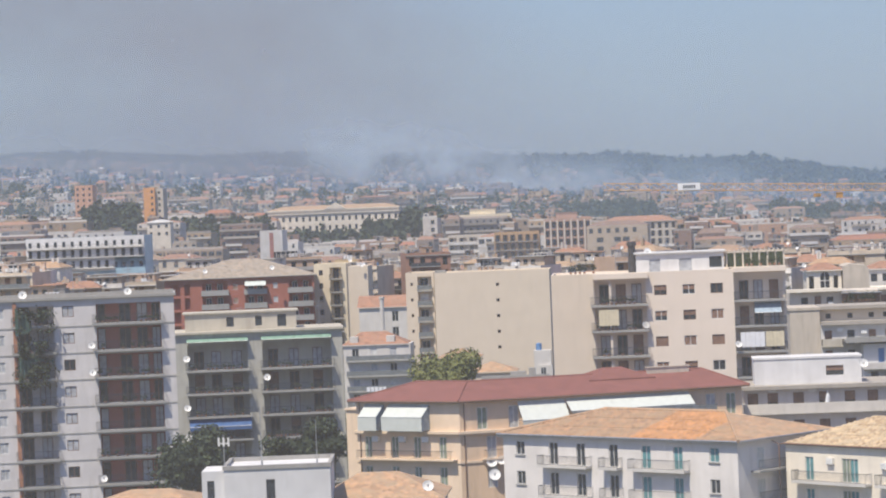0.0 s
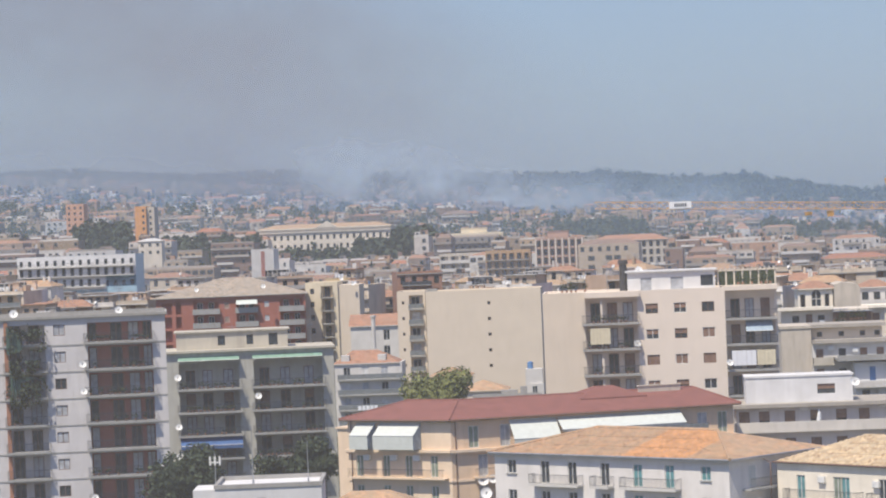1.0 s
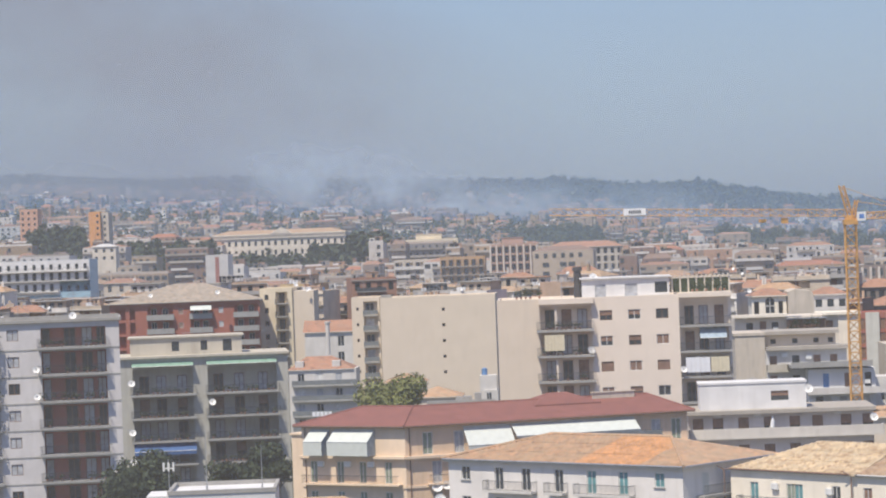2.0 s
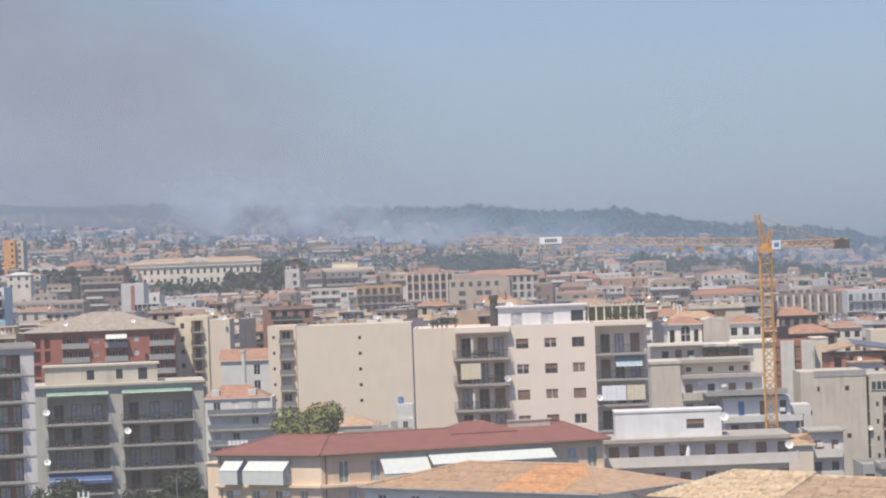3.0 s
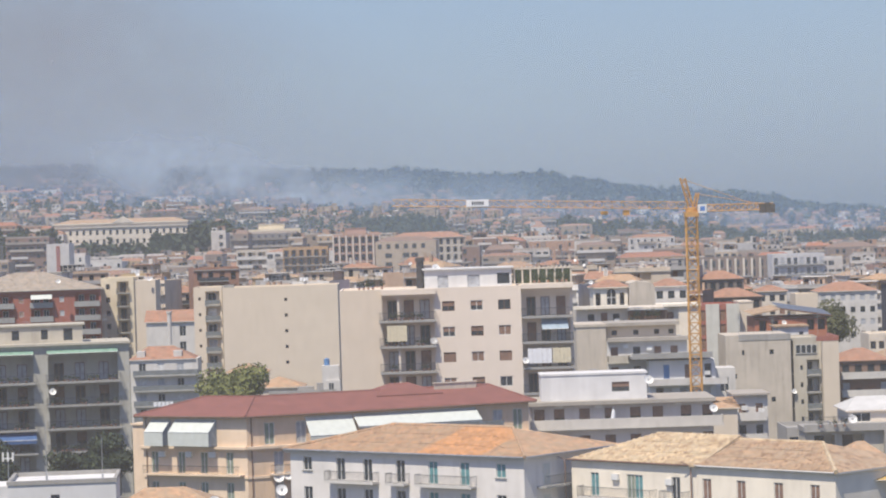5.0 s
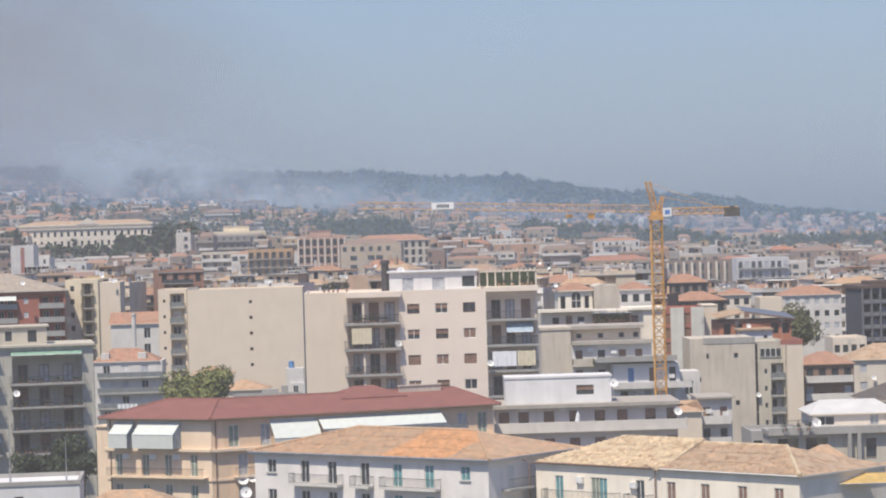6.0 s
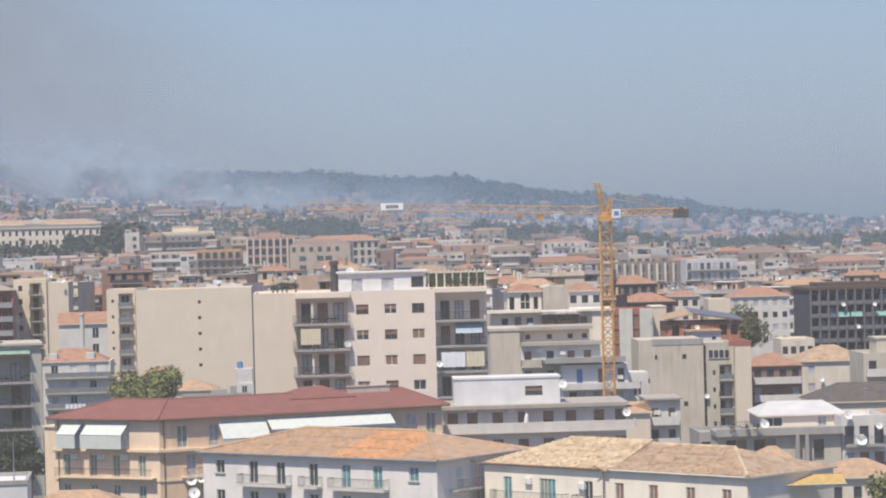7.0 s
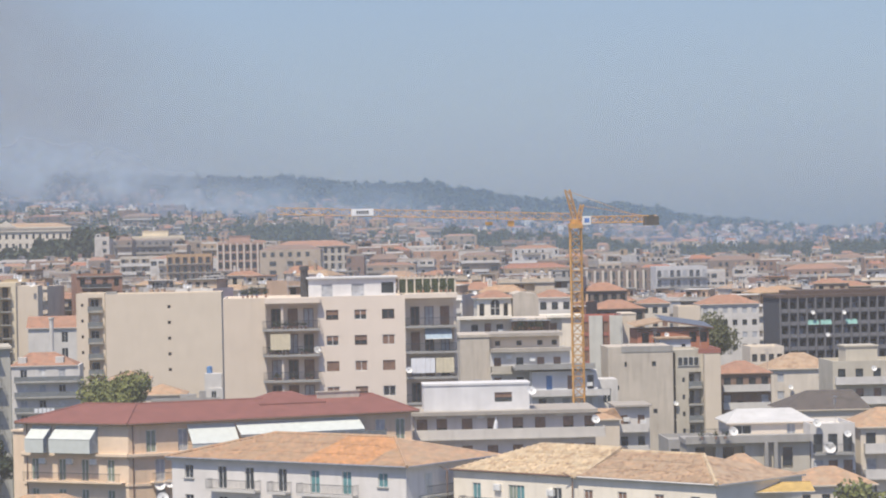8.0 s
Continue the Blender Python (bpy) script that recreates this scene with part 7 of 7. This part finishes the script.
def smoke_alpha(cx, cz, wx, wz, slope, amount, seed, size, soft):
    """Billowing plume: soft-edged body that drifts up and to the left, broken by turbulence."""
    def alpha(t):
        sep = t.nodes.new("ShaderNodeSeparateXYZ")
        t.links.new(place(t, world_space=True), sep.inputs[0])

        def calc(op, a, b):
            m = t.nodes.new("ShaderNodeMath")
            m.operation = op
            for sock, v in ((m.inputs[0], a), (m.inputs[1], b)):
                if isinstance(v, (int, float)):
                    sock.default_value = v
                else:
                    t.links.new(v, sock)
            return m.outputs[0]
        dx = calc("SUBTRACT", sep.outputs[0], cx)
        dz = calc("SUBTRACT", sep.outputs[2], cz)
        dz = calc("SUBTRACT", dz, calc("MULTIPLY", dx, slope))
        q = calc("ADD", calc("POWER", calc("ABSOLUTE", calc("DIVIDE", dx, wx), 0), 2.0), calc("POWER", calc("ABSOLUTE", calc("DIVIDE", dz, wz), 0), 2.0))
        body = calc("POWER", ramp(t, q, 0.0, 1.0, 1.0, 0.0), 1.6)
        mp = place(t, (1, 1, 1.25), True)
        nz = node(t, "TexNoise", Scale=size, Detail=6, Roughness=0.52)
        sh = t.nodes.new("ShaderNodeVectorMath")
        sh.operation = "ADD"
        sh.inputs[1].default_value = (seed * 731.0, seed * 57.0, seed * 91.0)
        t.links.new(mp, sh.inputs[0])
        t.links.new(sh.outputs[0], nz.inputs["Vector"])
        return calc("MULTIPLY", calc("MULTIPLY", body, amount), ramp(t, nz.outputs["Fac"], 0.3 + 0.1 * (soft < 0.3), 0.7 - 0.06 * (soft < 0.3), soft, 1.0))
    return alpha


SMOKE = ((2700, -185, 88, 225, 56, -0.26, 1.15, 0.016, 0.1, (0.47, 0.52, 0.555)),
         (2880, -480, 225, 540, 195, -0.22, 0.78, 0.0045, 0.5, (0.30, 0.225, 0.20)),
         (2895, -560, 105, 370, 85, -0.06, 0.75, 0.006, 0.55, (0.46, 0.46, 0.45)),
         (2860, 20, 60, 200, 40, -0.06, 0.75, 0.018, 0.1, (0.40, 0.49, 0.57)))
for i, (y, cx, cz, wx, wz, sl, am, sz, soft, col) in enumerate(SMOKE):
    rise = wx * abs(sl)
    tagged(curtain("smoke", "drifting pale grey smoke from a scrub fire", y, cz - wz - rise, cz + wz + rise, cx - wx, cx + wx, veil("smoke_veil_%d" % i, col, smoke_alpha(cx, cz, wx, wz, sl, am, i + 1, sz, soft))), category="smoke")


# ---- air conditioners, dishes and aerials on the nearer fronts and roofs ----
for x, y, z in ((14.81, 321.95, 16.62), (19.32, 321.95, 16.55), (28.34, 321.95, 16.62), (30.4, 429.95, 18.3), (42.2, 424.95, 14.2), (34.0, 429.95, 17.9), (-57.76, 379.95, 18.24), (26.79, 469.95, 22.96), (31.96, 469.95, 20.89), (44.80, 399.95, 10.40), (47.20, 399.95, 10.00)):
    air_conditioner(x, y, z)
for x, y, z, r in ((35.72, 469.30, 21.27, 0.45), (64.00, 499.30, 18.80, 0.45), (75.84, 479.30, 10.16, 0.45), (86.00, 499.30, 9.00, 0.45), (59.01, 325.30, 14.85, 0.50), (62.59, 325.30, 13.55, 0.45), (86.86, 429.30, 15.64, 0.45), (30.00, 499.30, 27.00, 0.40), (-60.48, 629.30, 27.92, 0.40), (-63.20, 631.30, 29.15, 0.45), (-93.63, 615.30, 28.14, 0.50), (-78.85, 615.30, 28.39, 0.50), (-68.78, 314.80, 31.06, 0.50), (-57.06, 316.30, 31.03, 0.45)):
    dish(x, y, z, r, 15)
for x, y, z, h in ((-69.12, 320.00, 30.50, 3.20), (-64.40, 322.00, 30.50, 4.00), (-58.32, 324.00, 30.50, 3.60), (-53.76, 384.00, 23.30, 3.50), (-43.23, 386.00, 23.30, 4.00), (-32.70, 545.00, 26.60, 4.00), (-27.35, 547.00, 26.60, 3.40), (-21.84, 546.00, 26.60, 4.40), (-41.65, 548.00, 27.00, 3.50), (15.00, 326.00, 17.50, 3.00), (19.62, 327.00, 17.50, 3.40), (31.30, 326.00, 17.50, 3.00), (53.09, 474.00, 17.50, 4.00), (58.90, 475.00, 17.50, 3.40), (66.50, 475.00, 17.50, 4.00), (28.50, 475.00, 23.20, 4.00), (33.32, 476.00, 23.20, 3.40), (38.5, 503.00, 26.70, 3.00), (101.70, 565.00, 23.80, 4.00), (108.67, 566.00, 23.80, 3.60), (114.33, 566.00, 23.80, 4.40), (79.54, 485.00, 13.00, 3.60), (62.60, 333.00, 14.20, 3.40)):
    aerial(x, y, z, h, 25 * (x % 3))
